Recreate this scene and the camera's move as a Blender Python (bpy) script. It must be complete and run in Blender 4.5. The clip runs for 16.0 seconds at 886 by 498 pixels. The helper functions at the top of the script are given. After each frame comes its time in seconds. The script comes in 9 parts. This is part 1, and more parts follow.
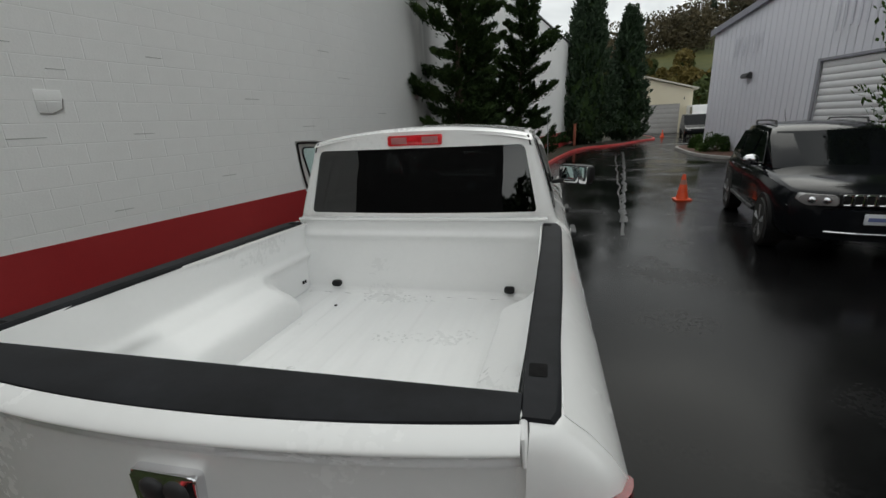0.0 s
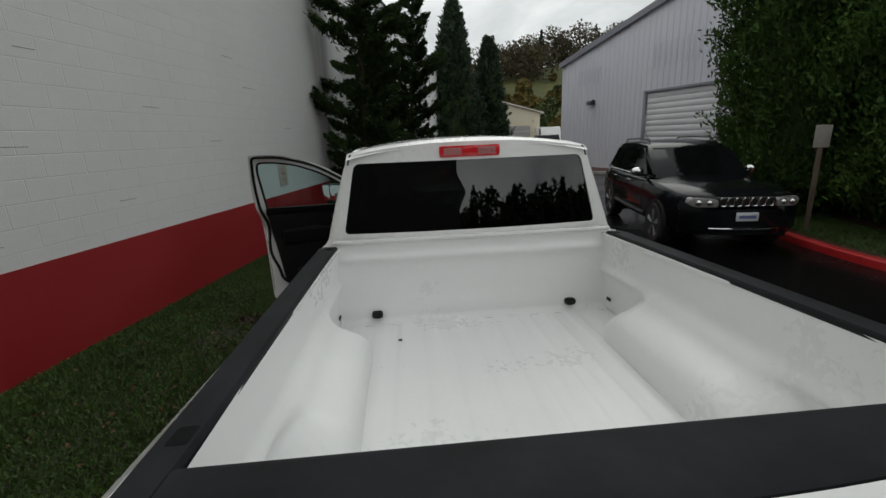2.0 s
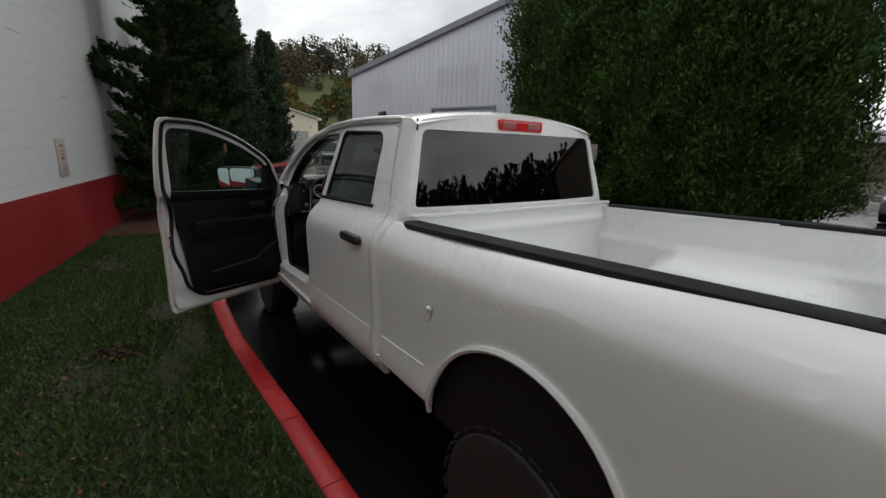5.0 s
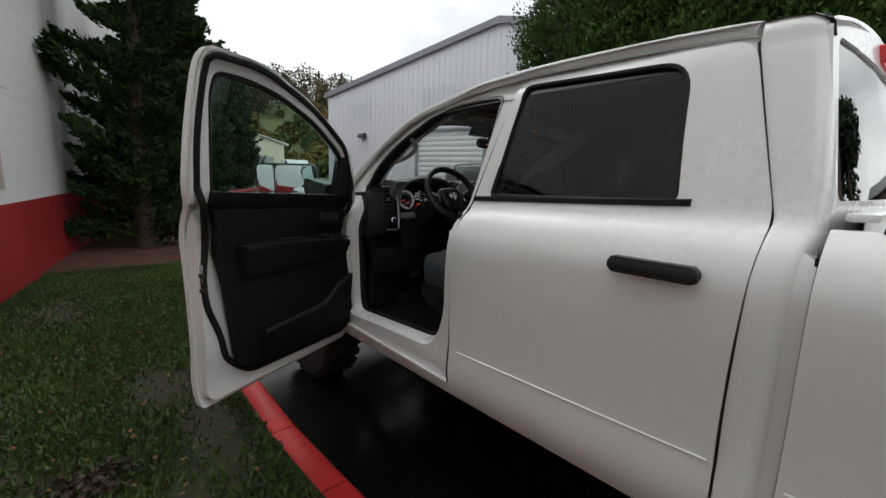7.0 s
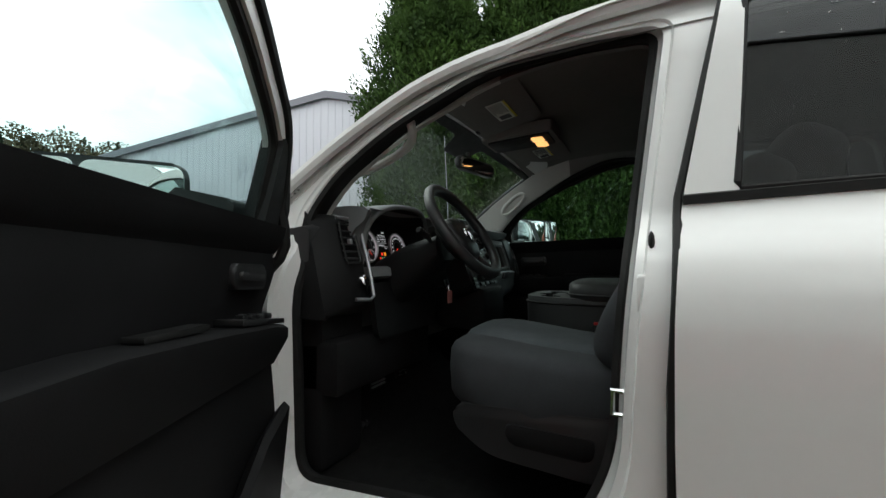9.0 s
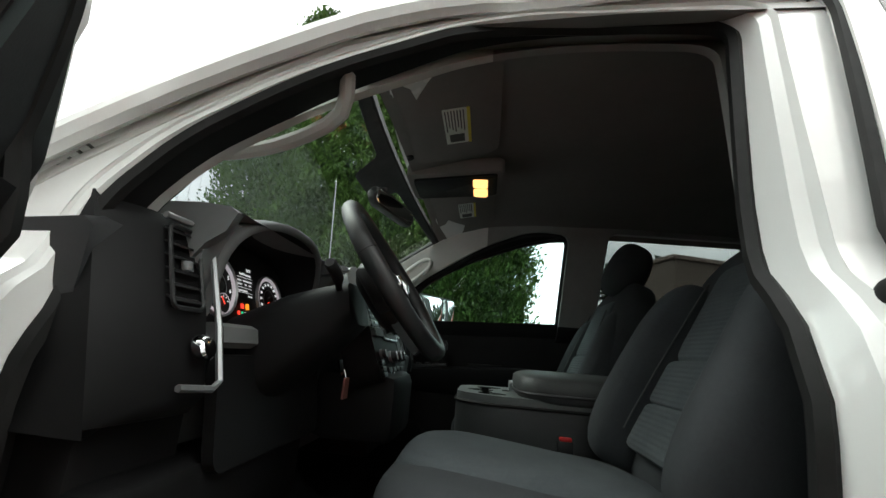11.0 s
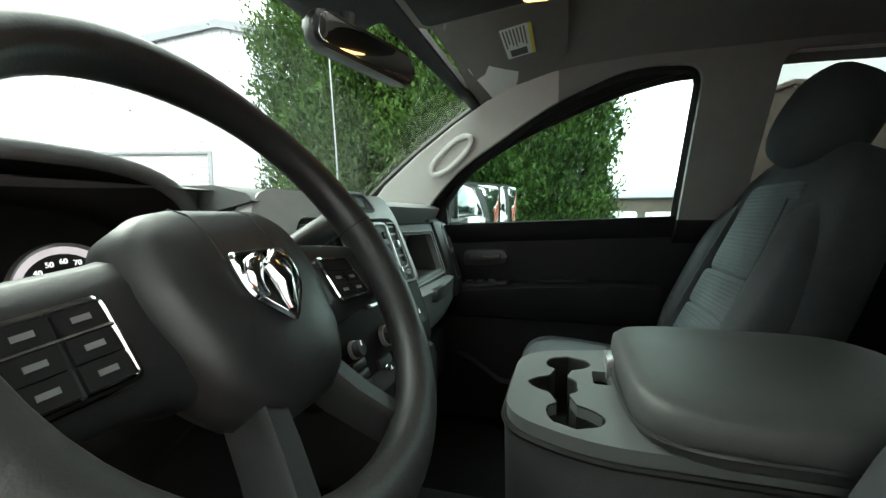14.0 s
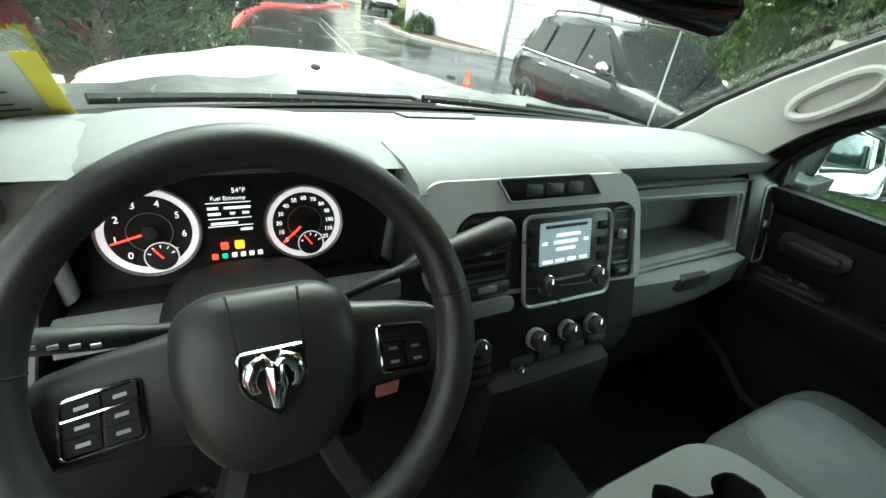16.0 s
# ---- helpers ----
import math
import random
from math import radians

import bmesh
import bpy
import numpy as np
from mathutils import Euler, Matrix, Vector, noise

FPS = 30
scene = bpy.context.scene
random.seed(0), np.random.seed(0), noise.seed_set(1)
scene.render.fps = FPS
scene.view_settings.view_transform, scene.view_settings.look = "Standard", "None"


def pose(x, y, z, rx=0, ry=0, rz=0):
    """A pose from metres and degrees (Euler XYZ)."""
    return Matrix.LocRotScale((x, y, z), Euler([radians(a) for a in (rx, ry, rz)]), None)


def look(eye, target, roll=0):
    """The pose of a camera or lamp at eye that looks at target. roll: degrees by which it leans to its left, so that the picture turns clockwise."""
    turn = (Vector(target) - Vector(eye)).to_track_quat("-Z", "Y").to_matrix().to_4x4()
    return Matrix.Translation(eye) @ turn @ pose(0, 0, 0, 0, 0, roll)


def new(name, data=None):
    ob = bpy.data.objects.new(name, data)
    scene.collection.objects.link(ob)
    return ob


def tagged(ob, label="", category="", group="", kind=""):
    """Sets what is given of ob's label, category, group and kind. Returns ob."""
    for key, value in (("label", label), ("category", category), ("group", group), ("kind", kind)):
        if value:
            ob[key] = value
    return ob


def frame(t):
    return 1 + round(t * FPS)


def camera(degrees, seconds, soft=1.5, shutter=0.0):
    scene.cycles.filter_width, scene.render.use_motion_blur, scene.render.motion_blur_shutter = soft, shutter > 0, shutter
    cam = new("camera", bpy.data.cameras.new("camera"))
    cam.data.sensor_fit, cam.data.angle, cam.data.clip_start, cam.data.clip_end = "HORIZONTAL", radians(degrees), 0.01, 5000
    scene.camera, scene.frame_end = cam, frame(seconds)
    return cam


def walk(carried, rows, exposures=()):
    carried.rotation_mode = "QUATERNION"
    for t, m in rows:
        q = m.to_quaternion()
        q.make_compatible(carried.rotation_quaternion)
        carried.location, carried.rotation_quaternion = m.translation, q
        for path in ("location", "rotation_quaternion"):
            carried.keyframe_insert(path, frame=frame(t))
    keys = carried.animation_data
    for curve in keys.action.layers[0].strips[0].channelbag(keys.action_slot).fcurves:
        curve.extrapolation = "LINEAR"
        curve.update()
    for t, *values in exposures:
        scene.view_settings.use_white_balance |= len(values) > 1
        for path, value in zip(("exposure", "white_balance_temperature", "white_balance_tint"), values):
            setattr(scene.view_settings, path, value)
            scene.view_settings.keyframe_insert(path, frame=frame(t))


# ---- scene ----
cam = camera(92.2, 16.0)
PATH = [
    (0, (0.789, -0.458, 2.018), (0.323, 1.403, 1.453), -2.9),
    (0.5, (0.463, -0.456, 2.010), (0.103, 1.437, 1.479), -4.1),
    (1, (0.189, -0.454, 2.011), (-0.045, 1.466, 1.503), -2.7),
    (1.5, (-0.087, -0.397, 2.014), (-0.17, 1.541, 1.528), -3.0),
    (2, (-0.353, -0.345, 2.012), (-0.2125, 1.587, 1.500), -2.4),
    (2.5, (-0.619, -0.338, 2.051), (-0.362, 1.543, 1.398), -3.0),
    (3, (-0.816, -0.27, 2.028), (-0.254, 1.558, 1.390), -0.5),
    (3.2, (-0.897, -0.245, 1.990), (-0.263, 1.583, 1.437), -2.6),
    (5.3, (-1.95, 0.43, 1.703), (-0.777, 1.99, 1.268), 3.2),
    (5.5, (-1.989, 0.583, 1.635), (-0.847, 2.19, 1.295), 4.5),
    (6, (-2.11, 0.964, 1.616), (-0.96, 2.573, 1.317), 0.2),
    (6.5, (-2.096, 1.434, 1.575), (-0.919, 3.023, 1.279), 1.8),
    (7, (-2.082, 1.91, 1.519), (-0.808, 3.414, 1.176), 1.9),
    (7.5, (-2.03, 2.343, 1.524), (-0.661, 3.777, 1.259), 1.2),
    (8, (-1.986, 2.691, 1.507), (-0.523, 4.036, 1.277), 1.5),
    (8.5, (-1.931, 3.018, 1.421), (-0.241, 4.075, 1.255), 1.5),
    (9, (-1.746, 3.246, 1.318), (0.058, 4.108, 1.357), 0.3),
    (9.5, (-1.524, 3.393, 1.291), (0.372, 4.011, 1.452), 1.2),
    (9.7, (-1.462, 3.452, 1.261), (0.452, 3.96, 1.521), 3.8),
    (11.8, (-1.11, 3.614, 1.272), (0.842, 3.735, 1.691), 3.6),
    (12, (-1.031, 3.609, 1.27), (0.933, 3.676, 1.642), 2.8),
    (12.5, (-0.916, 3.566, 1.299), (1.038, 3.464, 1.713), 2.7),
    (13, (-0.795, 3.504, 1.364), (1.157, 3.339, 1.765), 0.8),
    (13.5, (-0.722, 3.545, 1.41), (1.263, 3.753, 1.536), 0.1),
    (14, (-0.664, 3.599, 1.44), (1.255, 4.141, 1.282), -0.1),
    (14.5, (-0.591, 3.579, 1.484), (1.131, 4.534, 1.133), 0.4),
    (15, (-0.528, 3.577, 1.545), (0.806, 4.908, 0.875), 2.7),
    (15.5, (-0.482, 3.564, 1.635), (0.528, 5.032, 0.728), 8.1),
    (16, (-0.45, 3.525, 1.68), (0.475, 4.983, 0.671), 10.0),
]
walk(cam, [(t, look(eye, target, roll)) for t, eye, target, roll in PATH],
     exposures=[(0, 0.0, 6550, 4), (1.0, -0.15, 6550, 4), (2.5, -0.22, 6550, 4), (5.5, 0.2, 6500, 5), (7, 0.6, 6500, 6), (8, 0.95, 6500, 4), (9.5, 1.15, 6450, 1), (12, 2.40, 6700, 0), (13.5, 2.95, 6700, -3), (15, 3.12, 6600, -7), (16, 3.18, 6550, -8)])

# ---- light ----
SUN_UP, SUN_TURN = radians(48), radians(200)
world = bpy.data.worlds.new("overcast_sky")
scene.world = world
world.use_nodes = True
wn, wl = world.node_tree.nodes, world.node_tree.links
wn.clear()
w_out, w_bg = wn.new("ShaderNodeOutputWorld"), wn.new("ShaderNodeBackground")
w_sky, w_tc, w_map = wn.new("ShaderNodeTexSky"), wn.new("ShaderNodeTexCoord"), wn.new("ShaderNodeMapping")
w_n, w_ramp, w_mix = wn.new("ShaderNodeTexNoise"), wn.new("ShaderNodeValToRGB"), wn.new("ShaderNodeMix")
w_sky.sky_type, w_sky.sun_disc, w_sky.sun_elevation, w_sky.sun_rotation = "NISHITA", False, SUN_UP, SUN_TURN
w_sky.dust_density = 4.0
w_map.inputs["Scale"].default_value = (1.0, 1.0, 2.6)
w_n.inputs["Scale"].default_value, w_n.inputs["Detail"].default_value = 2.3, 5.0
w_n.inputs["Roughness"].default_value, w_n.inputs["Distortion"].default_value = 0.55, 0.4
w_ramp.color_ramp.elements[0].position, w_ramp.color_ramp.elements[0].color = 0.34, (5.0, 5.1, 5.35, 1)
w_ramp.color_ramp.elements[1].position, w_ramp.color_ramp.elements[1].color = 0.66, (9.5, 9.5, 9.65, 1)
w_mix.data_type = "RGBA"
w_mix.inputs[0].default_value = 0.93
wl.new(w_tc.outputs["Generated"], w_map.inputs["Vector"])
wl.new(w_map.outputs[0], w_n.inputs["Vector"])
wl.new(w_n.outputs[0], w_ramp.inputs[0])
wl.new(w_sky.outputs[0], w_mix.inputs[6])
wl.new(w_ramp.outputs[0], w_mix.inputs[7])
wl.new(w_mix.outputs[2], w_bg.inputs[0])
w_bg.inputs[1].default_value = 0.125
wl.new(w_bg.outputs[0], w_out.inputs[0])
sun = new("sun", bpy.data.lights.new("sun", "SUN"))
sun.data.energy, sun.data.angle, sun.data.color = 0.5, radians(40), (1.0, 0.97, 0.93)
sun.matrix_world = Matrix.Rotation(-SUN_TURN, 4, "Z") @ Matrix.Rotation(radians(90) - SUN_UP, 4, "X")


# ---- materials ----
def mat(name, col, rough=0.5, metal=0.0, col2=None, scale=6.0, fine=40.0, bump=0.0, bscale=80.0, stretch=(1, 1, 1), rvar=0.0, coat=0.0, spec=0.5, contrast=0.25):
    """Base colour that wanders between two tones at two scales, with relief."""
    m = bpy.data.materials.new(name)
    m.use_nodes = True
    nt = m.node_tree
    N, L = nt.nodes, nt.links
    b = N["Principled BSDF"]
    b.inputs["Roughness"].default_value, b.inputs["Metallic"].default_value = rough, metal
    b.inputs["Coat Weight"].default_value, b.inputs["Specular IOR Level"].default_value = coat, spec
    b.inputs["Base Color"].default_value = (*col, 1)
    if col2 is None and bump == 0 and rvar == 0:
        return m
    tc, mp = N.new("ShaderNodeTexCoord"), N.new("ShaderNodeMapping")
    mp.inputs["Scale"].default_value = stretch
    L.new(tc.outputs["Object"], mp.inputs["Vector"])
    big, small = N.new("ShaderNodeTexNoise"), N.new("ShaderNodeTexNoise")
    big.inputs["Scale"].default_value, small.inputs["Scale"].default_value = scale, fine
    big.inputs["Detail"].default_value = small.inputs["Detail"].default_value = 6
    L.new(mp.outputs[0], big.inputs["Vector"]), L.new(mp.outputs[0], small.inputs["Vector"])
    add = N.new("ShaderNodeMath")
    add.operation = "MULTIPLY_ADD"
    L.new(small.outputs[0], add.inputs[0])
    add.inputs[1].default_value = 0.35
    L.new(big.outputs[0], add.inputs[2])
    if col2 is not None:
        ramp = N.new("ShaderNodeValToRGB")
        ramp.color_ramp.elements[0].position, ramp.color_ramp.elements[1].position = 0.675 - contrast, 0.675 + contrast
        ramp.color_ramp.elements[0].color, ramp.color_ramp.elements[1].color = (*col, 1), (*col2, 1)
        L.new(add.outputs[0], ramp.inputs[0])
        L.new(ramp.outputs[0], b.inputs["Base Color"])
    if rvar:
        mr = N.new("ShaderNodeMapRange")
        mr.inputs[1].default_value, mr.inputs[2].default_value = 0.5, 0.85
        mr.inputs[3].default_value, mr.inputs[4].default_value = max(0.02, rough - rvar), min(1, rough + rvar)
        L.new(add.outputs[0], mr.inputs[0])
        L.new(mr.outputs[0], b.inputs["Roughness"])
    if bump:
        nz, bp = N.new("ShaderNodeTexNoise"), N.new("ShaderNodeBump")
        nz.inputs["Scale"].default_value, nz.inputs["Detail"].default_value = bscale, 4
        L.new(mp.outputs[0], nz.inputs["Vector"])
        bp.inputs["Strength"].default_value, bp.inputs["Distance"].default_value = bump, min(0.02, 0.35 / bscale)
        L.new(nz.outputs[0], bp.inputs["Height"])
        L.new(bp.outputs[0], b.inputs["Normal"])
    return m


def glass(name, tint, rough=0.0, ior=1.45):
    """Thin pane: tinted see-through with a clear reflection that grows towards grazing."""
    m = bpy.data.materials.new(name)
    m.use_nodes = True
    N, L = m.node_tree.nodes, m.node_tree.links
    N.clear()
    out, mix, lw = N.new("ShaderNodeOutputMaterial"), N.new("ShaderNodeMixShader"), N.new("ShaderNodeLayerWeight")
    pw, fr = N.new("ShaderNodeMath"), N.new("ShaderNodeMapRange")
    f0 = ((ior - 1) / (ior + 1)) ** 2
    pw.operation = "POWER"
    pw.inputs[1].default_value = 4.0
    fr.inputs[3].default_value, fr.inputs[4].default_value = f0, 1.0
    lw.inputs["Blend"].default_value = 0.5
    L.new(lw.outputs["Facing"], pw.inputs[0]), L.new(pw.outputs[0], fr.inputs[0])
    tr, gl = N.new("ShaderNodeBsdfTransparent"), N.new("ShaderNodeBsdfGlossy")
    tr.inputs[0].default_value = (*tint, 1)
    gl.inputs["Roughness"].default_value = rough
    L.new(fr.outputs[0], mix.inputs[0]), L.new(tr.outputs[0], mix.inputs[1]), L.new(gl.outputs[0], mix.inputs[2])
    L.new(mix.outputs[0], out.inputs[0])
    return m


def emit(name, col, strength):
    m = bpy.data.materials.new(name)
    m.use_nodes = True
    b = m.node_tree.nodes["Principled BSDF"]
    b.inputs["Base Color"].default_value = (*[min(1, c) for c in col], 1)
    b.inputs["Emission Color"].default_value, b.inputs["Emission Strength"].default_value = (*col, 1), strength
    b.inputs["Roughness"].default_value = 0.4
    return m


PAINT = mat("white_car_paint", (0.80, 0.80, 0.79), 0.22, col2=(0.84, 0.84, 0.83), scale=1.5, coat=0.6, rvar=0.08)
BED = mat("white_bed_paint", (0.80, 0.805, 0.80), 0.36, col2=(0.85, 0.85, 0.845), scale=2.0, bump=0.03, bscale=9, rvar=0.12)
CAPBLACK = mat("black_textured_cap", (0.012, 0.0122, 0.013), 0.6, col2=(0.022, 0.023, 0.026), scale=6, bump=0.3, bscale=350, spec=0.1)
BLACKPL = mat("black_textured_plastic", (0.009, 0.0093, 0.010), 0.5, col2=(0.016, 0.0165, 0.018), scale=8, bump=0.25, bscale=400, rvar=0.12)
TRIM = mat("dark_interior_plastic", (0.008, 0.008, 0.0085), 0.58, col2=(0.012, 0.012, 0.013), scale=7, bump=0.2, bscale=350, spec=0.18)
RUBBER = mat("black_rubber", (0.009, 0.009, 0.009), 0.6, col2=(0.017, 0.017, 0.017), scale=30, spec=0.25)
TYRE = mat("tyre_rubber", (0.014, 0.014, 0.014), 0.75, col2=(0.035, 0.033, 0.03), scale=12, bump=0.3, bscale=150)
CHROME = mat("chrome", (0.8, 0.8, 0.82), 0.07, 1.0, rvar=0.04)
ALLOY = mat("alloy_wheel", (0.55, 0.55, 0.57), 0.25, 1.0, rvar=0.1)
DASHGREY = mat("grey_dash_plastic", (0.150, 0.156, 0.158), 0.66, col2=(0.185, 0.192, 0.194), scale=5, bump=0.25, bscale=380, spec=0.2)
DASHDARK = mat("charcoal_dash_plastic", (0.017, 0.0175, 0.019), 0.42, col2=(0.026, 0.0265, 0.029), scale=5, bump=0.25, bscale=380)
SILVERPL = mat("silver_trim", (0.36, 0.37, 0.38), 0.35, 0.6, rvar=0.08)
CLOTH = mat("grey_seat_cloth", (0.055, 0.063, 0.070), 0.9, col2=(0.085, 0.096, 0.104), scale=9, fine=160, bump=0.5, bscale=600)
def ribbed(m, scale):
    """Adds fine woven ribs to a cloth's relief."""
    N, L = m.node_tree.nodes, m.node_tree.links
    bp = next(n for n in N if n.type == "BUMP")
    wv, ad = N.new("ShaderNodeTexWave"), N.new("ShaderNodeMath")
    wv.bands_direction = "Z"
    wv.inputs["Scale"].default_value, wv.inputs["Distortion"].default_value, wv.inputs["Detail Scale"].default_value = scale, 1.2, 3.0
    L.new(next(n for n in N if n.type == "TEX_COORD").outputs["Object"], wv.inputs["Vector"])
    ad.operation = "MULTIPLY_ADD"
    ad.inputs[1].default_value = 1.4
    L.new(wv.outputs["Fac"], ad.inputs[0]), L.new(bp.inputs["Height"].links[0].from_socket, ad.inputs[2])
    L.new(ad.outputs[0], bp.inputs["Height"])
    bp.inputs["Distance"].default_value = 0.0012


ribbed(CLOTH, 34)
CLOTHDK = mat("dark_grey_seat_cloth", (0.029, 0.032, 0.036), 0.9, col2=(0.046, 0.050, 0.055), scale=9, fine=160, bump=0.5, bscale=500)
VINYL = mat("grey_vinyl", (0.040, 0.042, 0.043), 0.55, col2=(0.056, 0.059, 0.059), scale=6, bump=0.3, bscale=300)
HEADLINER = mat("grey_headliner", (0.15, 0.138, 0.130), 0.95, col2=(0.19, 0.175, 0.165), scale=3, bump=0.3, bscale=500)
PILLAR = mat("light_grey_pillar_trim", (0.50, 0.49, 0.47), 0.6, col2=(0.55, 0.54, 0.52), scale=6, bump=0.15, bscale=300)
CARPET = mat("black_carpet", (0.008, 0.008, 0.008), 0.95, col2=(0.015, 0.015, 0.015), scale=30, bump=0.8, bscale=250, spec=0.1)
PRIVACY = glass("privacy_glass", (0.36, 0.38, 0.38), ior=1.55)
REARGLASS = glass("dark_rear_glass", (0.16, 0.17, 0.17), ior=1.9)
CLEAR = glass("clear_glass", (0.82, 0.93, 0.92))
WINDSHIELD = glass("windshield_glass", (0.90, 0.965, 0.94), ior=1.38)
DEEPRED = mat("deep_red_lens", (0.12, 0.004, 0.008), 0.15, col2=(0.20, 0.008, 0.012), scale=40, coat=0.3)
REDLENS = mat("red_lens", (0.55, 0.015, 0.02), 0.12, col2=(0.75, 0.03, 0.04), scale=40, coat=0.5)
CLEARLENS = mat("clear_lens", (0.24, 0.23, 0.23), 0.15, coat=0.4, rvar=0.05)
LAMPON = emit("lit_map_lamp", (1.0, 0.50, 0.17), 0.62)
MIRROR = mat("mirror_glass", (0.9, 0.9, 0.9), 0.02, 1.0)

ASPHALT = mat("wet_asphalt", (0.004, 0.004, 0.0042), 0.18, col2=(0.010, 0.010, 0.0105), scale=0.6, fine=25, bump=0.16, bscale=140, rvar=0.14, spec=0.10)
CONCRETE = mat("grey_concrete", (0.24, 0.23, 0.22), 0.8, col2=(0.36, 0.35, 0.33), scale=3, bump=0.4, bscale=50)
KERBRED = mat("red_kerb_paint", (0.40, 0.012, 0.016), 0.5, col2=(0.55, 0.030, 0.030), scale=3, fine=30, bump=0.35, bscale=60, rvar=0.15)
SOIL = mat("lawn_soil", (0.030, 0.019, 0.011), 0.95, col2=(0.018, 0.026, 0.007), scale=1.6, fine=14, bump=0.8, bscale=30)
MULCH = mat("bark_mulch", (0.05, 0.022, 0.014), 0.9, col2=(0.12, 0.05, 0.03), scale=5, fine=60, bump=1.0, bscale=45)
GRASS = mat("grass_blades", (0.024, 0.054, 0.006), 0.6, col2=(0.060, 0.112, 0.015), scale=1.2, fine=9)
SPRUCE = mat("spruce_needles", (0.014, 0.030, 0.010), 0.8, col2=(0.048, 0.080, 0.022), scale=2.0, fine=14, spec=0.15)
CEDAR = mat("arborvitae_foliage", (0.014, 0.033, 0.006), 0.75, col2=(0.066, 0.125, 0.022), scale=1.1, fine=9, spec=0.2)
CYPRESS = mat("cypress_foliage", (0.010, 0.026, 0.010), 0.7, col2=(0.03, 0.062, 0.022), scale=0.8, fine=6)
BARK = mat("bark", (0.055, 0.035, 0.025), 0.9, col2=(0.11, 0.08, 0.06), scale=6, fine=40, bump=1.0, bscale=30, stretch=(3, 3, 0.6))
HILLGREEN = mat("hill_scrub", (0.03, 0.05, 0.014), 0.9, col2=(0.12, 0.115, 0.03), scale=0.05, fine=0.5, bump=0.6, bscale=2)
HILLDARK = mat("hill_conifers", (0.012, 0.024, 0.012), 0.85, col2=(0.03, 0.05, 0.02), scale=0.2, fine=2)
HILLYEL = mat("autumn_leaves", (0.085, 0.075, 0.015), 0.85, col2=(0.16, 0.11, 0.02), scale=0.15, fine=2)
HILLBRN = mat("brown_autumn_leaves", (0.042, 0.038, 0.018), 0.85, col2=(0.085, 0.065, 0.028), scale=0.15, fine=2)
METALWALL = mat("pale_lilac_metal_siding", (0.60, 0.60, 0.66), 0.45, col2=(0.66, 0.66, 0.71), scale=0.4, fine=6, stretch=(1, 1, 0.25), rvar=0.1)
ROLLDOOR = mat("white_roller_door", (0.66, 0.66, 0.68), 0.5, col2=(0.74, 0.74, 0.75), scale=1.0, fine=10, rvar=0.1)
CREAM = mat("cream_siding", (0.66, 0.60, 0.45), 0.7, col2=(0.72, 0.66, 0.52), scale=0.6)
DARKMETAL = mat("dark_metal", (0.04, 0.04, 0.042), 0.5, 0.4, rvar=0.1)
ROOFGREY = mat("grey_roof", (0.12, 0.12, 0.13), 0.7, col2=(0.18, 0.18, 0.19), scale=1)
ORANGE = mat("orange_cone_plastic", (0.75, 0.075, 0.02), 0.5, col2=(0.85, 0.11, 0.03), scale=6)
BLACKPAINT = mat("black_car_paint", (0.005, 0.0055, 0.007), 0.12, col2=(0.008, 0.009, 0.011), scale=2, coat=0.0, spec=0.22)
WHITEPAINT2 = mat("white_vehicle_paint", (0.7, 0.7, 0.7), 0.3, col2=(0.76, 0.76, 0.76), scale=2, coat=0.4)
BRICKFAR = mat("brown_brick_wall", (0.095, 0.072, 0.058), 0.85, col2=(0.13, 0.10, 0.08), scale=0.8, fine=12, bump=0.3, bscale=20)
PAPER = mat("paper", (0.72, 0.74, 0.68), 0.7, col2=(0.78, 0.79, 0.74), scale=20)
YELLOWP = mat("yellow_paper", (0.75, 0.62, 0.06), 0.6, col2=(0.8, 0.68, 0.10), scale=20)
WOODP = mat("weathered_post", (0.10, 0.075, 0.055), 0.85, col2=(0.15, 0.11, 0.08), scale=4, bump=0.5, bscale=40, stretch=(4, 4, 0.5))
INK = mat("grey_ink", (0.10, 0.10, 0.10), 0.8)
WHITEINK = emit("white_dial_print", (0.9, 0.9, 0.95), 0.14)
REDLED = emit("red_dial_light", (1.0, 0.05, 0.03), 0.35)
AMBERLED = emit("amber_dial_light", (1.0, 0.35, 0.03), 0.28)
GREENLED = emit("green_dial_light", (0.05, 0.9, 0.4), 0.15)
SCREEN = emit("lit_display", (0.36, 0.46, 0.54), 0.05)
DIALRING = emit("pale_dial_ring", (0.72, 0.64, 0.72), 0.11)


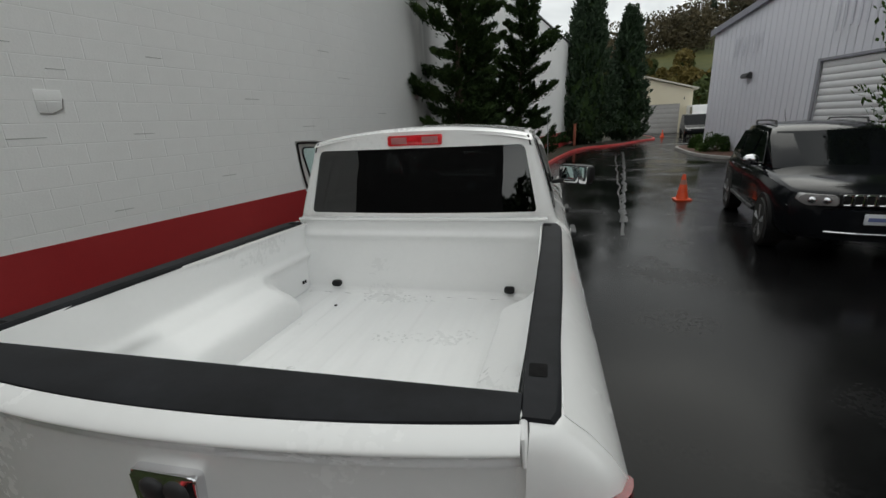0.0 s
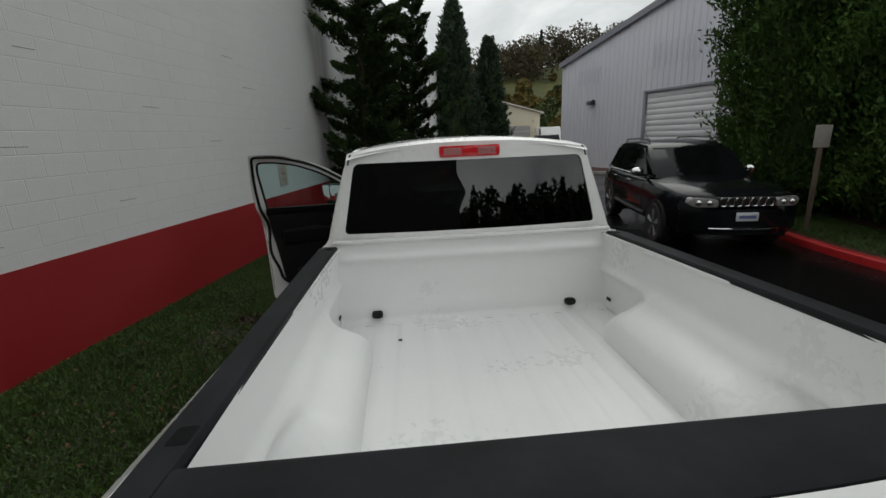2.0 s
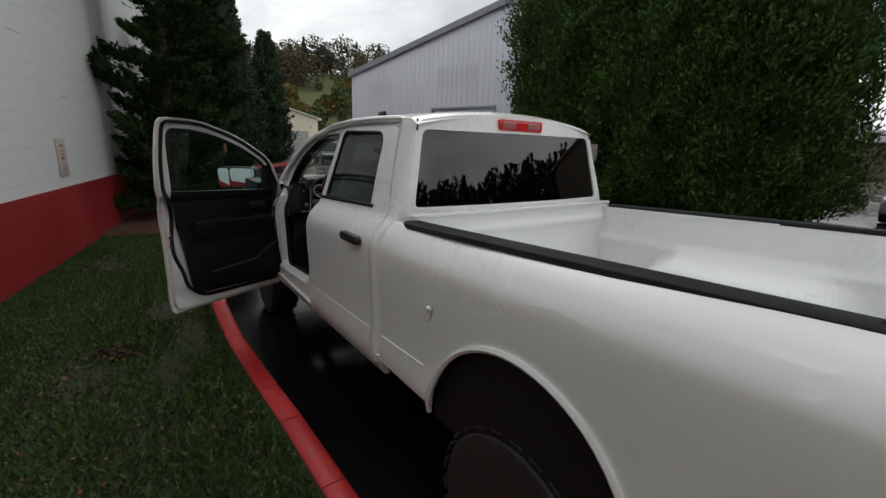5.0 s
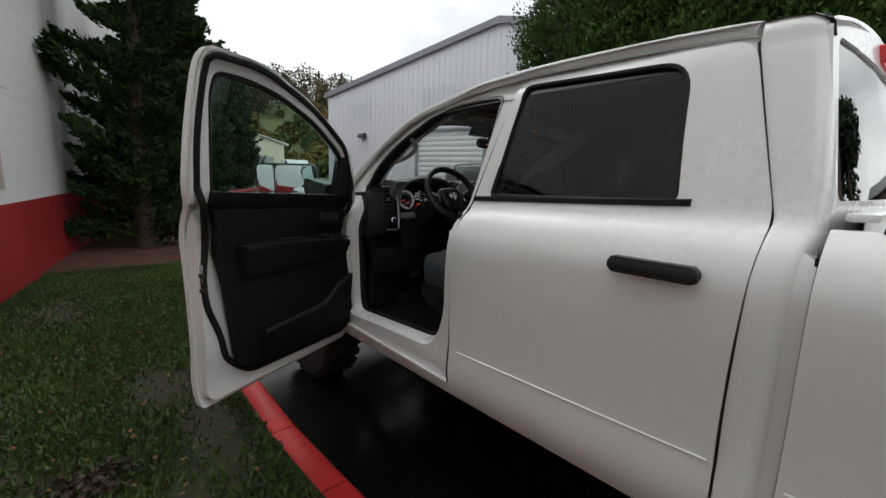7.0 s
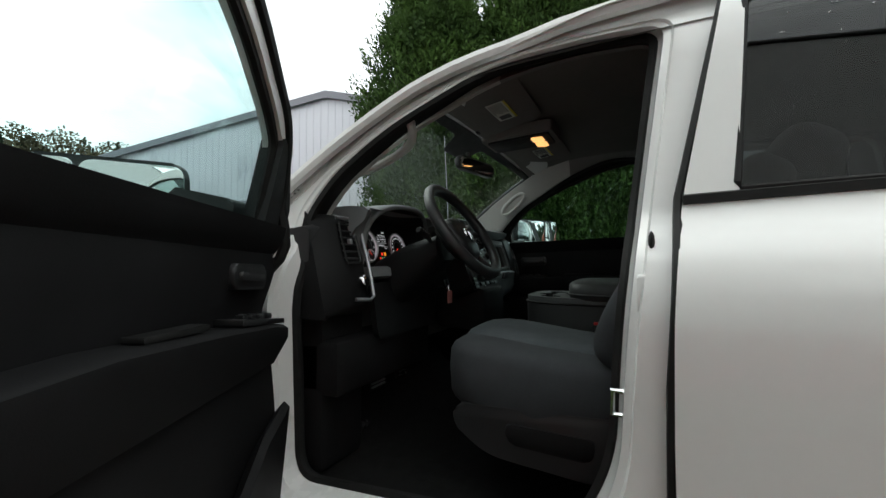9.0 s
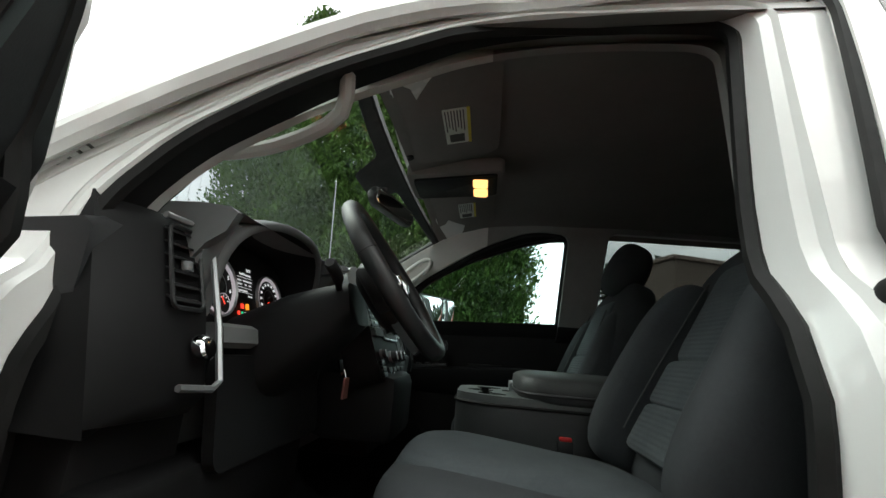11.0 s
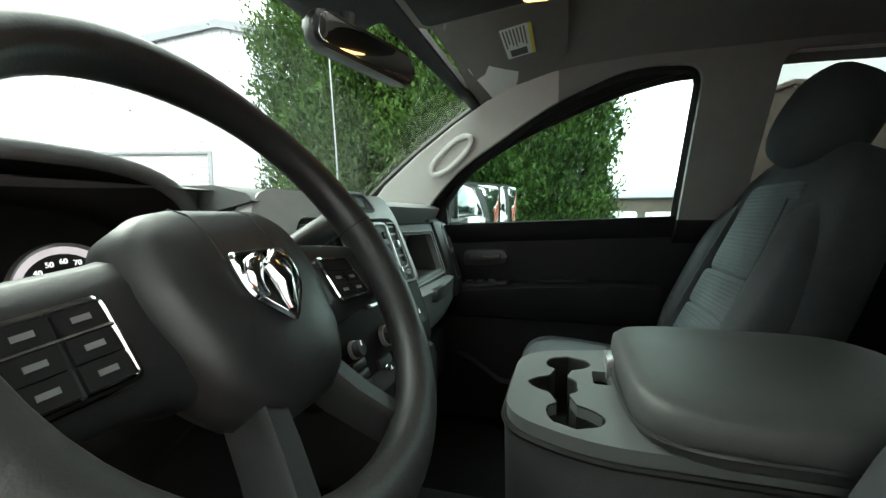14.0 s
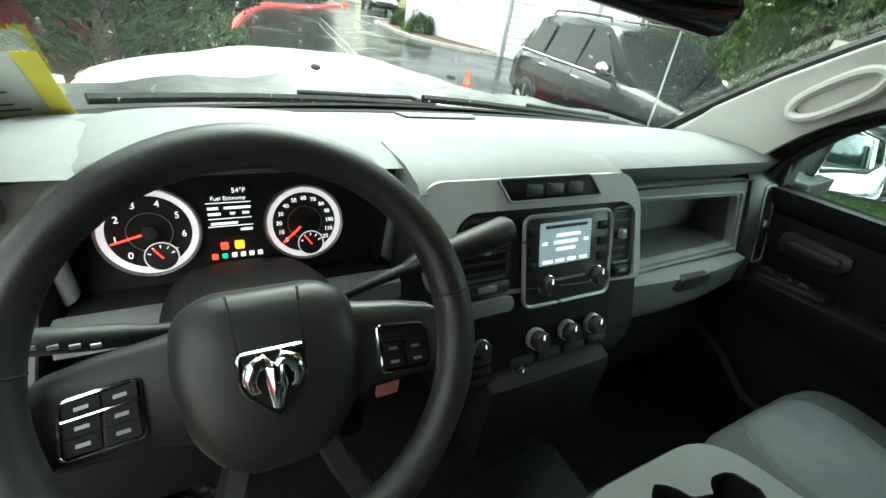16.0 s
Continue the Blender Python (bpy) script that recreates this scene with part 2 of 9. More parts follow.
def wall_material(name, red_top):
    """Painted block wall: courses show as faint joints, with a dark streak and flaked spots."""
    m = mat(name, (0.79, 0.79, 0.775), 0.7, col2=(0.85, 0.85, 0.835), scale=0.5, fine=7)
    N, L = m.node_tree.nodes, m.node_tree.links
    b = N["Principled BSDF"]
    tc = next(n for n in N if n.type == "TEX_COORD")
    sep, comb = N.new("ShaderNodeSeparateXYZ"), N.new("ShaderNodeCombineXYZ")
    L.new(tc.outputs["Object"], sep.inputs[0])
    L.new(sep.outputs[1], comb.inputs[0]), L.new(sep.outputs[2], comb.inputs[1])
    br = N.new("ShaderNodeTexBrick")
    br.inputs["Scale"].default_value = 1.0
    br.inputs["Brick Width"].default_value, br.inputs["Row Height"].default_value = 0.40, 0.20
    br.inputs["Mortar Size"].default_value, br.inputs["Mortar Smooth"].default_value = 0.006, 0.8
    L.new(comb.outputs[0], br.inputs["Vector"])
    nz = N.new("ShaderNodeTexNoise")
    nz.inputs["Scale"].default_value, nz.inputs["Detail"].default_value = 45, 5
    L.new(tc.outputs["Object"], nz.inputs["Vector"])
    ma = N.new("ShaderNodeMath")
    ma.operation = "MULTIPLY_ADD"
    L.new(br.outputs["Fac"], ma.inputs[0])
    ma.inputs[1].default_value = -0.55
    soft = N.new("ShaderNodeMath")
    soft.operation = "MULTIPLY"
    soft.inputs[1].default_value = 0.3
    L.new(nz.outputs[0], soft.inputs[0]), L.new(soft.outputs[0], ma.inputs[2])
    bp = N.new("ShaderNodeBump")
    bp.inputs["Strength"].default_value, bp.inputs["Distance"].default_value = 0.5, 0.01
    L.new(ma.outputs[0], bp.inputs["Height"]), L.new(bp.outputs[0], b.inputs["Normal"])
    # dark streak that runs down the wall beside the conifer
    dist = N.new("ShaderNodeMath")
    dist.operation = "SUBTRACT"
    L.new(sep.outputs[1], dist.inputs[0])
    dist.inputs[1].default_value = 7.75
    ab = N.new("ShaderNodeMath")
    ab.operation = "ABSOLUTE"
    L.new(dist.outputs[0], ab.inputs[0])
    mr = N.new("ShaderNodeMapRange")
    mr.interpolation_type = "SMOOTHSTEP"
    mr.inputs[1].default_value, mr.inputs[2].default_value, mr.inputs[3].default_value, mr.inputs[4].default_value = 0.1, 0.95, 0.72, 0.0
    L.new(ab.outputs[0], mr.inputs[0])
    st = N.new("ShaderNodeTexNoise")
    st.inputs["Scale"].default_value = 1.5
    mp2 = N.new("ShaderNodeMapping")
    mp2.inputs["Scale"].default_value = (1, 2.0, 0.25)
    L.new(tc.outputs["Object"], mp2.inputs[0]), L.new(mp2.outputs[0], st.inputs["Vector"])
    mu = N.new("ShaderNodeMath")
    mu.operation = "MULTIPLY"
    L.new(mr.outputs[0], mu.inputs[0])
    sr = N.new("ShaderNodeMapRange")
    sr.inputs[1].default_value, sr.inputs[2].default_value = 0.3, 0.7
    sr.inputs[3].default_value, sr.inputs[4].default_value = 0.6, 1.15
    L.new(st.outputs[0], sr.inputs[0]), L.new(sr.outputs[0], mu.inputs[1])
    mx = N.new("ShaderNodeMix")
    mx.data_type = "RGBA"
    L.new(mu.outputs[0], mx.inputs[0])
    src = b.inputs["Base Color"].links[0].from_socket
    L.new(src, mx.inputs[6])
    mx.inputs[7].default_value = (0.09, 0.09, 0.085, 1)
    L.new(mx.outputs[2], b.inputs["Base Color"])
    return m


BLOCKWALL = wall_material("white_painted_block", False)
REDBAND = mat("red_wall_paint", (0.30, 0.012, 0.016), 0.6, col2=(0.38, 0.022, 0.024), scale=0.9, fine=12, bump=0.25, bscale=60, rvar=0.1)


# ---- mesh helpers ----
def finish(name, bm, material, angle=38):
    bmesh.ops.remove_doubles(bm, verts=bm.verts, dist=1e-5)
    bmesh.ops.recalc_face_normals(bm, faces=bm.faces)
    me = bpy.data.meshes.new(name)
    bm.to_mesh(me)
    bm.free()
    for p in me.polygons:
        p.use_smooth = True
    me.set_sharp_from_angle(angle=radians(angle))
    me.materials.append(material)
    return new(name, me)


def thing(name, label, category, group="", kind="", at=(0, 0, 0)):
    e = new(name)
    e.location = at
    return tagged(e, label, category, group, kind)


def part(name, bm, material, parent, label="", angle=38):
    ob = finish(name, bm, material, angle)
    if parent is not None:
        ob.parent = parent
        ob.matrix_parent_inverse = Matrix.Translation(parent.location).inverted() if parent.type == "EMPTY" and parent.parent is None else Matrix()
    if label:
        ob["label"] = label
    return ob


def single(name, bm, material, label, category, group="", kind="", angle=38):
    return tagged(finish(name, bm, material, angle), label, category, group, kind)


def box(bm, x0, x1, y0, y1, z0, z1, bev=0.0, seg=2, m=None):
    r = bmesh.ops.create_cube(bm, size=1.0)
    vs = r["verts"]
    for v in vs:
        v.co = Vector(((x0 + x1) / 2 + v.co.x * (x1 - x0), (y0 + y1) / 2 + v.co.y * (y1 - y0), (z0 + z1) / 2 + v.co.z * (z1 - z0)))
    if bev:
        es = list({e for v in vs for e in v.link_edges})
        b = bmesh.ops.bevel(bm, geom=es, offset=bev, segments=seg, profile=0.5, affect="EDGES")
        vs = list({v for f in b["faces"] for v in f.verts} | {v for v in vs if v.is_valid})
    if m is not None:
        for v in vs:
            v.co = m @ v.co
    return bm


def rpoly(pts, r=0.02, n=4):
    """A closed outline with rounded corners; a point may carry its own radius."""
    out, k = [], len(pts)
    for i in range(k):
        p = Vector(pts[i][:2])
        rr = pts[i][2] if len(pts[i]) > 2 else r
        a, b = Vector(pts[i - 1][:2]) - p, Vector(pts[(i + 1) % k][:2]) - p
        d = min(rr, a.length * 0.45, b.length * 0.45)
        if d < 1e-4:
            out.append(tuple(p))
            continue
        p0, p1 = p + a.normalized() * d, p + b.normalized() * d
        for j in range(n + 1):
            s = j / n
            out.append(tuple(p0 * (1 - s) ** 2 + p * 2 * s * (1 - s) + p1 * s * s))
    return out


def prism(bm, pts, axis, a, b, bev=0.0, m=None):
    """An outline in the plane across the axis, drawn out from a to b."""
    def at(p, c):
        return {"x": (c, p[0], p[1]), "y": (p[0], c, p[1]), "z": (p[0], p[1], c)}[axis]
    lo, hi = [bm.verts.new(at(p, a)) for p in pts], [bm.verts.new(at(p, b)) for p in pts]
    n = len(pts)
    fs = [bm.faces.new(lo[::-1]), bm.faces.new(hi)]
    fs += [bm.faces.new((lo[i], lo[(i + 1) % n], hi[(i + 1) % n], hi[i])) for i in range(n)]
    vs = lo + hi
    if bev:
        es = list(fs[0].edges) + list(fs[1].edges)
        r = bmesh.ops.bevel(bm, geom=es, offset=bev, segments=2, profile=0.5, affect="EDGES")
        vs = list({v for f in r["faces"] for v in f.verts} | {v for v in vs if v.is_valid})
    if m is not None:
        for v in vs:
            v.co = m @ v.co
    return bm


def loft(bm, rings, closed=True, caps=True):
    vr = [[bm.verts.new(p) for p in ring] for ring in rings]
    n = len(vr[0])
    for a, b in zip(vr, vr[1:]):
        for i in range(n if closed else n - 1):
            bm.faces.new((a[i], a[(i + 1) % n], b[(i + 1) % n], b[i]))
    if caps and closed:
        bm.faces.new(vr[0][::-1]), bm.faces.new(vr[-1])
    return bm


def tube(bm, pts, r, seg=8, loop=False, squash=None):
    """A round bar along points; r is one radius or one a point."""
    P = [Vector(p) for p in pts]
    k = len(P)
    rad = r if hasattr(r, "__len__") else [r] * k
    rings, up = [], Vector((0.123, 0.31, 0.94)).normalized()
    for i in range(k):
        t = (P[(i + 1) % k] - P[i - 1]) if loop else (P[min(i + 1, k - 1)] - P[max(i - 1, 0)])
        t.normalize()
        u = t.cross(up).normalized()
        v = u.cross(t)
        up = v
        rings.append([P[i] + (u * math.cos(2 * math.pi * j / seg) + v * math.sin(2 * math.pi * j / seg) * (squash or 1)) * rad[i] for j in range(seg)])
    if loop:
        vr = [[bm.verts.new(p) for p in ring] for ring in rings]
        for i in range(k):
            a, b = vr[i], vr[(i + 1) % k]
            s = min(range(seg), key=lambda q: (a[0].co - b[q].co).length) if i == k - 1 else 0
            for j in range(seg):
                bm.faces.new((a[j], a[(j + 1) % seg], b[(j + 1 + s) % seg], b[(j + s) % seg]))
        return bm
    return loft(bm, rings)


def lathe(bm, prof, seg=24, m=Matrix(), hollow=False):
    """Profile of (radius, height) turned about z, then moved by m."""
    rings = [[m @ Vector((max(r, 1e-4) * math.cos(2 * math.pi * j / seg), max(r, 1e-4) * math.sin(2 * math.pi * j / seg), h)) for j in range(seg)] for r, h in prof]
    return loft(bm, rings + rings[:1] if hollow else rings, caps=not hollow)


def blob(bm, c, r, sub=2, rough=0.0, m=None):
    v = bmesh.ops.create_icosphere(bm, subdivisions=sub, radius=1.0)["verts"]
    for w in v:
        k = 1 + rough * noise.noise(w.co * 2.3 + Vector(c))
        w.co = Vector((c[0] + w.co.x * r[0] * k, c[1] + w.co.y * r[1] * k, c[2] + w.co.z * r[2] * k))
        if m is not None:
            w.co = m @ w.co
    return bm


def superblob(bm, c, r, e=0.45, nu=20, nv=12, m=None, bend=None):
    """A cushion: a rounded box from a superellipsoid."""
    def sg(v, p):
        return math.copysign(abs(v) ** p, v)
    rings = []
    for i in range(nv + 1):
        ph = -math.pi / 2 + math.pi * i / nv
        ring = []
        for j in range(nu):
            th = 2 * math.pi * j / nu
            p = Vector((sg(math.cos(ph), e) * sg(math.cos(th), e) * r[0], sg(math.cos(ph), e) * sg(math.sin(th), e) * r[1], sg(math.sin(ph), e) * r[2]))
            if bend:
                p = Vector(bend(p))
            p += Vector(c)
            ring.append(m @ p if m is not None else p)
        rings.append(ring)
    return loft(bm, rings)


def sheet(outer, holes=(), cuts_a=(), cuts_b=()):
    """A flat outline with holes, cut along given lines: points, faces and border edges."""
    t = bmesh.new()
    for ring in (outer, *holes):
        vs = [t.verts.new((p[0], p[1], 0)) for p in ring]
        for i in range(len(vs)):
            t.edges.new((vs[i], vs[(i + 1) % len(vs)]))
    bmesh.ops.triangle_fill(t, edges=t.edges[:], use_beauty=True, use_dissolve=False, normal=(0, 0, 1))
    for a in cuts_a:
        bmesh.ops.bisect_plane(t, geom=t.verts[:] + t.edges[:] + t.faces[:], plane_co=(a, 0, 0), plane_no=(1, 0, 0))
    for b in cuts_b:
        bmesh.ops.bisect_plane(t, geom=t.verts[:] + t.edges[:] + t.faces[:], plane_co=(0, b, 0), plane_no=(0, 1, 0))
    t.verts.index_update()
    pts = [(v.co.x, v.co.y) for v in t.verts]
    faces = [[v.index for v in f.verts] for f in t.faces]
    rim = [tuple(v.index for v in e.verts) for e in t.edges if len(e.link_faces) == 1]
    t.free()
    return pts, faces, rim


def solid(bm, sh, f):
    """Gives a sheet two faces: f(a, b, 0) outside and f(a, b, 1) inside."""
    pts, faces, rim = sh
    o, i = [bm.verts.new(f(a, b, 0)) for a, b in pts], [bm.verts.new(f(a, b, 1)) for a, b in pts]
    for fc in faces:
        bm.faces.new([o[k] for k in fc])
        bm.faces.new([i[k] for k in reversed(fc)])
    for a, b in rim:
        bm.faces.new((o[a], o[b], i[b], i[a]))
    return bm


def grid(bm, nu, nv, f):
    vs = [[bm.verts.new(f(i / nu, j / nv)) for j in range(nv + 1)] for i in range(nu + 1)]
    for i in range(nu):
        for j in range(nv):
            bm.faces.new((vs[i][j], vs[i + 1][j], vs[i + 1][j + 1], vs[i][j + 1]))
    return bm


def text_part(name, body, size, m, material, parent, depth=0.0006):
    cu = bpy.data.curves.new(name, "FONT")
    cu.body, cu.size, cu.align_x, cu.align_y, cu.extrude = body, size, "CENTER", "CENTER", depth
    t = bpy.data.objects.new(name, cu)
    scene.collection.objects.link(t)
    me = bpy.data.meshes.new_from_object(t)
    bpy.data.objects.remove(t), bpy.data.curves.remove(cu)
    me.transform(m)
    me.materials.append(material)
    ob = new(name, me)
    ob.parent = parent
    return ob


def leaves(name, centres, size, material, spread=0.5, seed=1, long=1.8, aim=None):
    """Many small pointed leaves, each a bent pair of triangles."""
    rng = np.random.default_rng(seed)
    n = len(centres)
    d = rng.normal(size=(n, 3))
    if aim is not None:
        d = aim + spread * d
    d /= np.linalg.norm(d, axis=1)[:, None]
    s = np.cross(d, rng.normal(size=(n, 3)))
    s /= np.linalg.norm(s, axis=1)[:, None] + 1e-9
    L = (size * long * (0.6 + 0.8 * rng.random(n)))[:, None]
    W = (size * (0.6 + 0.8 * rng.random(n)))[:, None]
    v = np.stack([centres - d * L * 0.5, centres + s * W * 0.5, centres + d * L * 0.5, centres - s * W * 0.5], 1).reshape(-1, 3)
    f = np.arange(4 * n).reshape(-1, 4)
    me = bpy.data.meshes.new(name)
    me.vertices.add(4 * n), me.loops.add(4 * n), me.polygons.add(n)
    me.vertices.foreach_set("co", v.ravel())
    me.loops.foreach_set("vertex_index", f.ravel().astype(np.int32))
    me.polygons.foreach_set("loop_start", (np.arange(n) * 4).astype(np.int32))
    me.update(calc_edges=True)
    me.materials.append(material)
    return new(name, me)

# ---- ground, wall and lot ----
WA = math.atan2(0.2018, 1.0)          # the long wall runs a little to the right of the truck's line


def wall_x(y):
    return -3.75 + 0.2018 * (y - 3.03)


bm = bmesh.new()
grid(bm, 60, 80, lambda u, v: (-400 + 800 * u, -300 + 900 * v, -0.015 + 0.0 * u))
tagged(finish("ground", bm, SOIL), "dark rough ground that runs out to the hills", "ground", kind="structure")

bm = bmesh.new()
grid(bm, 40, 90, lambda u, v: (-9 + 40 * u, -40 + 92 * v, 0.0))
tagged(finish("road", bm, ASPHALT), "dark wet asphalt lane with faint sheen and cracks", "asphalt", kind="structure")

# sealed crack that wanders along the lane
bm = bmesh.new()
rng = random.Random(4)
prev = None
for i in range(46):
    y = 7.2 + i * 0.36
    x = 2.3 + 0.13 * (y - 8.7) + 0.10 * noise.noise(Vector((y * 0.9, 0, 0)))
    w = 0.02 + 0.05 * abs(noise.noise(Vector((y * 1.7, 3, 0))))
    cur = bm.verts.new((x - w, y, 0.004)), bm.verts.new((x + w, y, 0.004))
    if prev:
        bm.faces.new((prev[0], prev[1], cur[1], cur[0]))
    prev = cur
TAR = mat("tar_seal", (0.008, 0.008, 0.008), 0.4, col2=(0.014, 0.014, 0.014), scale=5)
tagged(finish("crack_seal", bm, TAR), "black tar line sealing a crack in the wet asphalt", "crack", kind="structure")

KERB = [(-0.75, -14), (-0.95, -6), (-1.08, -1), (-1.13, 1.2), (-1.19, 2.65), (-1.25, 3.5), (-1.27, 4.9), (-1.0, 8.0), (-0.46, 11.6), (0.25, 15.4), (1.5, 22.6), (3.0, 28.4), (5.4, 31.0), (7.4, 34.4), (9.0, 37.0), (9.2, 44)]


def spline(pts, step=0.5):
    out = []
    for i in range(len(pts) - 1):
        p0, p1, p2, p3 = (Vector(pts[max(0, min(len(pts) - 1, k))]) for k in (i - 1, i, i + 1, i + 2))
        n = max(2, int((p2 - p1).length / step))
        for j in range(n):
            t = j / n
            out.append(0.5 * (2 * p1 + (p2 - p0) * t + (2 * p0 - 5 * p1 + 4 * p2 - p3) * t * t + (3 * p1 - p0 - 3 * p2 + p3) * t ** 3))
    return out + [Vector(pts[-1])]


def kerb_run(name, pts, material, label, side=-1, w=0.15, h=0.13):
    """Kerb stones laid end to end along a line, each a piece with its own joint."""
    line = spline(pts, 0.6)
    base = None
    for i in range(0, len(line) - 1):
        a, b = line[i], line[i + 1]
        ta = (line[min(i + 1, len(line) - 1)] - line[max(i - 1, 0)]).normalized()
        tb = (line[min(i + 2, len(line) - 1)] - line[i]).normalized()
        na, nb = Vector((-ta.y, ta.x)), Vector((-tb.y, tb.x))
        g = (b - a).normalized() * 0.004
        hj = h + 0.004 * noise.noise(Vector((i * 1.7, 0, 0)))
        bm = bmesh.new()
        rings = []
        for p, nrm, s in ((a + g, na, 1), (b - g, nb, 1)):
            rings.append([(*(p), -0.03), (*(p), hj - 0.03), (*(p + nrm * 0.008), hj - 0.010), (*(p + nrm * 0.03), hj), (*(p + nrm * (w - 0.02)), hj), (*(p + nrm * w), hj - 0.02), (*(p + nrm * w), -0.03)])
        loft(bm, rings)
        ob = finish(name if base is None else "kerb_stone", bm, material, 50)
        if base is None:
            base = tagged(ob, label, "kerb", kind="structure")
        else:
            ob.parent = base
    return base


kerb_run("kerb_1", KERB, KERBRED, "red-painted concrete kerb with worn paint along the lawn")
KERB_R = [(7.2, -14), (6.6, -4), (6.2, 2), (6.0, 4.3), (6.02, 5.5), (6.2, 6.6), (6.6, 8.0), (7.2, 9.2), (8.3, 10.2), (10.2, 10.8)]
kerb_run("kerb_2", KERB_R[::-1], KERBRED, "red-painted concrete kerb beside the tall evergreens")
ISL = [(11.0, 18.4), (9.9, 18.6), (8.7, 19.1), (7.8, 20.4), (7.45, 22.0), (7.55, 24.5), (7.8, 26.6), (8.4, 27.5), (9.2, 27.4)]
kerb_run("kerb_3", ISL[::-1], CONCRETE, "worn grey concrete kerb round a planted island")


def bed_between(name, left, right, material, label, z0=0.125, bumpy=0.035):
    a, b = spline(left, 0.5), spline(right, 0.5)
    n = 140
    pa = [a[int(i * (len(a) - 1) / n)] for i in range(n + 1)]
    pb = [b[int(i * (len(b) - 1) / n)] for i in range(n + 1)]
    bm = bmesh.new()
    def f(u, v):
        i = min(n, int(round(u * n)))
        p = pa[i].lerp(pb[i], v)
        return (p.x, p.y, z0 + bumpy * (noise.noise(Vector((p.x * 1.3, p.y * 1.3, 0))) * 0.5 + 0.5) * math.sin(math.pi * min(1, max(0, v))) ** 0.5)
    grid(bm, n, 16, f)
    return tagged(finish(name, bm, material), label, "lawn", kind="structure")


LAWN_L = [(p[0] - 0.14, p[1]) for p in KERB]
bed_between("lawn", LAWN_L, [(wall_x(p[1]) - 0.05 if p[1] < 37 else p[0] - 8, p[1]) for p in KERB], SOIL, "damp grass verge with muddy patches between kerb and wall")
bed_between("planting_bed", [(p[0] + 0.14, p[1]) for p in KERB_R], [(13, -14), (13, -4), (13, 2), (13, 4.3), (13, 5.5), (13, 6.6), (13, 8), (13, 9.2), (12.5, 10.0), (10.4, 10.7)], MULCH, "bark-covered planting bed with grass edge under the evergreens")
bed_between("island_bed", [(x + 0.16, y) for x, y in ISL], [(11, 18.5), (10.6, 18.9), (10.3, 20), (10, 21), (9.6, 22.5), (9.3, 24), (9.2, 25.4), (9.2, 26.4), (9.2, 27.3)], MULCH, "mulched kerbed island against the metal building")

# mulch patch below the conifer
bm = bmesh.new()
grid(bm, 24, 24, lambda u, v: (-1.55 + 1.55 * (u - 0.5) * 2 * math.cos((v - 0.5) * 1.2), 10.4 + 1.5 * (v - 0.5) * 2, 0.165 + 0.03 * math.sin(u * math.pi) * math.sin(v * math.pi) + 0.012 * noise.noise(Vector((u * 9, v * 9, 2)))))
tagged(finish("mulch_patch", bm, MULCH), "reddish bark mulch round the foot of the conifer", "mulch", kind="structure")

# long painted block wall, with its red lower band a hair proud
WLEN0, WLEN1, WTOP = -6.0, 34.6, 6.7
WM = Matrix.Translation((wall_x(3.03), 3.03, 0)) @ Matrix.Rotation(-WA, 4, "Z")
cosw = math.cos(WA)
ya, yb = (WLEN0 - 3.03) / cosw, (WLEN1 - 3.03) / cosw
bm = bmesh.new()
box(bm, -0.30, 0.0, ya, yb, -0.1, WTOP)
w = tagged(finish("wall_west", bm, BLOCKWALL), "long white-painted block wall with a dark streak", "wall", kind="structure")
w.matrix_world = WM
bm = bmesh.new()
box(bm, 0.0, 0.006, ya, yb, -0.08, 1.07)
o = tagged(finish("wall_band", bm, REDBAND), "dark red painted band along the foot of the white wall", "painted band", kind="structure")
o.matrix_world = WM
bm = bmesh.new()
box(bm, -0.36, 0.05, ya - 0.05, yb + 0.05, WTOP, WTOP + 0.10, 0.01)
o = tagged(finish("wall_coping", bm, DARKMETAL), "thin dark metal coping on the white wall", "coping", kind="structure")
o.matrix_world = WM
# end and back of that building, so that it is closed
bm = bmesh.new()
box(bm, -18.0, -0.30, yb - 0.3, yb, -0.1, WTOP)
o = tagged(finish("wall_north", bm, BLOCKWALL), "white-painted end wall of the block building", "wall", kind="structure")
o.matrix_world = WM
bm = bmesh.new()
box(bm, -18.0, -0.30, ya, yb - 0.3, WTOP - 0.4, WTOP - 0.15)
o = tagged(finish("roof", bm, ROOFGREY), "flat grey roof of the block building", "roof", kind="structure")
o.matrix_world = WM
# small wall notice: a pale board with bars of faded print
sign = thing("wall_notice", "small pale notice board screwed to the white wall", "sign", at=WM @ Vector((0.0, 5.13, 1.2)))
sign_m = WM @ Matrix.Translation((0.02, 5.13, 1.475))
bm = bmesh.new()
box(bm, -0.014, 0.0, -0.15, 0.15, -0.25, 0.25, 0.004, m=sign_m)
part("board", bm, mat("faded_sign", (0.55, 0.47, 0.43), 0.6, col2=(0.62, 0.55, 0.5), scale=12), sign)
for k, (zz, hh, ww) in enumerate(((0.15, 0.03, 0.06), (0.08, 0.012, 0.065), (0.04, 0.012, 0.055), (-0.02, 0.05, 0.05), (-0.12, 0.012, 0.06), (-0.16, 0.012, 0.05))):
    bm = bmesh.new()
    box(bm, 0.0, 0.003, -ww, ww, zz - hh / 2, zz + hh / 2, m=sign_m)
    part("print_bar", bm, mat("faded_red_print", (0.42, 0.16, 0.13), 0.7) if k == 0 else bpy.data.materials["faded_red_print"], sign)
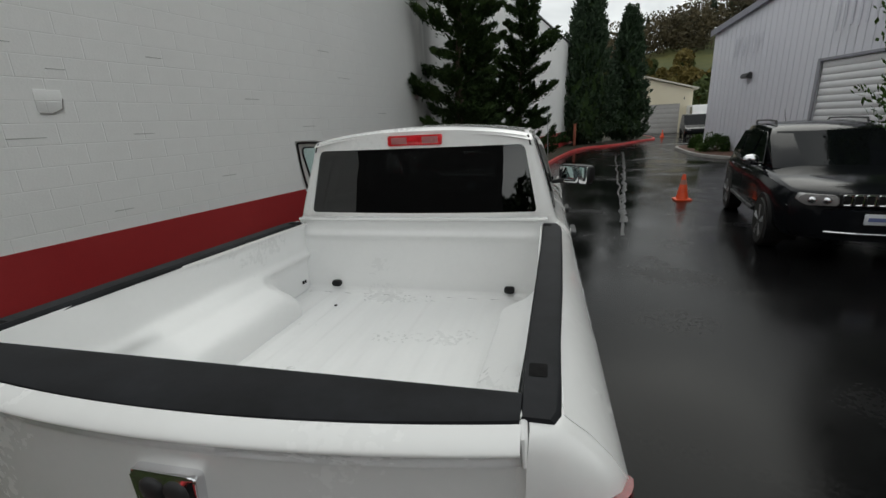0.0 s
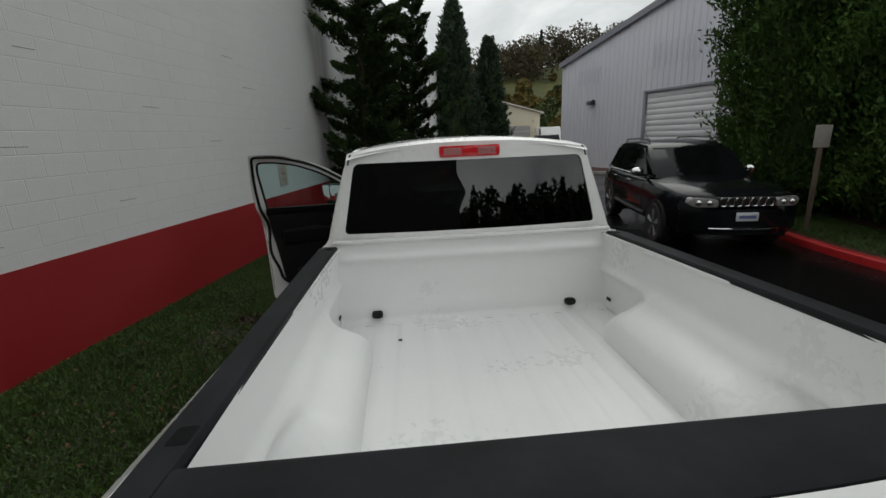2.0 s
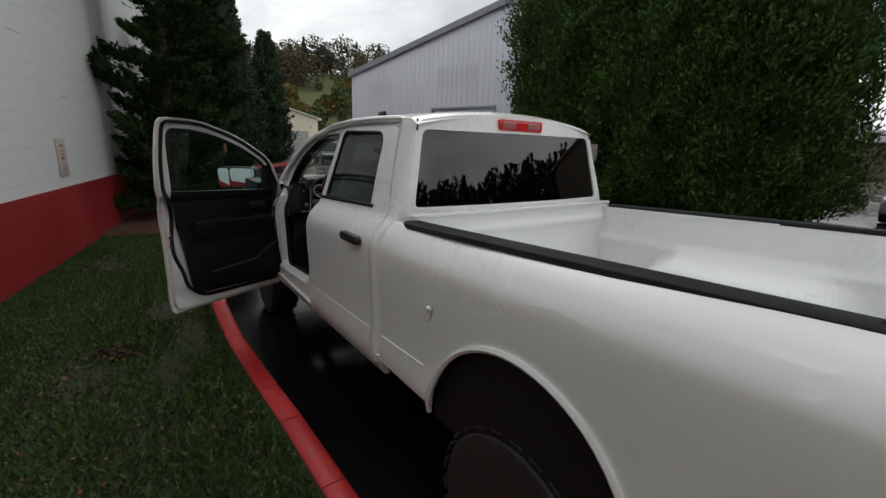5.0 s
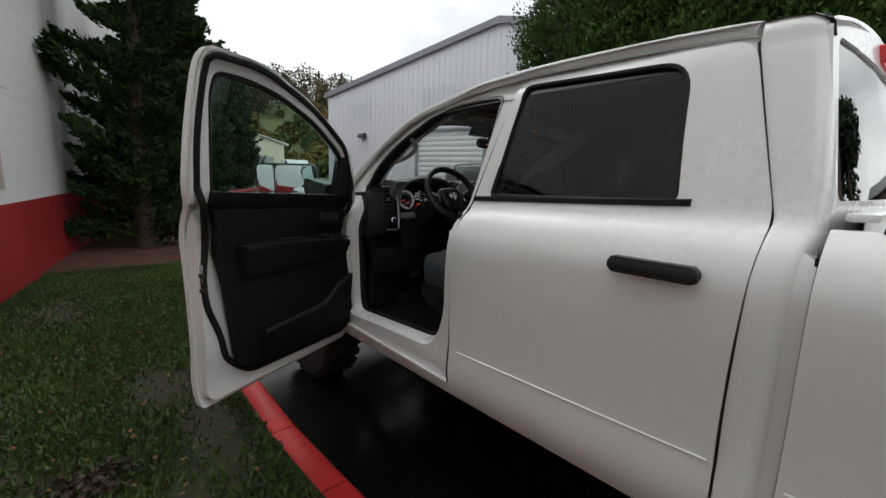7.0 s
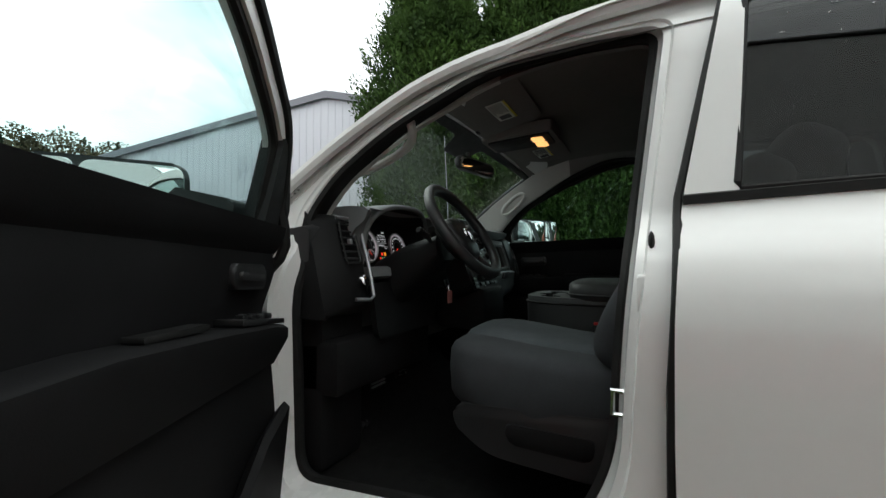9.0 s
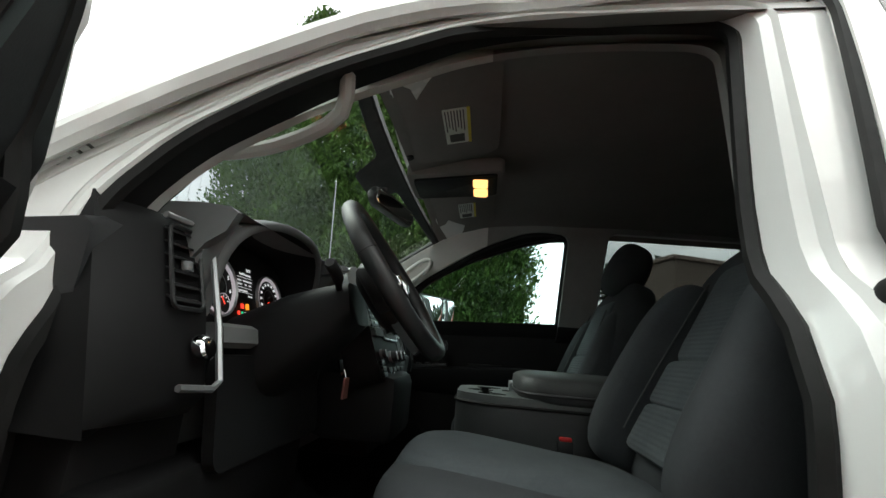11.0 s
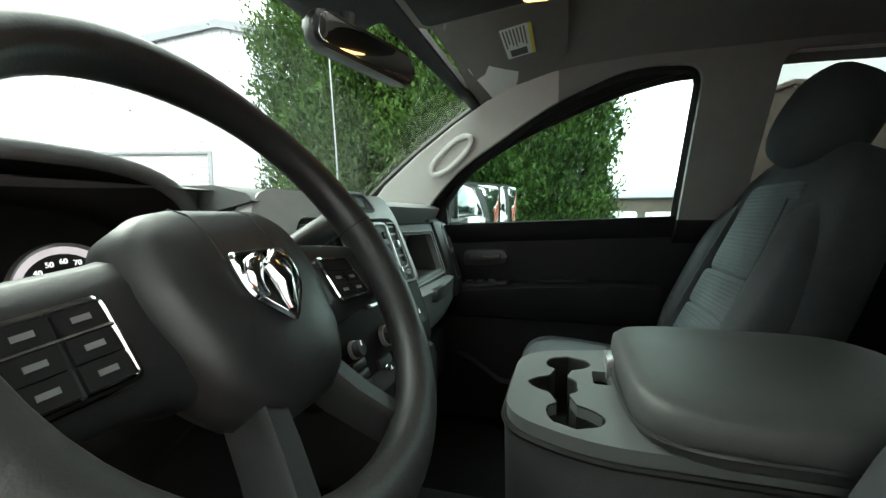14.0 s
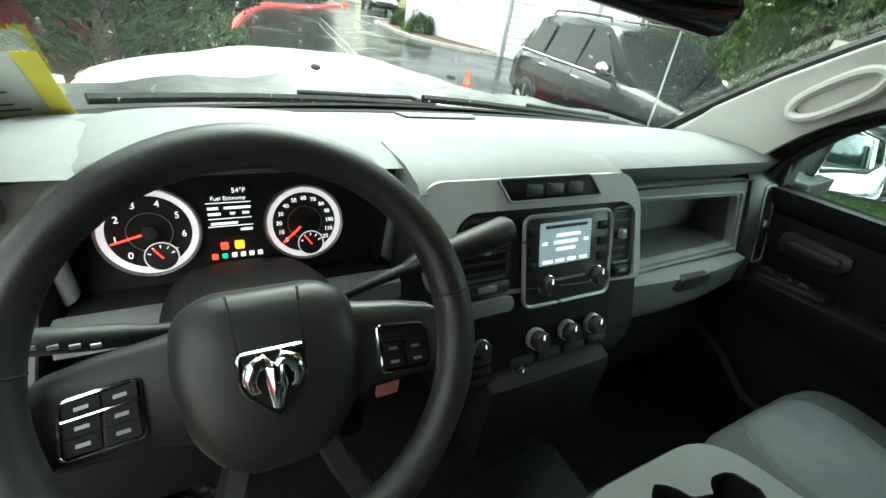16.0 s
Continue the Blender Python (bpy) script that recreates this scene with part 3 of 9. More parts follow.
# patched vent outline high on the wall
patch = thing("wall_patch", "rough patched square plastered over on the white wall", "wall patch", at=WM @ Vector((0, -0.2, 2.4)))
bm = bmesh.new()
box(bm, -0.002, 0.006, -0.11, 0.11, -0.10, 0.10, 0.004, m=WM @ Matrix.Translation((0, -0.20, 2.40)))
part("plaster", bm, BLOCKWALL, patch)
bm = bmesh.new()
tube(bm, [WM @ Vector((0.006, -0.30, 2.29)), WM @ Vector((0.010, -0.20, 2.285)), WM @ Vector((0.010, -0.11, 2.33)), WM @ Vector((0.007, -0.09, 2.42))], 0.006, 6)
part("edge_bead", bm, CONCRETE, patch)
SCUFF = mat("exposed_joint", (0.34, 0.34, 0.32), 0.9, col2=(0.48, 0.48, 0.46), scale=30)
for uu, zz, ln in ((-0.42, 2.89, 0.12), (-0.08, 2.69, 0.16), (-0.45, 2.07, 0.30), (0.6, 2.07, 0.22), (0.9, 2.89, 0.18), (2.2, 2.48, 0.25), (3.3, 2.08, 0.3), (1.6, 1.48, 0.22), (0.2, 1.28, 0.2), (4.4, 2.9, 0.35), (5.6, 2.28, 0.3), (3.9, 3.3, 0.28)):
    bm = bmesh.new()
    box(bm, -0.004, 0.0025, uu - ln / 2, uu + ln / 2, zz - 0.004, zz + 0.003, 0.001, m=WM)
    part("open_joint", bm, SCUFF, patch)


# ---- pale metal building with roller door ----
P0, PD = Vector((8.53, 24.5, 0)), Vector((0.238, -0.9713, 0))
PN = Vector((-PD.y, PD.x, 0)) * -1          # faces the lane
if PN.x > 0:
    PN = -PN
BM = Matrix(((PD.x, -PN.x, 0, P0.x), (PD.y, -PN.y, 0, P0.y), (0, 0, 1, 0), (0, 0, 0, 1)))   # u along the face, v into the building
hall = thing("metal_building", "pale lilac corrugated metal hall with gable and roller door", "building", at=P0)
EAVE, PEAK, HALF = 5.49, 7.5, 10.45


def roof_z(u):
    return PEAK - (PEAK - EAVE) * abs(u - HALF) / HALF


bm = bmesh.new()
d0, d1, dtop = 6.35, 9.95, 3.45
outer = [(0, -0.1), (d0, -0.1), (d0, dtop), (d1, dtop), (d1, -0.1), (2 * HALF, -0.1), (2 * HALF, EAVE), (HALF, PEAK), (0, EAVE)]
solid(bm, sheet(outer), lambda a, b, k: BM @ Vector((a, 0.06 * k + 0.02, b)))
part("wall", bm, METALWALL, hall)
# ribs of the siding, each a shallow fold
rib_base = None
for i in range(1, int(2 * HALF / 0.30)):
    u = i * 0.30
    z0 = dtop + 0.05 if d0 - 0.05 < u < d1 + 0.05 else 0.0
    if rib_base is None:
        bm = bmesh.new()
        loft(bm, [[(-0.03, 0.021, z), (-0.012, -0.002, z), (0.012, -0.002, z), (0.03, 0.021, z)] for z in (0.0, 1.0)])
        rib_base = finish("rib", bm, METALWALL)
        r0 = rib_base
        r0.parent = hall
    else:
        r0 = new("rib", rib_base.data)
        r0.parent = hall
    r0.matrix_parent_inverse = Matrix.Translation(P0).inverted()
    r0.matrix_basis = BM @ Matrix.Translation((u, 0, z0)) @ Matrix.Diagonal((1, 1, roof_z(u) - z0 - 0.02, 1))
bm = bmesh.new()
solid(bm, sheet([(0, -0.1), (18, -0.1), (18, EAVE), (0, EAVE)]), lambda a, b, k: BM @ Vector((0.06 * k, a + 0.08, b)))
part("side_wall", bm, METALWALL, hall)
for s in (0, 1):
    bm = bmesh.new()
    u0, u1 = (-0.12, HALF) if s == 0 else (HALF, 2 * HALF + 0.12)
    rings = []
    for v in (-0.12, 18.2):
        rings.append([BM @ Vector(p) for p in ((u0, v, roof_z(u0) + 0.02), (u1, v, roof_z(u1) + 0.02), (u1, v, roof_z(u1) + 0.16), (u0, v, roof_z(u0) + 0.16))])
    loft(bm, rings)
    part("roof_slope", bm, mat("pale_roof_sheet", (0.42, 0.42, 0.46), 0.5, col2=(0.5, 0.5, 0.54), scale=1) if s == 0 else bpy.data.materials["pale_roof_sheet"], hall)
    bm = bmesh.new()
    rings = [[BM @ Vector((u, v, roof_z(u) + z)) for v, z in ((-0.16, -0.10), (-0.125, -0.10), (-0.125, 0.17), (-0.16, 0.17))] for u in (u0, u1)]
    loft(bm, rings)
    part("gable_trim", bm, mat("dark_trim_edge", (0.20, 0.20, 0.23), 0.5) if s == 0 else bpy.data.materials["dark_trim_edge"], hall)
door = None
for i in range(15):
    bm = bmesh.new()
    z = 0.02 + i * 0.2285
    prof = [(0.10, z), (0.085, z + 0.02), (0.075, z + 0.11), (0.085, z + 0.205), (0.10, z + 0.222), (0.13, z + 0.222), (0.13, z)]
    loft(bm, [[BM @ Vector((u, v, zz)) for v, zz in prof] for u in (d0 + 0.03, d1 - 0.03)])
    if door is None:
        door = part("roller_door", bm, ROLLDOOR, hall, "white slatted roller door, shut")
    else:
        part("slat", bm, ROLLDOOR, door)
for a, b, c, d in ((d0 - 0.10, d0 + 0.03, 0, dtop + 0.10), (d1 - 0.03, d1 + 0.10, 0, dtop + 0.10), (d0 - 0.10, d1 + 0.10, dtop, dtop + 0.10)):
    bm = bmesh.new()
    box(bm, a, b, -0.03, 0.02, c, d, 0.008, m=BM)
    part("door_jamb", bm, mat("grey_door_jamb", (0.25, 0.25, 0.28), 0.5, rvar=0.1) if "grey_door_jamb" not in bpy.data.materials else bpy.data.materials["grey_door_jamb"], hall)
# wall lamp on the hall
lamp = thing("wall_lamp", "dark metal floodlight fixed to the hall's wall", "lamp", at=BM @ Vector((2.8, 0, 3.3)))
bm = bmesh.new()
prism(bm, rpoly([(-0.30, 3.28), (-0.02, 3.22), (-0.02, 3.46), (-0.22, 3.44)], 0.03), "x", 2.62, 3.0, 0.015, m=BM)
part("housing", bm, DARKMETAL, lamp)
bm = bmesh.new()
box(bm, 2.76, 2.86, -0.03, 0.03, 3.24, 3.50, 0.008, m=BM)
part("bracket", bm, DARKMETAL, lamp)
bm = bmesh.new()
box(bm, 2.66, 2.96, -0.29, -0.06, 3.225, 3.25, 0.004, m=BM @ Matrix.Translation((0, 0, 0)))
part("lens", bm, CLEARLENS, lamp)
# conduit from door head to roof
# faded panels where signs were taken down
for u0, u1, z0, z1 in ((1.55, 3.4, 4.2, 5.0), (6.6, 9.0, 4.35, 5.35)):
    n = thing("faded_sign_patch", "ghost outline where a sign was taken off the siding", "sign mark", at=BM @ Vector((u0, 0, z0)))
    for k in range(9):
        bm = bmesh.new()
        uu = u0 + (u1 - u0) * (k + 0.5) / 9
        box(bm, uu - 0.06, uu + 0.03, -0.0055, -0.0025, z0 + 0.05 * (k % 3), z1 - 0.04 * (k % 2), m=BM)
        part("ghost_bar", bm, mat("weathered_siding", (0.53, 0.53, 0.59), 0.55, col2=(0.57, 0.57, 0.63), scale=2) if "weathered_siding" not in bpy.data.materials else bpy.data.materials["weathered_siding"], n)


# ---- cream building at the lane's end ----
CB = Matrix.Translation((9.2, 47.5, 0)) @ Matrix.Rotation(radians(-8), 4, "Z")
cream = thing("cream_building", "small cream gabled outbuilding with grey garage door", "building", at=CB.translation)
bm = bmesh.new()
solid(bm, sheet([(-4.6, -0.1), (0.6, -0.1), (0.6, 2.75), (4.0, 2.75), (4.0, -0.1), (5.0, -0.1), (5.0, 4.0), (0.2, 5.4), (-4.6, 4.0)]), lambda a, b, k: CB @ Vector((a, 0.15 * k, b)))
part("wall", bm, CREAM, cream)
bm = bmesh.new()
box(bm, 4.85, 5.0, 0.15, 9, -0.1, 4.0, m=CB)
part("side_wall", bm, CREAM, cream)
for a, b in ((-5.0, 0.2), (0.2, 5.4)):
    bm = bmesh.new()
    za, zb = (3.95, 5.47) if a < 0 else (5.47, 3.95)
    loft(bm, [[CB @ Vector(p) for p in ((a, v, za), (b, v, zb), (b, v, zb + 0.14), (a, v, za + 0.14))] for v in (-0.35, 9.2)])
    part("roof", bm, mat("cream_roof", (0.55, 0.52, 0.45), 0.7, col2=(0.6, 0.57, 0.5), scale=2) if a < 0 else bpy.data.materials["cream_roof"], cream)
g = None
for i in range(6):
    bm = bmesh.new()
    box(bm, 0.62, 3.98, 0.05, 0.10, 0.0 + i * 0.458, 0.452 + i * 0.458, 0.012, m=CB)
    m_ = mat("grey_garage_door", (0.36, 0.35, 0.34), 0.6, col2=(0.42, 0.41, 0.4), scale=2) if g is None else bpy.data.materials["grey_garage_door"]
    if g is None:
        g = part("garage_door", bm, m_, cream, "grey sectional garage door")
    else:
        part("door_panel", bm, m_, g)
bm = bmesh.new()
box(bm, 4.25, 4.32, -0.10, 0.0, 3.1, 3.3, 0.01, m=CB)
part("lamp", bm, DARKMETAL, cream)


# ---- hill ----
def hill_z(x, y):
    d = max(0.0, (y - 62) / 110.0)
    s = min(1.0, d)
    side = 0.45 + 0.55 * max(0, min(1, (x + 10) / 70.0))
    return (27 * s * s * (3 - 2 * s)) * side + 2.5 * noise.noise(Vector((x * 0.02, y * 0.02, 1))) * s


bm = bmesh.new()
grid(bm, 70, 50, lambda u, v: (-170 + 420 * u, 56 + 190 * v, hill_z(-170 + 420 * u, 56 + 190 * v) - 0.05))
tagged(finish("hillside", bm, HILLGREEN), "steep hillside covered in autumn scrub and trees", "hill", kind="structure")


def clump_cloud(rng, cx, cy, cz, rx, rz, n, conic):
    p = rng.normal(size=(n, 3))
    p /= np.linalg.norm(p, axis=1)[:, None]
    p *= (0.55 + 0.45 * rng.random(n) ** 0.5)[:, None]
    if conic:
        h = rng.random(n)
        a = rng.random(n) * 2 * np.pi
        r = (1 - h) ** 0.9 * (0.75 + 0.45 * np.abs(np.sin(h * 23 + cx)))
        q = np.stack([np.cos(a) * r, np.sin(a) * r, h * 2 - 1], 1)
        p = q * (0.8 + 0.3 * rng.random(n))[:, None]
        p[:, 2] = h * 2 - 1
    return p * np.array([rx, rx, rz]) + np.array([cx, cy, cz])


def hill_trees(name, count, material, seed, box_, kindc, size, label):
    rng = np.random.default_rng(seed)
    pts = []
    for _ in range(count):
        x, y = rng.uniform(box_[0], box_[1]), rng.uniform(box_[2], box_[3])
        h = rng.uniform(*size)
        z = hill_z(x, y)
        r = h * (0.17 if kindc else 0.42)
        pts.append(clump_cloud(rng, x, y, z + h * 0.5, r, h * 0.5, int(240 if kindc else 330), kindc))
    c = np.concatenate(pts)
    ob = leaves(name, c, np.full(len(c), 0.62), material, seed=seed, long=1.3)
    tagged(ob, label, "trees", kind="stuff")


hill_trees("hill_conifers", 26, HILLDARK, 5, (-60, 120, 138, 178), True, (8, 13), "dark conifers along the crest of the hill")
hill_trees("hill_brown_trees", 170, HILLBRN, 6, (-60, 120, 134, 176), False, (7, 14), "brown and olive autumn trees on the hill")
hill_trees("hill_yellow_scrub", 330, HILLYEL, 7, (-50, 110, 60, 134), False, (2.2, 5.0), "yellow-green autumn scrub low on the hill")
hill_trees("hill_green_scrub", 150, mat("olive_scrub", (0.035, 0.06, 0.014), 0.85, col2=(0.08, 0.10, 0.025), scale=0.15, fine=2), 8, (-50, 110, 66, 134), False, (2, 5), "olive green scrub and bushes on the hill")

# tree line behind the camera, seen back in the truck's rear window
rng = np.random.default_rng(12)
pts = []
for i in range(110):
    a = radians(-62 + 134 * (i + rng.random()) / 110)
    d = rng.uniform(66, 80)
    h = d * math.tan(radians(rng.uniform(10, 15)))
    pts.append(clump_cloud(rng, d * math.sin(a), 3 - d * math.cos(a), h * 0.5, h * 0.26 if i % 3 else h * 0.15, h * 0.52, 800, i % 3 == 0))
c = np.concatenate(pts)
tagged(leaves("far_tree_line", c, np.full(len(c), 1.0), HILLDARK, seed=12, long=1.3), "dark line of trees behind the lot", "trees", kind="stuff")


# ---- evergreens ----
def spruce(name, base, height, radius, seed, label, n_br=120, sway=0.0, bare=0.06):
    """Ragged conifer: tapered trunk, upswept limbs, each with tufts of needles."""
    rng = np.random.default_rng(seed)
    t = thing(name, label, "conifer", at=base)
    B = np.array(base)
    bm = bmesh.new()
    top = B + np.array([sway, 0, height])
    pts = [tuple(B + (top - B) * s + np.array([0.06 * math.sin(5 * s + seed), 0.06 * math.cos(4 * s), 0]) * height * 0.06) for s in np.linspace(0, 1, 12)]
    tube(bm, pts, [0.02 * height * (1 - 0.93 * s) for s in np.linspace(0, 1, 12)], 9)
    trunk = part("trunk", bm, BARK, t)
    tufts, aims = [], []
    limb = bmesh.new()

    def plume(o, out, ln, lift, dens):
        path = [o + out * ln * q + np.array([0, 0, ln * (lift * q ** 1.5 - 0.06 * q)]) for q in np.linspace(0, 1, 7)]
        tube(limb, [tuple(x) for x in path], [0.020 * (1 - 0.85 * q) * (0.3 + ln / radius) for q in np.linspace(0, 1, 7)], 4)
        n = int(dens * ln)
        q = 0.12 + 0.88 * rng.random(n) ** 0.8
        k = np.clip((q * 6).astype(int), 0, 5)
        P = np.array(path)
        f = (q * 6 - k)[:, None]
        c = P[k] * (1 - f) + P[k + 1] * f
        wide = (0.05 + 0.075 * min(1.0, ln)) * (1.15 - q) ** 0.7 * (0.6 + 0.5 * np.abs(np.sin(q * 9 + ln * 7)))
        c = c + rng.normal(size=(n, 3)) * wide[:, None] * np.array([1, 1, 0.75])
        tufts.append(c)
        aims.append(out * 0.75 + np.array([0, 0, 0.55]) + rng.normal(size=(n, 3)) * 0.35)
        return path

    for i in range(n_br):
        s = bare + (1 - bare) * (i + rng.random()) / n_br
        a = i * 2.399 + rng.random()
        ln = radius * (1 - s) ** 0.62 * (0.45 + 0.75 * rng.random() ** 1.5) + 0.18
        o = B + (top - B) * s
        out = np.array([math.cos(a), math.sin(a), 0])
        path = plume(o, out, ln, 0.02 + 0.45 * s + 0.34 * rng.random(), 500)
        for j in range(4):
            w = 0.30 + 0.16 * j
            b = path[int(w * 6)]
            a2 = a + rng.choice([-1, 1]) * rng.uniform(0.4, 0.95)
            plume(b, np.array([math.cos(a2), math.sin(a2), 0]), ln * rng.uniform(0.28, 0.5), 0.35 + 0.6 * rng.random(), 560)
    m = int(2600 * height / 6)
    s = bare + (0.92 - bare) * rng.random(m)
    a = rng.random(m) * 6.283
    rr = radius * 0.30 * (1 - s) ** 0.6 * rng.random(m) ** 0.5
    tufts.append(B + (top - B) * s[:, None] + np.stack([np.cos(a) * rr, np.sin(a) * rr, 0 * a], 1))
    aims.append(np.stack([np.cos(a), np.sin(a), 0.6 + 0 * a], 1))
    part("limb", limb, BARK, t)["kind"] = "stuff"
    c, d = np.concatenate(tufts), np.concatenate(aims)
    ob = leaves("crown", c, np.full(len(c), 0.034), SPRUCE, spread=0.3, seed=seed, long=3.6, aim=d)
    ob.parent = t
    ob.matrix_parent_inverse = Matrix.Translation(base).inverted()
    return t


spruce("conifer", (-1.36, 10.35, 0.14), 7.3, 1.6, 3, "ragged dark green conifer with upswept limbs beside the wall", 58, 0.2, 0.03)
spruce("conifer", (-0.22, 14.8, 0.14), 6.1, 1.6, 9, "smaller ragged dark conifer growing by the kerb", 54, 0.3, 0.08)
spruce("conifer", (-0.95, 12.6, 0.14), 4.3, 1.35, 10, "low ragged dark conifer between two taller ones", 44, -0.2, 0.05)


def column_tree(name, base, height, radius, seed, material, label, n=26000, leaf=0.045, squash=1.0, tip=0.55):
    """Dense upright evergreen: stem, inner limbs and a ragged shell of sprays with gaps."""
    rng = np.random.default_rng(seed)
    t = thing(name, label, "evergreen", at=base)
    B = np.array(base)
    bm = bmesh.new()
    tube(bm, [tuple(B + np.array([0, 0, height * s * 0.9])) for s in np.linspace(0, 1, 6)], [0.12 * (1 - 0.85 * s) * (radius / 1.4) for s in np.linspace(0, 1, 6)], 8)
    part("trunk", bm, BARK, t)
    m = int(n / 20)
    h = rng.random(m) ** 0.92
    a = rng.random(m) * 2 * np.pi
    prof = np.minimum(1, (h / 0.10 + 0.45)) * np.clip((1 - h) / tip, 0, 1) ** 0.62
    lump = 1 + 0.13 * np.sin(a * 3 + h * 9 + seed) + 0.10 * np.sin(a * 7 - h * 21 + seed * 2) + 0.08 * rng.normal(size=m)
    depth = 1 - 0.38 * rng.random(m) ** 2.2
    r = radius * prof * lump * depth
    c0 = np.stack([np.cos(a) * r, np.sin(a) * r * squash, h * height], 1)
    out = np.stack([np.cos(a), np.sin(a), np.zeros(m)], 1)
    c = np.repeat(c0, 20, 0)
    o = np.repeat(out, 20, 0)
    q = rng.random(len(c))[:, None]
    c = c + (o * 0.55 + np.array([0, 0, 0.85])) * q * 0.42 + rng.normal(size=c.shape) * 0.075
    d = o * 0.6 + np.array([0, 0, 0.9])
    ob = leaves("crown", c + B, np.full(len(c), leaf), material, spread=0.5, seed=seed, long=2.6, aim=d)
    ob.parent = t
    ob.matrix_parent_inverse = Matrix.Translation(base).inverted()
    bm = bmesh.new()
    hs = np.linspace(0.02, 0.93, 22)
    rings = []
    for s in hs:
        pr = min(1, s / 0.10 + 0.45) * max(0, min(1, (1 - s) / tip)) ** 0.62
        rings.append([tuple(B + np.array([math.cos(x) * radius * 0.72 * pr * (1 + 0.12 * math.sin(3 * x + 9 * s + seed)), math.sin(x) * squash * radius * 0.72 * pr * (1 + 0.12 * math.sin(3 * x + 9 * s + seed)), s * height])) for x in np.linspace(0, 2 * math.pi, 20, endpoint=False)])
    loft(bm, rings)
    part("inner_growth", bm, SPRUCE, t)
    return t


column_tree("arborvitae", (8.35, 8.35, 0.12), 9.6, 1.68, 21, CEDAR, "tall dense green arborvitae beside the parked car", 110000)
column_tree("arborvitae", (8.9, 5.9, 0.12), 9.2, 1.8, 22, CEDAR, "tall dense green arborvitae in the planting bed", 110000)
column_tree("arborvitae", (8.6, 4.25, 0.12), 8.6, 1.25, 23, CEDAR, "broad green arborvitae at the end of the row", 110000)
column_tree("arborvitae", (11.6, 4.35, 0.12), 8.8, 1.35, 24, CEDAR, "dark green arborvitae behind the end of the row", 60000)
column_tree("cypress", (3.3, 32.2, 0.12), 10.6, 1.75, 31, CYPRESS, "tall narrow dark cypress at the bend", 22000, 0.10, tip=0.8)
column_tree("cypress", (6.3, 34.6, 0.12), 8.7, 1.4, 32, CYPRESS, "second narrow dark cypress by the cream building", 18000, 0.10, tip=0.8)


def shrub(base, r, h, seed, label, material=CEDAR, n=3500):
    rng = np.random.default_rng(seed)
    t = thing("shrub", label, "shrub", at=base)
    B = np.array(base)
    bm = bmesh.new()
    for i in range(7):
        a = i * 0.9
        tube(bm, [tuple(B), tuple(B + np.array([math.cos(a) * r * 0.3, math.sin(a) * r * 0.3, h * 0.4])), tuple(B + np.array([math.cos(a) * r * 0.7, math.sin(a) * r * 0.7, h * 0.75]))], [0.02, 0.012, 0.005], 5)
    part("stems", bm, BARK, t)
    p = rng.normal(size=(n, 3))
    p /= np.linalg.norm(p, axis=1)[:, None]
    p[:, 2] = np.abs(p[:, 2])
    k = (0.6 + 0.4 * rng.random(n)) * (1 + 0.25 * np.sin(p[:, 0] * 5 + seed) * np.cos(p[:, 1] * 6))
    c = p * k[:, None] * np.array([r, r, h]) + B
    ob = leaves("crown", c, np.full(n, 0.05), material, seed=seed, long=1.6)
    ob.parent = t
    ob.matrix_parent_inverse = Matrix.Translation(base).inverted()


shrub((8.5, 22.6, 0.12), 0.75, 0.8, 41, "low green shrub on the kerbed island")
shrub((8.6, 25.0, 0.12), 0.6, 0.7, 42, "small green shrub on the island")
shrub((7.3, 8.0, 0.12), 0.6, 0.75, 43, "clipped green shrub at the foot of the evergreens")

# lawn: grass blades, thinner where the mud shows
MUD = ((-1.84, 3.62, 0.10, 0.42), (-1.80, 4.95, 0.22, 0.30), (-1.66, 4.25, 0.16, 0.5))     # bare ovals: x, y and half sizes
rng = np.random.default_rng(50)
n = 190000
y = np.where(rng.random(n) < 0.2, -3.0 + 4.0 * rng.random(n), 1.0 + 13.5 * rng.random(n) ** 1.25)
kx = np.interp(y, [p[1] for p in KERB], [p[0] - 0.17 for p in KERB])
wx = -3.75 + 0.2018 * (y - 3.03) + 0.05
x = wx + (kx - wx) * rng.random(n)
keep = np.array([noise.noise(Vector((a * 1.1, b * 0.8, 0.3))) > -0.46 + 0.5 * (rng.random() - 0.5) for a, b in zip(x, y)]) & ~(((x + 1.5) / 1.3) ** 2 + ((y - 10.4) / 1.3) ** 2 < 1)
for mx, my, rx_, ry_ in MUD:
    keep &= ~((((x - mx) / rx_) ** 2 + ((y - my) / ry_) ** 2 + 0.45 * rng.normal(size=n)) < 0.55 + 0.6 * rng.random(n))
x, y = x[keep], y[keep]
c = np.stack([x, y, np.full(len(x), 0.155)], 1)
aim = np.stack([rng.normal(size=len(x)) * 0.5, rng.normal(size=len(x)) * 0.5, np.ones(len(x))], 1)
tagged(leaves("grass", c, np.full(len(c), 0.011), GRASS, spread=0.25, seed=51, long=4.6, aim=aim), "short damp grass blades on the verge", "grass", kind="stuff")
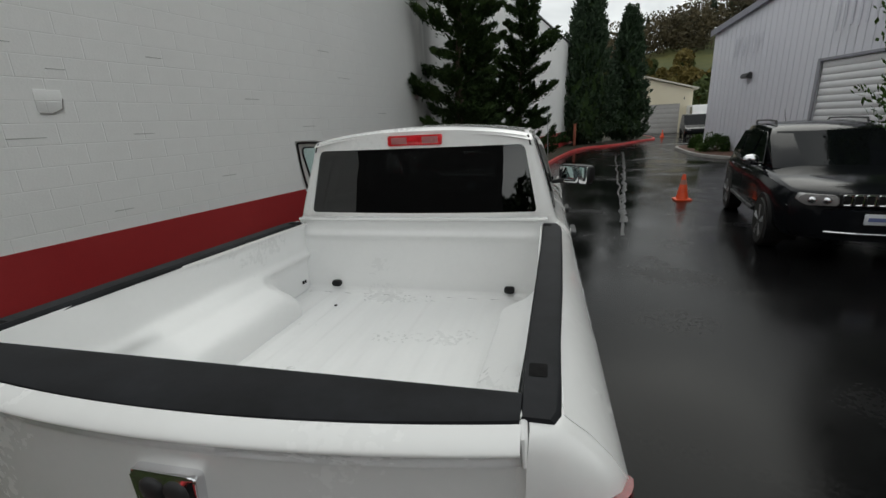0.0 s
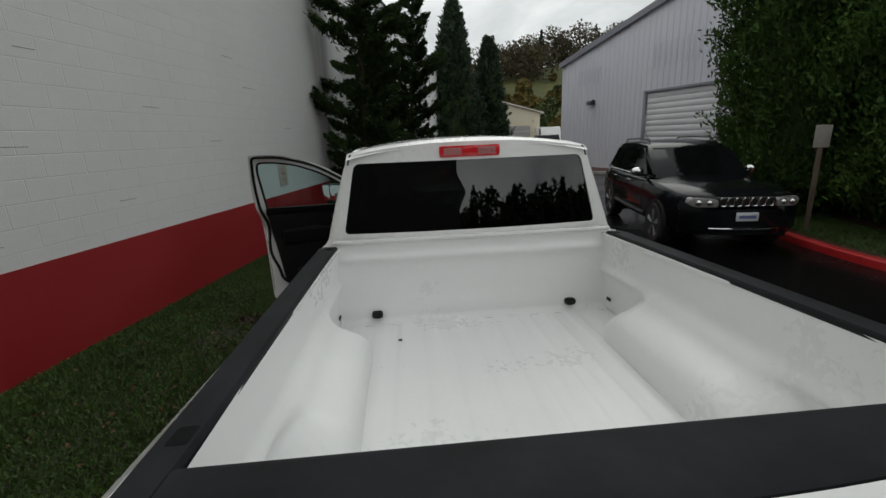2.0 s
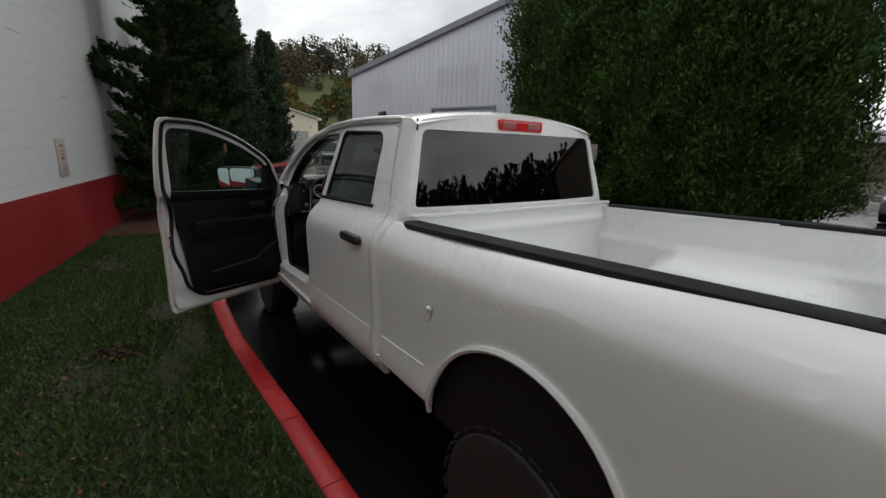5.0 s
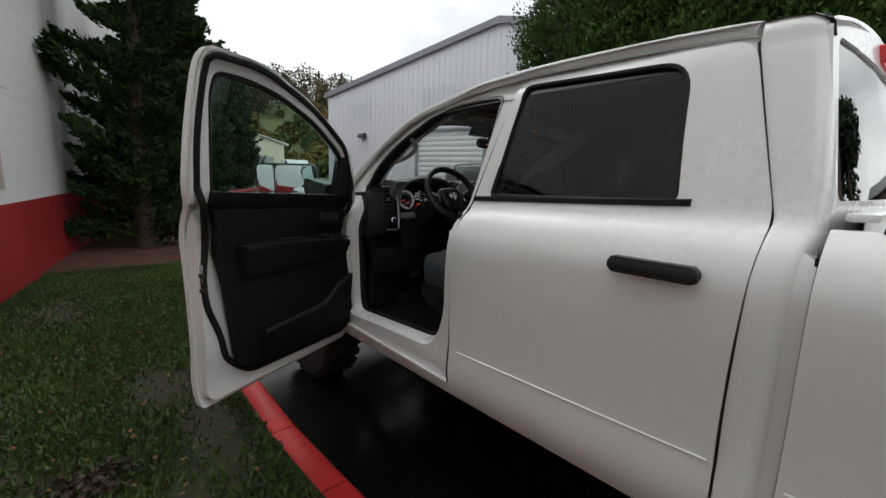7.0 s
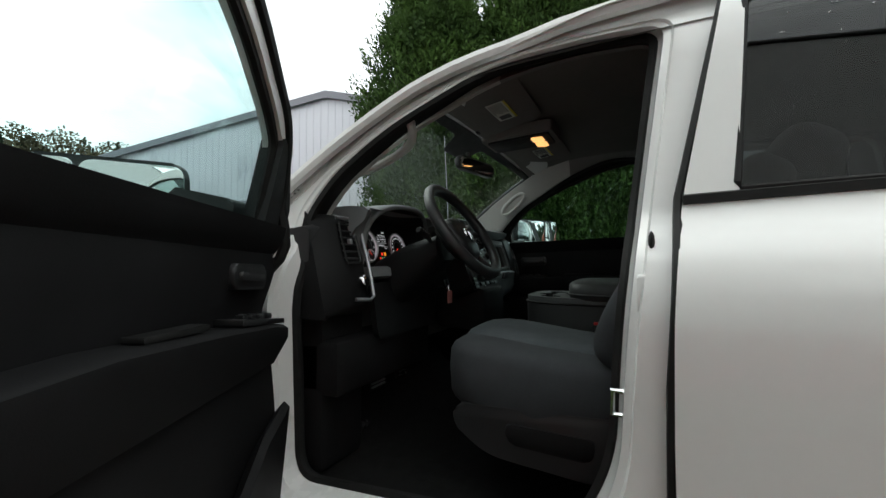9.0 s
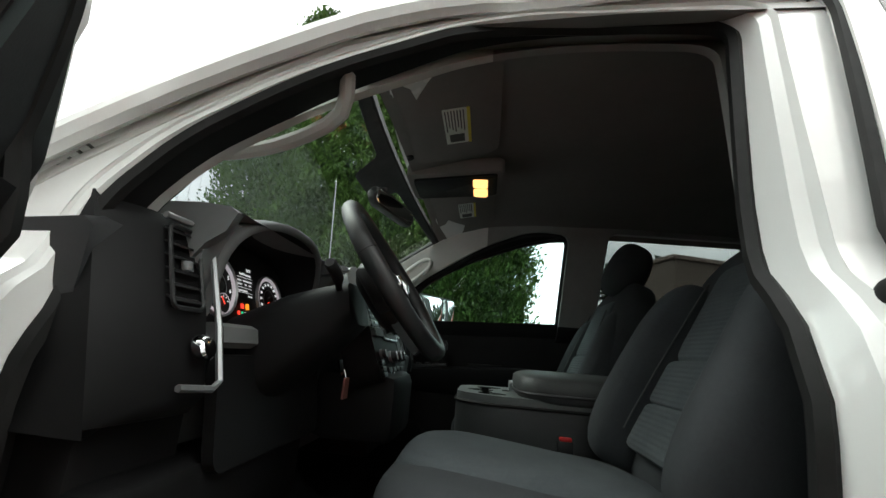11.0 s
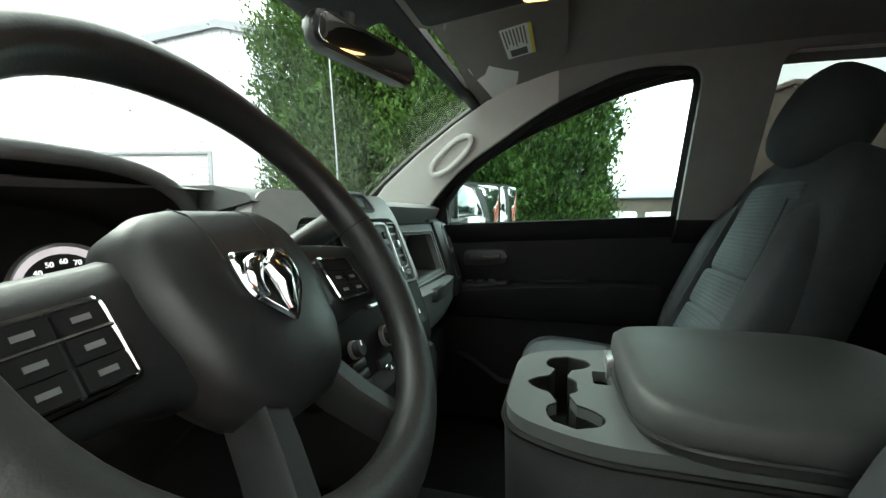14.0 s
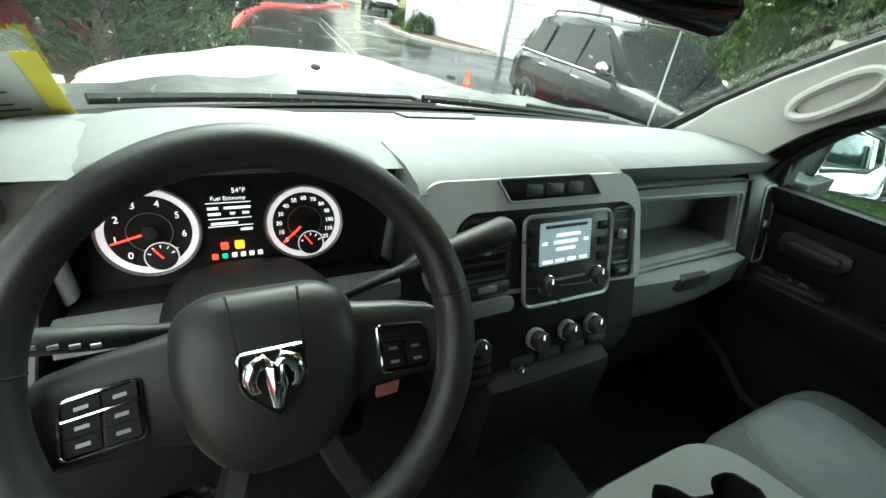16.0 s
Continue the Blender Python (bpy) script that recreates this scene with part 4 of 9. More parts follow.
# fallen leaves and a clod in the mud
FALL = mat("fallen_leaves", (0.10, 0.045, 0.02), 0.8, col2=(0.20, 0.09, 0.03), scale=3)
n = 900
yy = 2.0 + 9 * rng.random(n)
kx = np.interp(yy, [p[1] for p in KERB], [p[0] - 0.17 for p in KERB])
xx = (-3.75 + 0.2018 * (yy - 3.03)) + (kx - (-3.75 + 0.2018 * (yy - 3.03))) * rng.random(n)
tagged(leaves("fallen_leaves", np.stack([xx, yy, np.full(n, 0.165)], 1), np.full(n, 0.022), FALL, seed=52, long=1.4, spread=0.25, aim=np.stack([rng.normal(size=n), rng.normal(size=n), np.zeros(n)], 1)), "brown fallen leaves scattered on the wet verge", "leaves", kind="stuff")
c = rng.normal(size=(260, 3)) * np.array([0.075, 0.055, 0.014]) + np.array([-2.16, 4.12, 0.172])
tagged(leaves("wet_mulch", c, np.full(260, 0.024), mat("dark_wet_leaves", (0.02, 0.012, 0.008), 0.8, col2=(0.06, 0.03, 0.018), scale=20), seed=53, long=1.5, spread=0.4, aim=rng.normal(size=(260, 3)) * np.array([1, 1, 0.4])), "small heap of dark wet leaves on the grass", "leaf heap", kind="stuff")
# grass edge along the far planting bed
n = 45000
y = -4.0 + 13.0 * rng.random(n)
kx = np.interp(y, [p[1] for p in KERB_R], [p[0] + 0.17 for p in KERB_R])
x = kx + 1.3 * rng.random(n)
aim = np.stack([rng.normal(size=n) * 0.5, rng.normal(size=n) * 0.5, np.ones(n)], 1)
tagged(leaves("grass", np.stack([x, y, np.full(n, 0.165)], 1), np.full(n, 0.014), GRASS, spread=0.25, seed=54, long=4.6, aim=aim), "strip of short grass along the kerb under the evergreens", "grass", kind="stuff")


# ---- cone, posts ----
def traffic_cone(x, y, h, label):
    t = thing("traffic_cone", label, "traffic cone", at=(x, y, 0))
    bm = bmesh.new()
    prism(bm, rpoly([(x - 0.18, y - 0.18), (x + 0.18, y - 0.18), (x + 0.18, y + 0.18), (x - 0.18, y + 0.18)], 0.04), "z", 0.0, 0.035, 0.008)
    part("base", bm, ORANGE, t)
    bm = bmesh.new()
    lathe(bm, [(0.135, 0.035), (0.128, 0.05), (0.035, h - 0.01), (0.028, h), (0.02, h - 0.01), (0.12, 0.04)], 24, Matrix.Translation((x, y, 0)))
    part("body", bm, ORANGE, t)
    bm = bmesh.new()
    r = lambda z: 0.128 - (0.093) * (z - 0.05) / (h - 0.06) + 0.003
    lathe(bm, [(r(h * 0.62), h * 0.62), (r(h * 0.80), h * 0.80), (r(h * 0.80) - 0.006, h * 0.80), (r(h * 0.62) - 0.006, h * 0.62)], 24, Matrix.Translation((x, y, 0)))
    part("collar", bm, mat("dull_reflective_band", (0.55, 0.25, 0.2), 0.5, rvar=0.1) if "dull_reflective_band" not in bpy.data.materials else bpy.data.materials["dull_reflective_band"], t, "dull reflective collar")


traffic_cone(3.92, 10.6, 0.6, "orange traffic cone standing on the wet lane")
traffic_cone(10.2, 40.0, 0.6, "far orange traffic cone at the lane's end")

post = thing("sign_post", "wooden post with a small pale plate among the evergreens", "sign post", at=(6.50, 6.40, 0.12))
SPM = Matrix.Translation((6.50, 6.40, 0)) @ Matrix.Rotation(radians(-40), 4, "Z")
bm = bmesh.new()
box(bm, -0.035, 0.035, -0.045, 0.045, 0.05, 1.95, 0.006, m=SPM)
part("post", bm, WOODP, post)
bm = bmesh.new()
prism(bm, rpoly([(-0.105, 1.58), (0.105, 1.58), (0.105, 1.94), (-0.105, 1.94)], 0.012), "y", -0.062, -0.048, 0.002, m=SPM)
part("plate", bm, mat("pale_plate", (0.34, 0.32, 0.29), 0.6, col2=(0.27, 0.25, 0.22), scale=5, rvar=0.1), post, "pale weathered plate")
post = thing("kerb_post", "short rust-coloured marker post at the kerb's bend", "post", at=(2.55, 30.2, 0.12))
bm = bmesh.new()
box(bm, 2.47, 2.63, 30.12, 30.28, 0.1, 1.5, 0.02)
part("post", bm, mat("rust_post", (0.30, 0.08, 0.05), 0.7, col2=(0.38, 0.12, 0.07), scale=6), post)
bm = bmesh.new()
box(bm, 2.45, 2.65, 30.10, 30.30, 1.5, 1.56, 0.01)
part("cap", bm, bpy.data.materials["rust_post"], post)


# crack in the lane filled with tar
bm = bmesh.new()
rngT = random.Random(5)
runT = spline([(2.22, 8.2), (2.32, 8.7), (2.86, 12.1), (3.25, 14.5), (3.72, 17.7), (4.3, 21.5), (4.85, 25.5)], 0.25)
rings = []
for q in runT:
    w = rngT.uniform(0.03, 0.085)
    j = rngT.uniform(-0.03, 0.03)
    rings.append([(q[0] - w + j, q[1], 0.004), (q[0] - w * 0.5 + j, q[1], 0.010), (q[0] + w * 0.5 + j, q[1], 0.010), (q[0] + w + j, q[1], 0.004), (q[0] + j, q[1], 0.001)])
loft(bm, rings)
single("tar_seam", bm, mat("fresh_tar", (0.004, 0.004, 0.004), 0.35, rvar=0.1), "long tar-filled crack running down the wet lane", "road seam", kind="structure")

# ---- pickup truck ----
truck = thing("pickup_truck", "white crew cab pickup with its driver door open", "pickup truck", at=(0, 2.9, 0))
PROF_Z = [0.50, 0.58, 0.66, 0.72, 0.78, 0.84, 1.00, 1.15, 1.26, 1.31, 1.36, 1.40, 1.43, 1.46, 1.56, 1.66, 1.76, 1.86, 1.91, 1.95]
PROF_X = [0.86, 0.90, 0.938, 0.948, 0.945, 0.938, 0.940, 0.948, 0.950, 0.945, 0.925, 0.895, 0.860, 0.842, 0.815, 0.787, 0.757, 0.725, 0.700, 0.655]


def sx(z, y=0.0):
    """Half-width of the body at a height; the cab drops a little towards the nose."""
    return float(np.interp(z + 0.045 * max(0.0, y - 2.1), PROF_Z, PROF_X))


ZC = [0.62, 0.66, 0.69, 0.72, 0.75, 0.78, 0.81, 0.84, 0.92, 1.0, 1.08, 1.15, 1.2, 1.26, 1.285, 1.31, 1.335, 1.36, 1.38, 1.40, 1.415, 1.43, 1.445, 1.46, 1.52, 1.56, 1.62, 1.66, 1.72, 1.76, 1.82, 1.86, 1.885, 1.91]


def skin(s, t=0.02, out=0.0):
    return lambda y, z, k: Vector((s * (sx(z, y) + out - k * t), y, z))


def side_panel(name, outer, holes, s, mtl, parent, label="", t=0.02, out=0.0, move=None, cuts_a=()):
    bm = bmesh.new()
    solid(bm, sheet(outer, holes, cuts_a, ZC), skin(s, t, out))
    if move is not None:
        bmesh.ops.transform(bm, matrix=move, verts=bm.verts)
    return part(name, bm, mtl, parent, label, 30)


def circle(cx, cy, r, n=32):
    return [(cx + r * math.cos(2 * math.pi * i / n), cy + r * math.sin(2 * math.pi * i / n)) for i in range(n)]


# load bed sides, with the wheel arch cut out
def arc(cy, cz, r, a0, a1, n=16):
    return [(cy + r * math.cos(radians(a0 + (a1 - a0) * i / n)), cz + r * math.sin(radians(a0 + (a1 - a0) * i / n))) for i in range(n + 1)]


REAR_AXLE, FRONT_AXLE = 1.12, 4.86
for s in (-1, 1):
    out = [(2.070, 0.70), (2.070, 1.43), (0.21, 1.43), (0.21, 0.74), (0.60, 0.70)] + arc(REAR_AXLE, 0.612, 0.49, 173, 7) + [(1.64, 0.68)]
    side_panel("bed_side", out, [circle(1.665, 1.135, 0.080)] if s < 0 else [], s, PAINT, truck, cuts_a=(0.4, 0.7, 1.0, 1.3, 1.6, 1.8))
    # rolled lip round the arch
    bm = bmesh.new()
    tube(bm, [(s * (sx(z) + 0.004), y, z) for y, z in arc(REAR_AXLE, 0.612, 0.488, 176, 4, 28)], 0.014, 6)
    part("arch_lip", bm, PAINT, truck)
    bm = bmesh.new()
    prism(bm, arc(REAR_AXLE, 0.60, 0.50, 180, 0, 16), "x", s * 0.815, s * 0.90)
    for f in [f for f in bm.faces if abs(f.normal.x) > 0.9 and abs(f.calc_center_median().x) > 0.8]:
        bm.faces.remove(f)
    part("wheel_well", bm, RUBBER, truck, "dark inner wheel well")
# fuel flap with its pull
bm = bmesh.new()
solid(bm, sheet(circle(1.665, 1.135, 0.0785), (), (), ZC), skin(-1, 0.012, 0.001))
flap = part("fuel_flap", bm, PAINT, truck)
bm = bmesh.new()
blob(bm, (-0.955, 1.606, 1.128), (0.010, 0.016, 0.013), 2)
part("finger_pull", bm, PAINT, flap)

# rail caps, with a black plate near each end for the pocket's shade
for s in (-1, 1):
    bm = bmesh.new()
    prof = [(0.772, 1.418), (0.772, 1.432), (0.78, 1.440), (0.86, 1.440), (0.872, 1.433), (0.878, 1.415), (0.872, 1.412), (0.862, 1.425), (0.785, 1.425), (0.78, 1.418)]
    loft(bm, [[(s * (0.772 + (x - 0.772) * k + dx), y, z) for x, z in prof] for y, dx, k in ((0.178, -0.020, 0.58), (0.205, -0.022, 0.72), (0.28, -0.024, 0.77), (0.5, -0.022, 0.79), (1.0, -0.012, 0.86), (1.5, -0.003, 0.92), (1.92, 0.0, 0.98), (1.99, 0.0, 0.85))])
    cap = part("rail_cap", bm, CAPBLACK, truck, "black textured plastic rail cap")
    bm = bmesh.new()
    loft(bm, [[(s * 0.76, y, 1.412), (s * 0.76, y, 1.424), (s * 0.82, y, 1.426), (s * 0.836, y, 1.422), (s * 0.838, y, 1.412)] for y in (0.20, 0.8, 1.4, 2.05)])
    part("bed_rail_top", bm, PAINT, truck)
    for yy, xo in ((0.34, 0.780), (1.93, 0.80)):
        bm = bmesh.new()
        prism(bm, rpoly([(s * xo - 0.019, yy - 0.027), (s * xo + 0.019, yy - 0.027), (s * xo + 0.019, yy + 0.027), (s * xo - 0.019, yy + 0.027)], 0.006), "z", 1.436, 1.4408, 0.0003)
        part("pocket_hole", bm, CARPET, cap, "black plate for the shade of an open stake pocket")

# inner bed: floor with ribs, side walls with wheel houses, front panel
bm = bmesh.new()
loft(bm, [[(x, y, 0.957 + 0.006 * (0.5 + 0.5 * math.tanh(3 * math.sin((x + 0.035) * 2 * math.pi / 0.14)))) for x in np.linspace(-0.80, 0.80, 161)] for y in (0.20, 0.9, 1.5, 1.97)], closed=False)
loft(bm, [[(x, 1.97, 0.958) for x in np.linspace(-0.80, 0.80, 9)], [(x, 2.03, 0.970) for x in np.linspace(-0.80, 0.80, 9)]], closed=False)
part("bed_floor", bm, BED, truck, "ribbed white painted steel bed floor")
for s in (-1, 1):
    bm = bmesh.new()
    def inner(u, v, s=s):
        y = 0.22 + 1.81 * u
        z = 0.94 + 0.485 * v
        d = (y - REAR_AXLE) / 0.55
        top = 1.16
        wh = 0.0
        if abs(d) < 1:
            fall = (1 - d * d) ** 0.5
            zt = 0.94 + (top - 0.94) * min(1, fall * 1.25)
            k = (zt - z) / 0.05
            wh = 0.225 * (0.5 + 0.5 * math.tanh(k)) * min(1, fall * 1.7)
        x = 0.805 - 0.03 * v - 0.035 * max(0, (1.3 - y) / 1.1) - 0.025 * math.exp(-((v - 0.55) / 0.06) ** 2)
        return (s * (x - wh), y, z)
    grid(bm, 72, 46, inner)
    part("bed_wall", bm, BED, truck, "white inner bed wall with rounded wheel house", 60)
    bm = bmesh.new()
    for zz in (1.02, 1.30):
        box(bm, s * 0.79 - 0.004, s * 0.79 + 0.004, 1.93, 1.945, zz, zz + 0.02, 0.001)
        box(bm, s * 0.79 - 0.004, s * 0.79 + 0.004, 1.96, 1.968, zz, zz + 0.02, 0.001)
    part("fixing_slot", bm, RUBBER, truck)
bm = bmesh.new()
def front_panel(u, v):
    x = -0.80 + 1.60 * u
    z = 0.95 + 0.50 * v
    e = min(1, (0.80 - abs(x)) / 0.08)
    y = 2.025 - 0.022 * math.exp(-((v - 0.80) / 0.05) ** 2) * e + 0.012 * math.exp(-((v - 0.45) / 0.25) ** 4) * e - 0.03 * max(0, 0.06 - v) / 0.06
    return (x, y, z)
grid(bm, 40, 60, front_panel)
part("bed_front_panel", bm, BED, truck, "", 60)
bm = bmesh.new()
box(bm, -0.80, 0.80, 2.0, 2.06, 1.445, 1.465, 0.008)
part("bed_front_rail", bm, PAINT, truck)
for x in (-0.584, 0.579):
    bm = bmesh.new()
    prism(bm, rpoly([(x - 0.032, 0.99), (x + 0.032, 0.99), (x + 0.032, 1.03), (x - 0.032, 1.03)], 0.018, 5), "y", 1.998, 2.03, 0.004)
    part("drain_plug", bm, RUBBER, truck, "oval black rubber plug")
bm = bmesh.new()
lathe(bm, [(0.010, 0.968), (0.010, 0.972), (0.0, 0.972)], 10, Matrix.Translation((-0.448, 1.718, 0)))
part("floor_bolt", bm, RUBBER, truck)

# tailgate: bowed skin, step below the top, black cap
bm = bmesh.new()
def gate(u, v):
    x = -0.755 + 1.51 * u
    lip = 0.045 + 0.14 * x * x
    z = 0.74 + 0.69 * v ** 0.7
    zz = z - 1.398
    if zz > 0:
        y = lip + 0.045 * (zz / 0.032) ** 1.6
    else:
        y = lip + 0.028 * min(1, -zz / 0.045) ** 0.8
    return (x, y, z)
grid(bm, 40, 150, gate)
box(bm, -0.745, 0.745, 0.165, 0.235, 0.76, 1.42, 0.01)
tail = part("tailgate", bm, PAINT, truck, "", 50)
bm = bmesh.new()
rings = []
for x in np.linspace(-0.752, 0.752, 25):
    b = 0.044 - 0.15 * x * x
    rings.append([(x, 0.132 - b, 1.420), (x, 0.137 - b, 1.432), (x, 0.155 - b, 1.440), (x, 0.245, 1.440), (x, 0.260, 1.434), (x, 0.260, 1.40), (x, 0.25, 1.40), (x, 0.24, 1.42)])
loft(bm, rings)
part("tailgate_cap", bm, CAPBLACK, tail, "black textured plastic tailgate cap")
bm = bmesh.new()
prism(bm, rpoly([(0.01, 1.175), (0.15, 1.175), (0.16, 1.315), (0.005, 1.315)], 0.015), "y", 0.052, 0.10, 0.006)
hd = part("tailgate_badge", bm, CHROME, tail, "chrome badge plate with handle")
bm = bmesh.new()
blob(bm, (0.053, 0.052, 1.272), (0.03, 0.012, 0.03), 2)
blob(bm, (0.110, 0.052, 1.272), (0.03, 0.012, 0.03), 2)
prism(bm, rpoly([(0.06, 1.19), (0.10, 1.19), (0.115, 1.25), (0.045, 1.25)], 0.01), "y", 0.041, 0.06, 0.004)
part("badge_relief", bm, DARKMETAL, hd)
for s in (-1, 1):
    # rounded white corner between the side and the tailgate
    bm = bmesh.new()
    rings = []
    for z, k in ((0.74, 0.0), (1.0, 0.0), (1.25, 0.0), (1.30, 0.0), (1.35, 0.008), (1.39, 0.022), (1.415, 0.042), (1.43, 0.07)):
        xo = sx(z) - 0.001
        plan = [(0.764, 0.125), (0.82, 0.130), (0.87, 0.138), (0.91, 0.153), (0.935, 0.175), (0.95, 0.205), (0.95, 0.245)]
        rings.append([(s * (0.775 + (x - 0.775) * (xo - 0.775) / 0.175), y + 0.6 * k * max(0, (0.245 - y) / 0.12), z) for x, y in plan] + [(s * 0.80, 0.245, z), (s * 0.764, 0.20, z)])
    loft(bm, rings)
    part("bed_corner", bm, PAINT, truck, "", 50)
    bm = bmesh.new()
    box(bm, s * 0.775 - 0.03, s * 0.775 + 0.03, 0.150, 0.24, 0.76, 1.410, 0.005)
    part("corner_post", bm, PAINT, truck)
    bm = bmesh.new()
    tube(bm, [(s * 0.758, 0.235, 1.430), (s * 0.758, 0.185, 1.431), (s * 0.760, 0.152, 1.412), (s * 0.763, 0.135, 1.37)], [0.007, 0.008, 0.008, 0.004], 8)
    part("gate_edge", bm, PAINT, truck)
    bm = bmesh.new()
    def tl(u, v, s=s):
        a = u * math.pi / 2
        return (s * (0.80 + 0.135 * math.sin(a)), 0.13 + 0.10 * (1 - math.cos(a)), 0.82 + 0.49 * v)
    rings = [[tl(u, v) for u in np.linspace(0, 1, 9)] for v in np.linspace(0, 1, 9)]
    rings = [[Vector(p) + Vector((s * 0.018, -0.018, 0)) for p in r] + [Vector(p) - Vector((s * 0.03, -0.03, 0)) for p in reversed(r)] for r in rings]
    loft(bm, rings)
    lampb = part("tail_lamp", bm, DEEPRED, truck, "wrap-round red tail lamp")
    bm = bmesh.new()
    rings = [[Vector(tl(u, v)) + Vector((s * 0.021, -0.021, 0)) for u in np.linspace(0.1, 0.75, 7)] + [Vector(tl(u, v)) for u in np.linspace(0.75, 0.1, 7)] for v in (0.36, 0.62)]
    loft(bm, rings)
    part("reverse_lens", bm, CLEARLENS, lampb)
bm = bmesh.new()
rings = []
for x in np.linspace(-0.93, 0.93, 21):
    b = -0.08 * (1 - (abs(x) / 0.95) ** 2.5)
    rings.append([(x, 0.02 + b, 0.50), (x, -0.03 + b, 0.54), (x, -0.04 + b, 0.64), (x, -0.01 + b, 0.70), (x, 0.12, 0.70), (x, 0.12, 0.50)])
loft(bm, rings)
part("rear_bumper", bm, CHROME, truck, "chrome steel rear bumper")

# the load bed sits a little higher at the tail
for ob in [o for o in truck.children_recursive if o.type == "MESH"]:
    for v in ob.data.vertices:
        if v.co.z > 1.30 and abs(v.co.x) > 0.80 and not ob.name.startswith(("rail_cap", "pocket")):
            v.co.x -= math.copysign(0.032 * min(1.0, (v.co.z - 1.30) / 0.12) * min(1.0, max(0.0, (abs(v.co.x) - 0.80) / 0.06)) * min(1.0, max(0.0, (2.07 - v.co.y) / 0.5)), v.co.x)
        v.co.z += 0.045 * max(0.0, 2.05 - v.co.y)

# wheels
def wheel(y, s):
    bm = bmesh.new()
    m = Matrix.Translation((s * 0.78, y, 0.40)) @ Matrix.Rotation(radians(90) * s, 4, "Y")
    lathe(bm, [(0.23, -0.12), (0.30, -0.135), (0.37, -0.13), (0.395, -0.10), (0.40, -0.05), (0.40, 0.05), (0.395, 0.10), (0.37, 0.13), (0.30, 0.135), (0.23, 0.12)], 40, m)
    t = part("tyre", bm, TYRE, truck, "worn black all-terrain tyre")
    bm = bmesh.new()
    lathe(bm, [(0.232, -0.11), (0.235, 0.118), (0.215, 0.112), (0.20, 0.07), (0.19, 0.05), (0.10, 0.085), (0.06, 0.10), (0.05, 0.12), (0.0, 0.125)], 32, m)
    r = part("rim", bm, ALLOY, t)
    for i in range(8):
        bm = bmesh.new()
        blob(bm, (0.155 * math.cos(i * math.pi / 4), 0.155 * math.sin(i * math.pi / 4), 0.068), (0.03, 0.03, 0.008), 2, m=m)
        part("rim_hole", bm, RUBBER, t)
    for i in range(26):
        bm = bmesh.new()
        a = 2 * math.pi * i / 26
        box(bm, 0.394, 0.406, -0.03, 0.03, -0.125, 0.125, 0.004, m=m @ Matrix.Rotation(a, 4, "Z"))
        part("tread_block", bm, TYRE, t)


for yy in (REAR_AXLE, FRONT_AXLE):
    for s in (-1, 1):
        wheel(yy, s)
bm = bmesh.new()
tube(bm, [(-0.7, REAR_AXLE, 0.40), (0.7, REAR_AXLE, 0.40)], 0.05, 10)
tube(bm, [(-0.7, FRONT_AXLE, 0.40), (0.7, FRONT_AXLE, 0.40)], 0.045, 10)
box(bm, -0.45, -0.37, 0.3, 5.5, 0.48, 0.62, 0.01)
box(bm, 0.37, 0.45, 0.3, 5.5, 0.48, 0.62, 0.01)
part("chassis", bm, DARKMETAL, truck)

# ---- cab shell ----
ZD = 0.045
# door outlines (y, z) in the shut position
RD = rpoly([(2.19, 0.615, 0.03), (2.20, 0.98, 0.2), (2.175, 1.44, 0.05), (2.30, 1.895, 0.06), (3.095, 1.905, 0.02), (3.185, 1.43, 0.04), (3.205, 1.25, 0.1), (3.205, 0.96, 0.1), (3.19, 0.58, 0.03)], 0.03)
RW = rpoly([(2.40, 1.468, 0.02), (2.45, 1.862, 0.09), (3.062, 1.872, 0.03), (3.10, 1.440, 0.015)], 0.03, 6)
FD = rpoly([(3.16, 0.565, 0.02), (3.16, 1.15, 0.1), (3.145, 1.33, 0.06), (3.098, 1.44, 0.05), (3.085, 1.65, 0.1), (3.085, 1.905, 0.03), (3.33, 1.90, 0.12), (3.63, 1.80, 0.15), (3.94, 1.59, 0.15), (4.09, 1.43, 0.08), (4.135, 1.32, 0.05), (4.135, 0.565, 0.03)], 0.03, 6)
FW = rpoly([(3.20, 1.428, 0.015), (3.145, 1.77, 0.05), (3.155, 1.838, 0.05), (3.28, 1.838, 0.08), (3.46, 1.81, 0.1), (3.67, 1.718, 0.12), (3.85, 1.595, 0.08), (3.935, 1.50, 0.05), (3.945, 1.400, 0.01)], 0.02, 6)
FDO = rpoly([(3.16, 0.565, 0.02), (3.16, 1.15, 0.1), (3.145, 1.33, 0.06), (3.098, 1.44, 0.05), (3.085, 1.65, 0.1), (3.085, 1.905, 0.03), (3.33, 1.90, 0.12), (3.66, 1.812, 0.15), (3.97, 1.645, 0.12), (4.095, 1.46, 0.08), (4.135, 1.32, 0.05), (4.135, 0.565, 0.03)], 0.03, 6)   # driver door
FWO = rpoly([(3.20, 1.428, 0.015), (3.145, 1.77, 0.05), (3.155, 1.838, 0.05), (3.28, 1.838, 0.08), (3.46, 1.81, 0.1), (3.69, 1.73, 0.12), (3.86, 1.635, 0.06), (3.925, 1.585, 0.02), (3.945, 1.400, 0.01)], 0.02, 6)
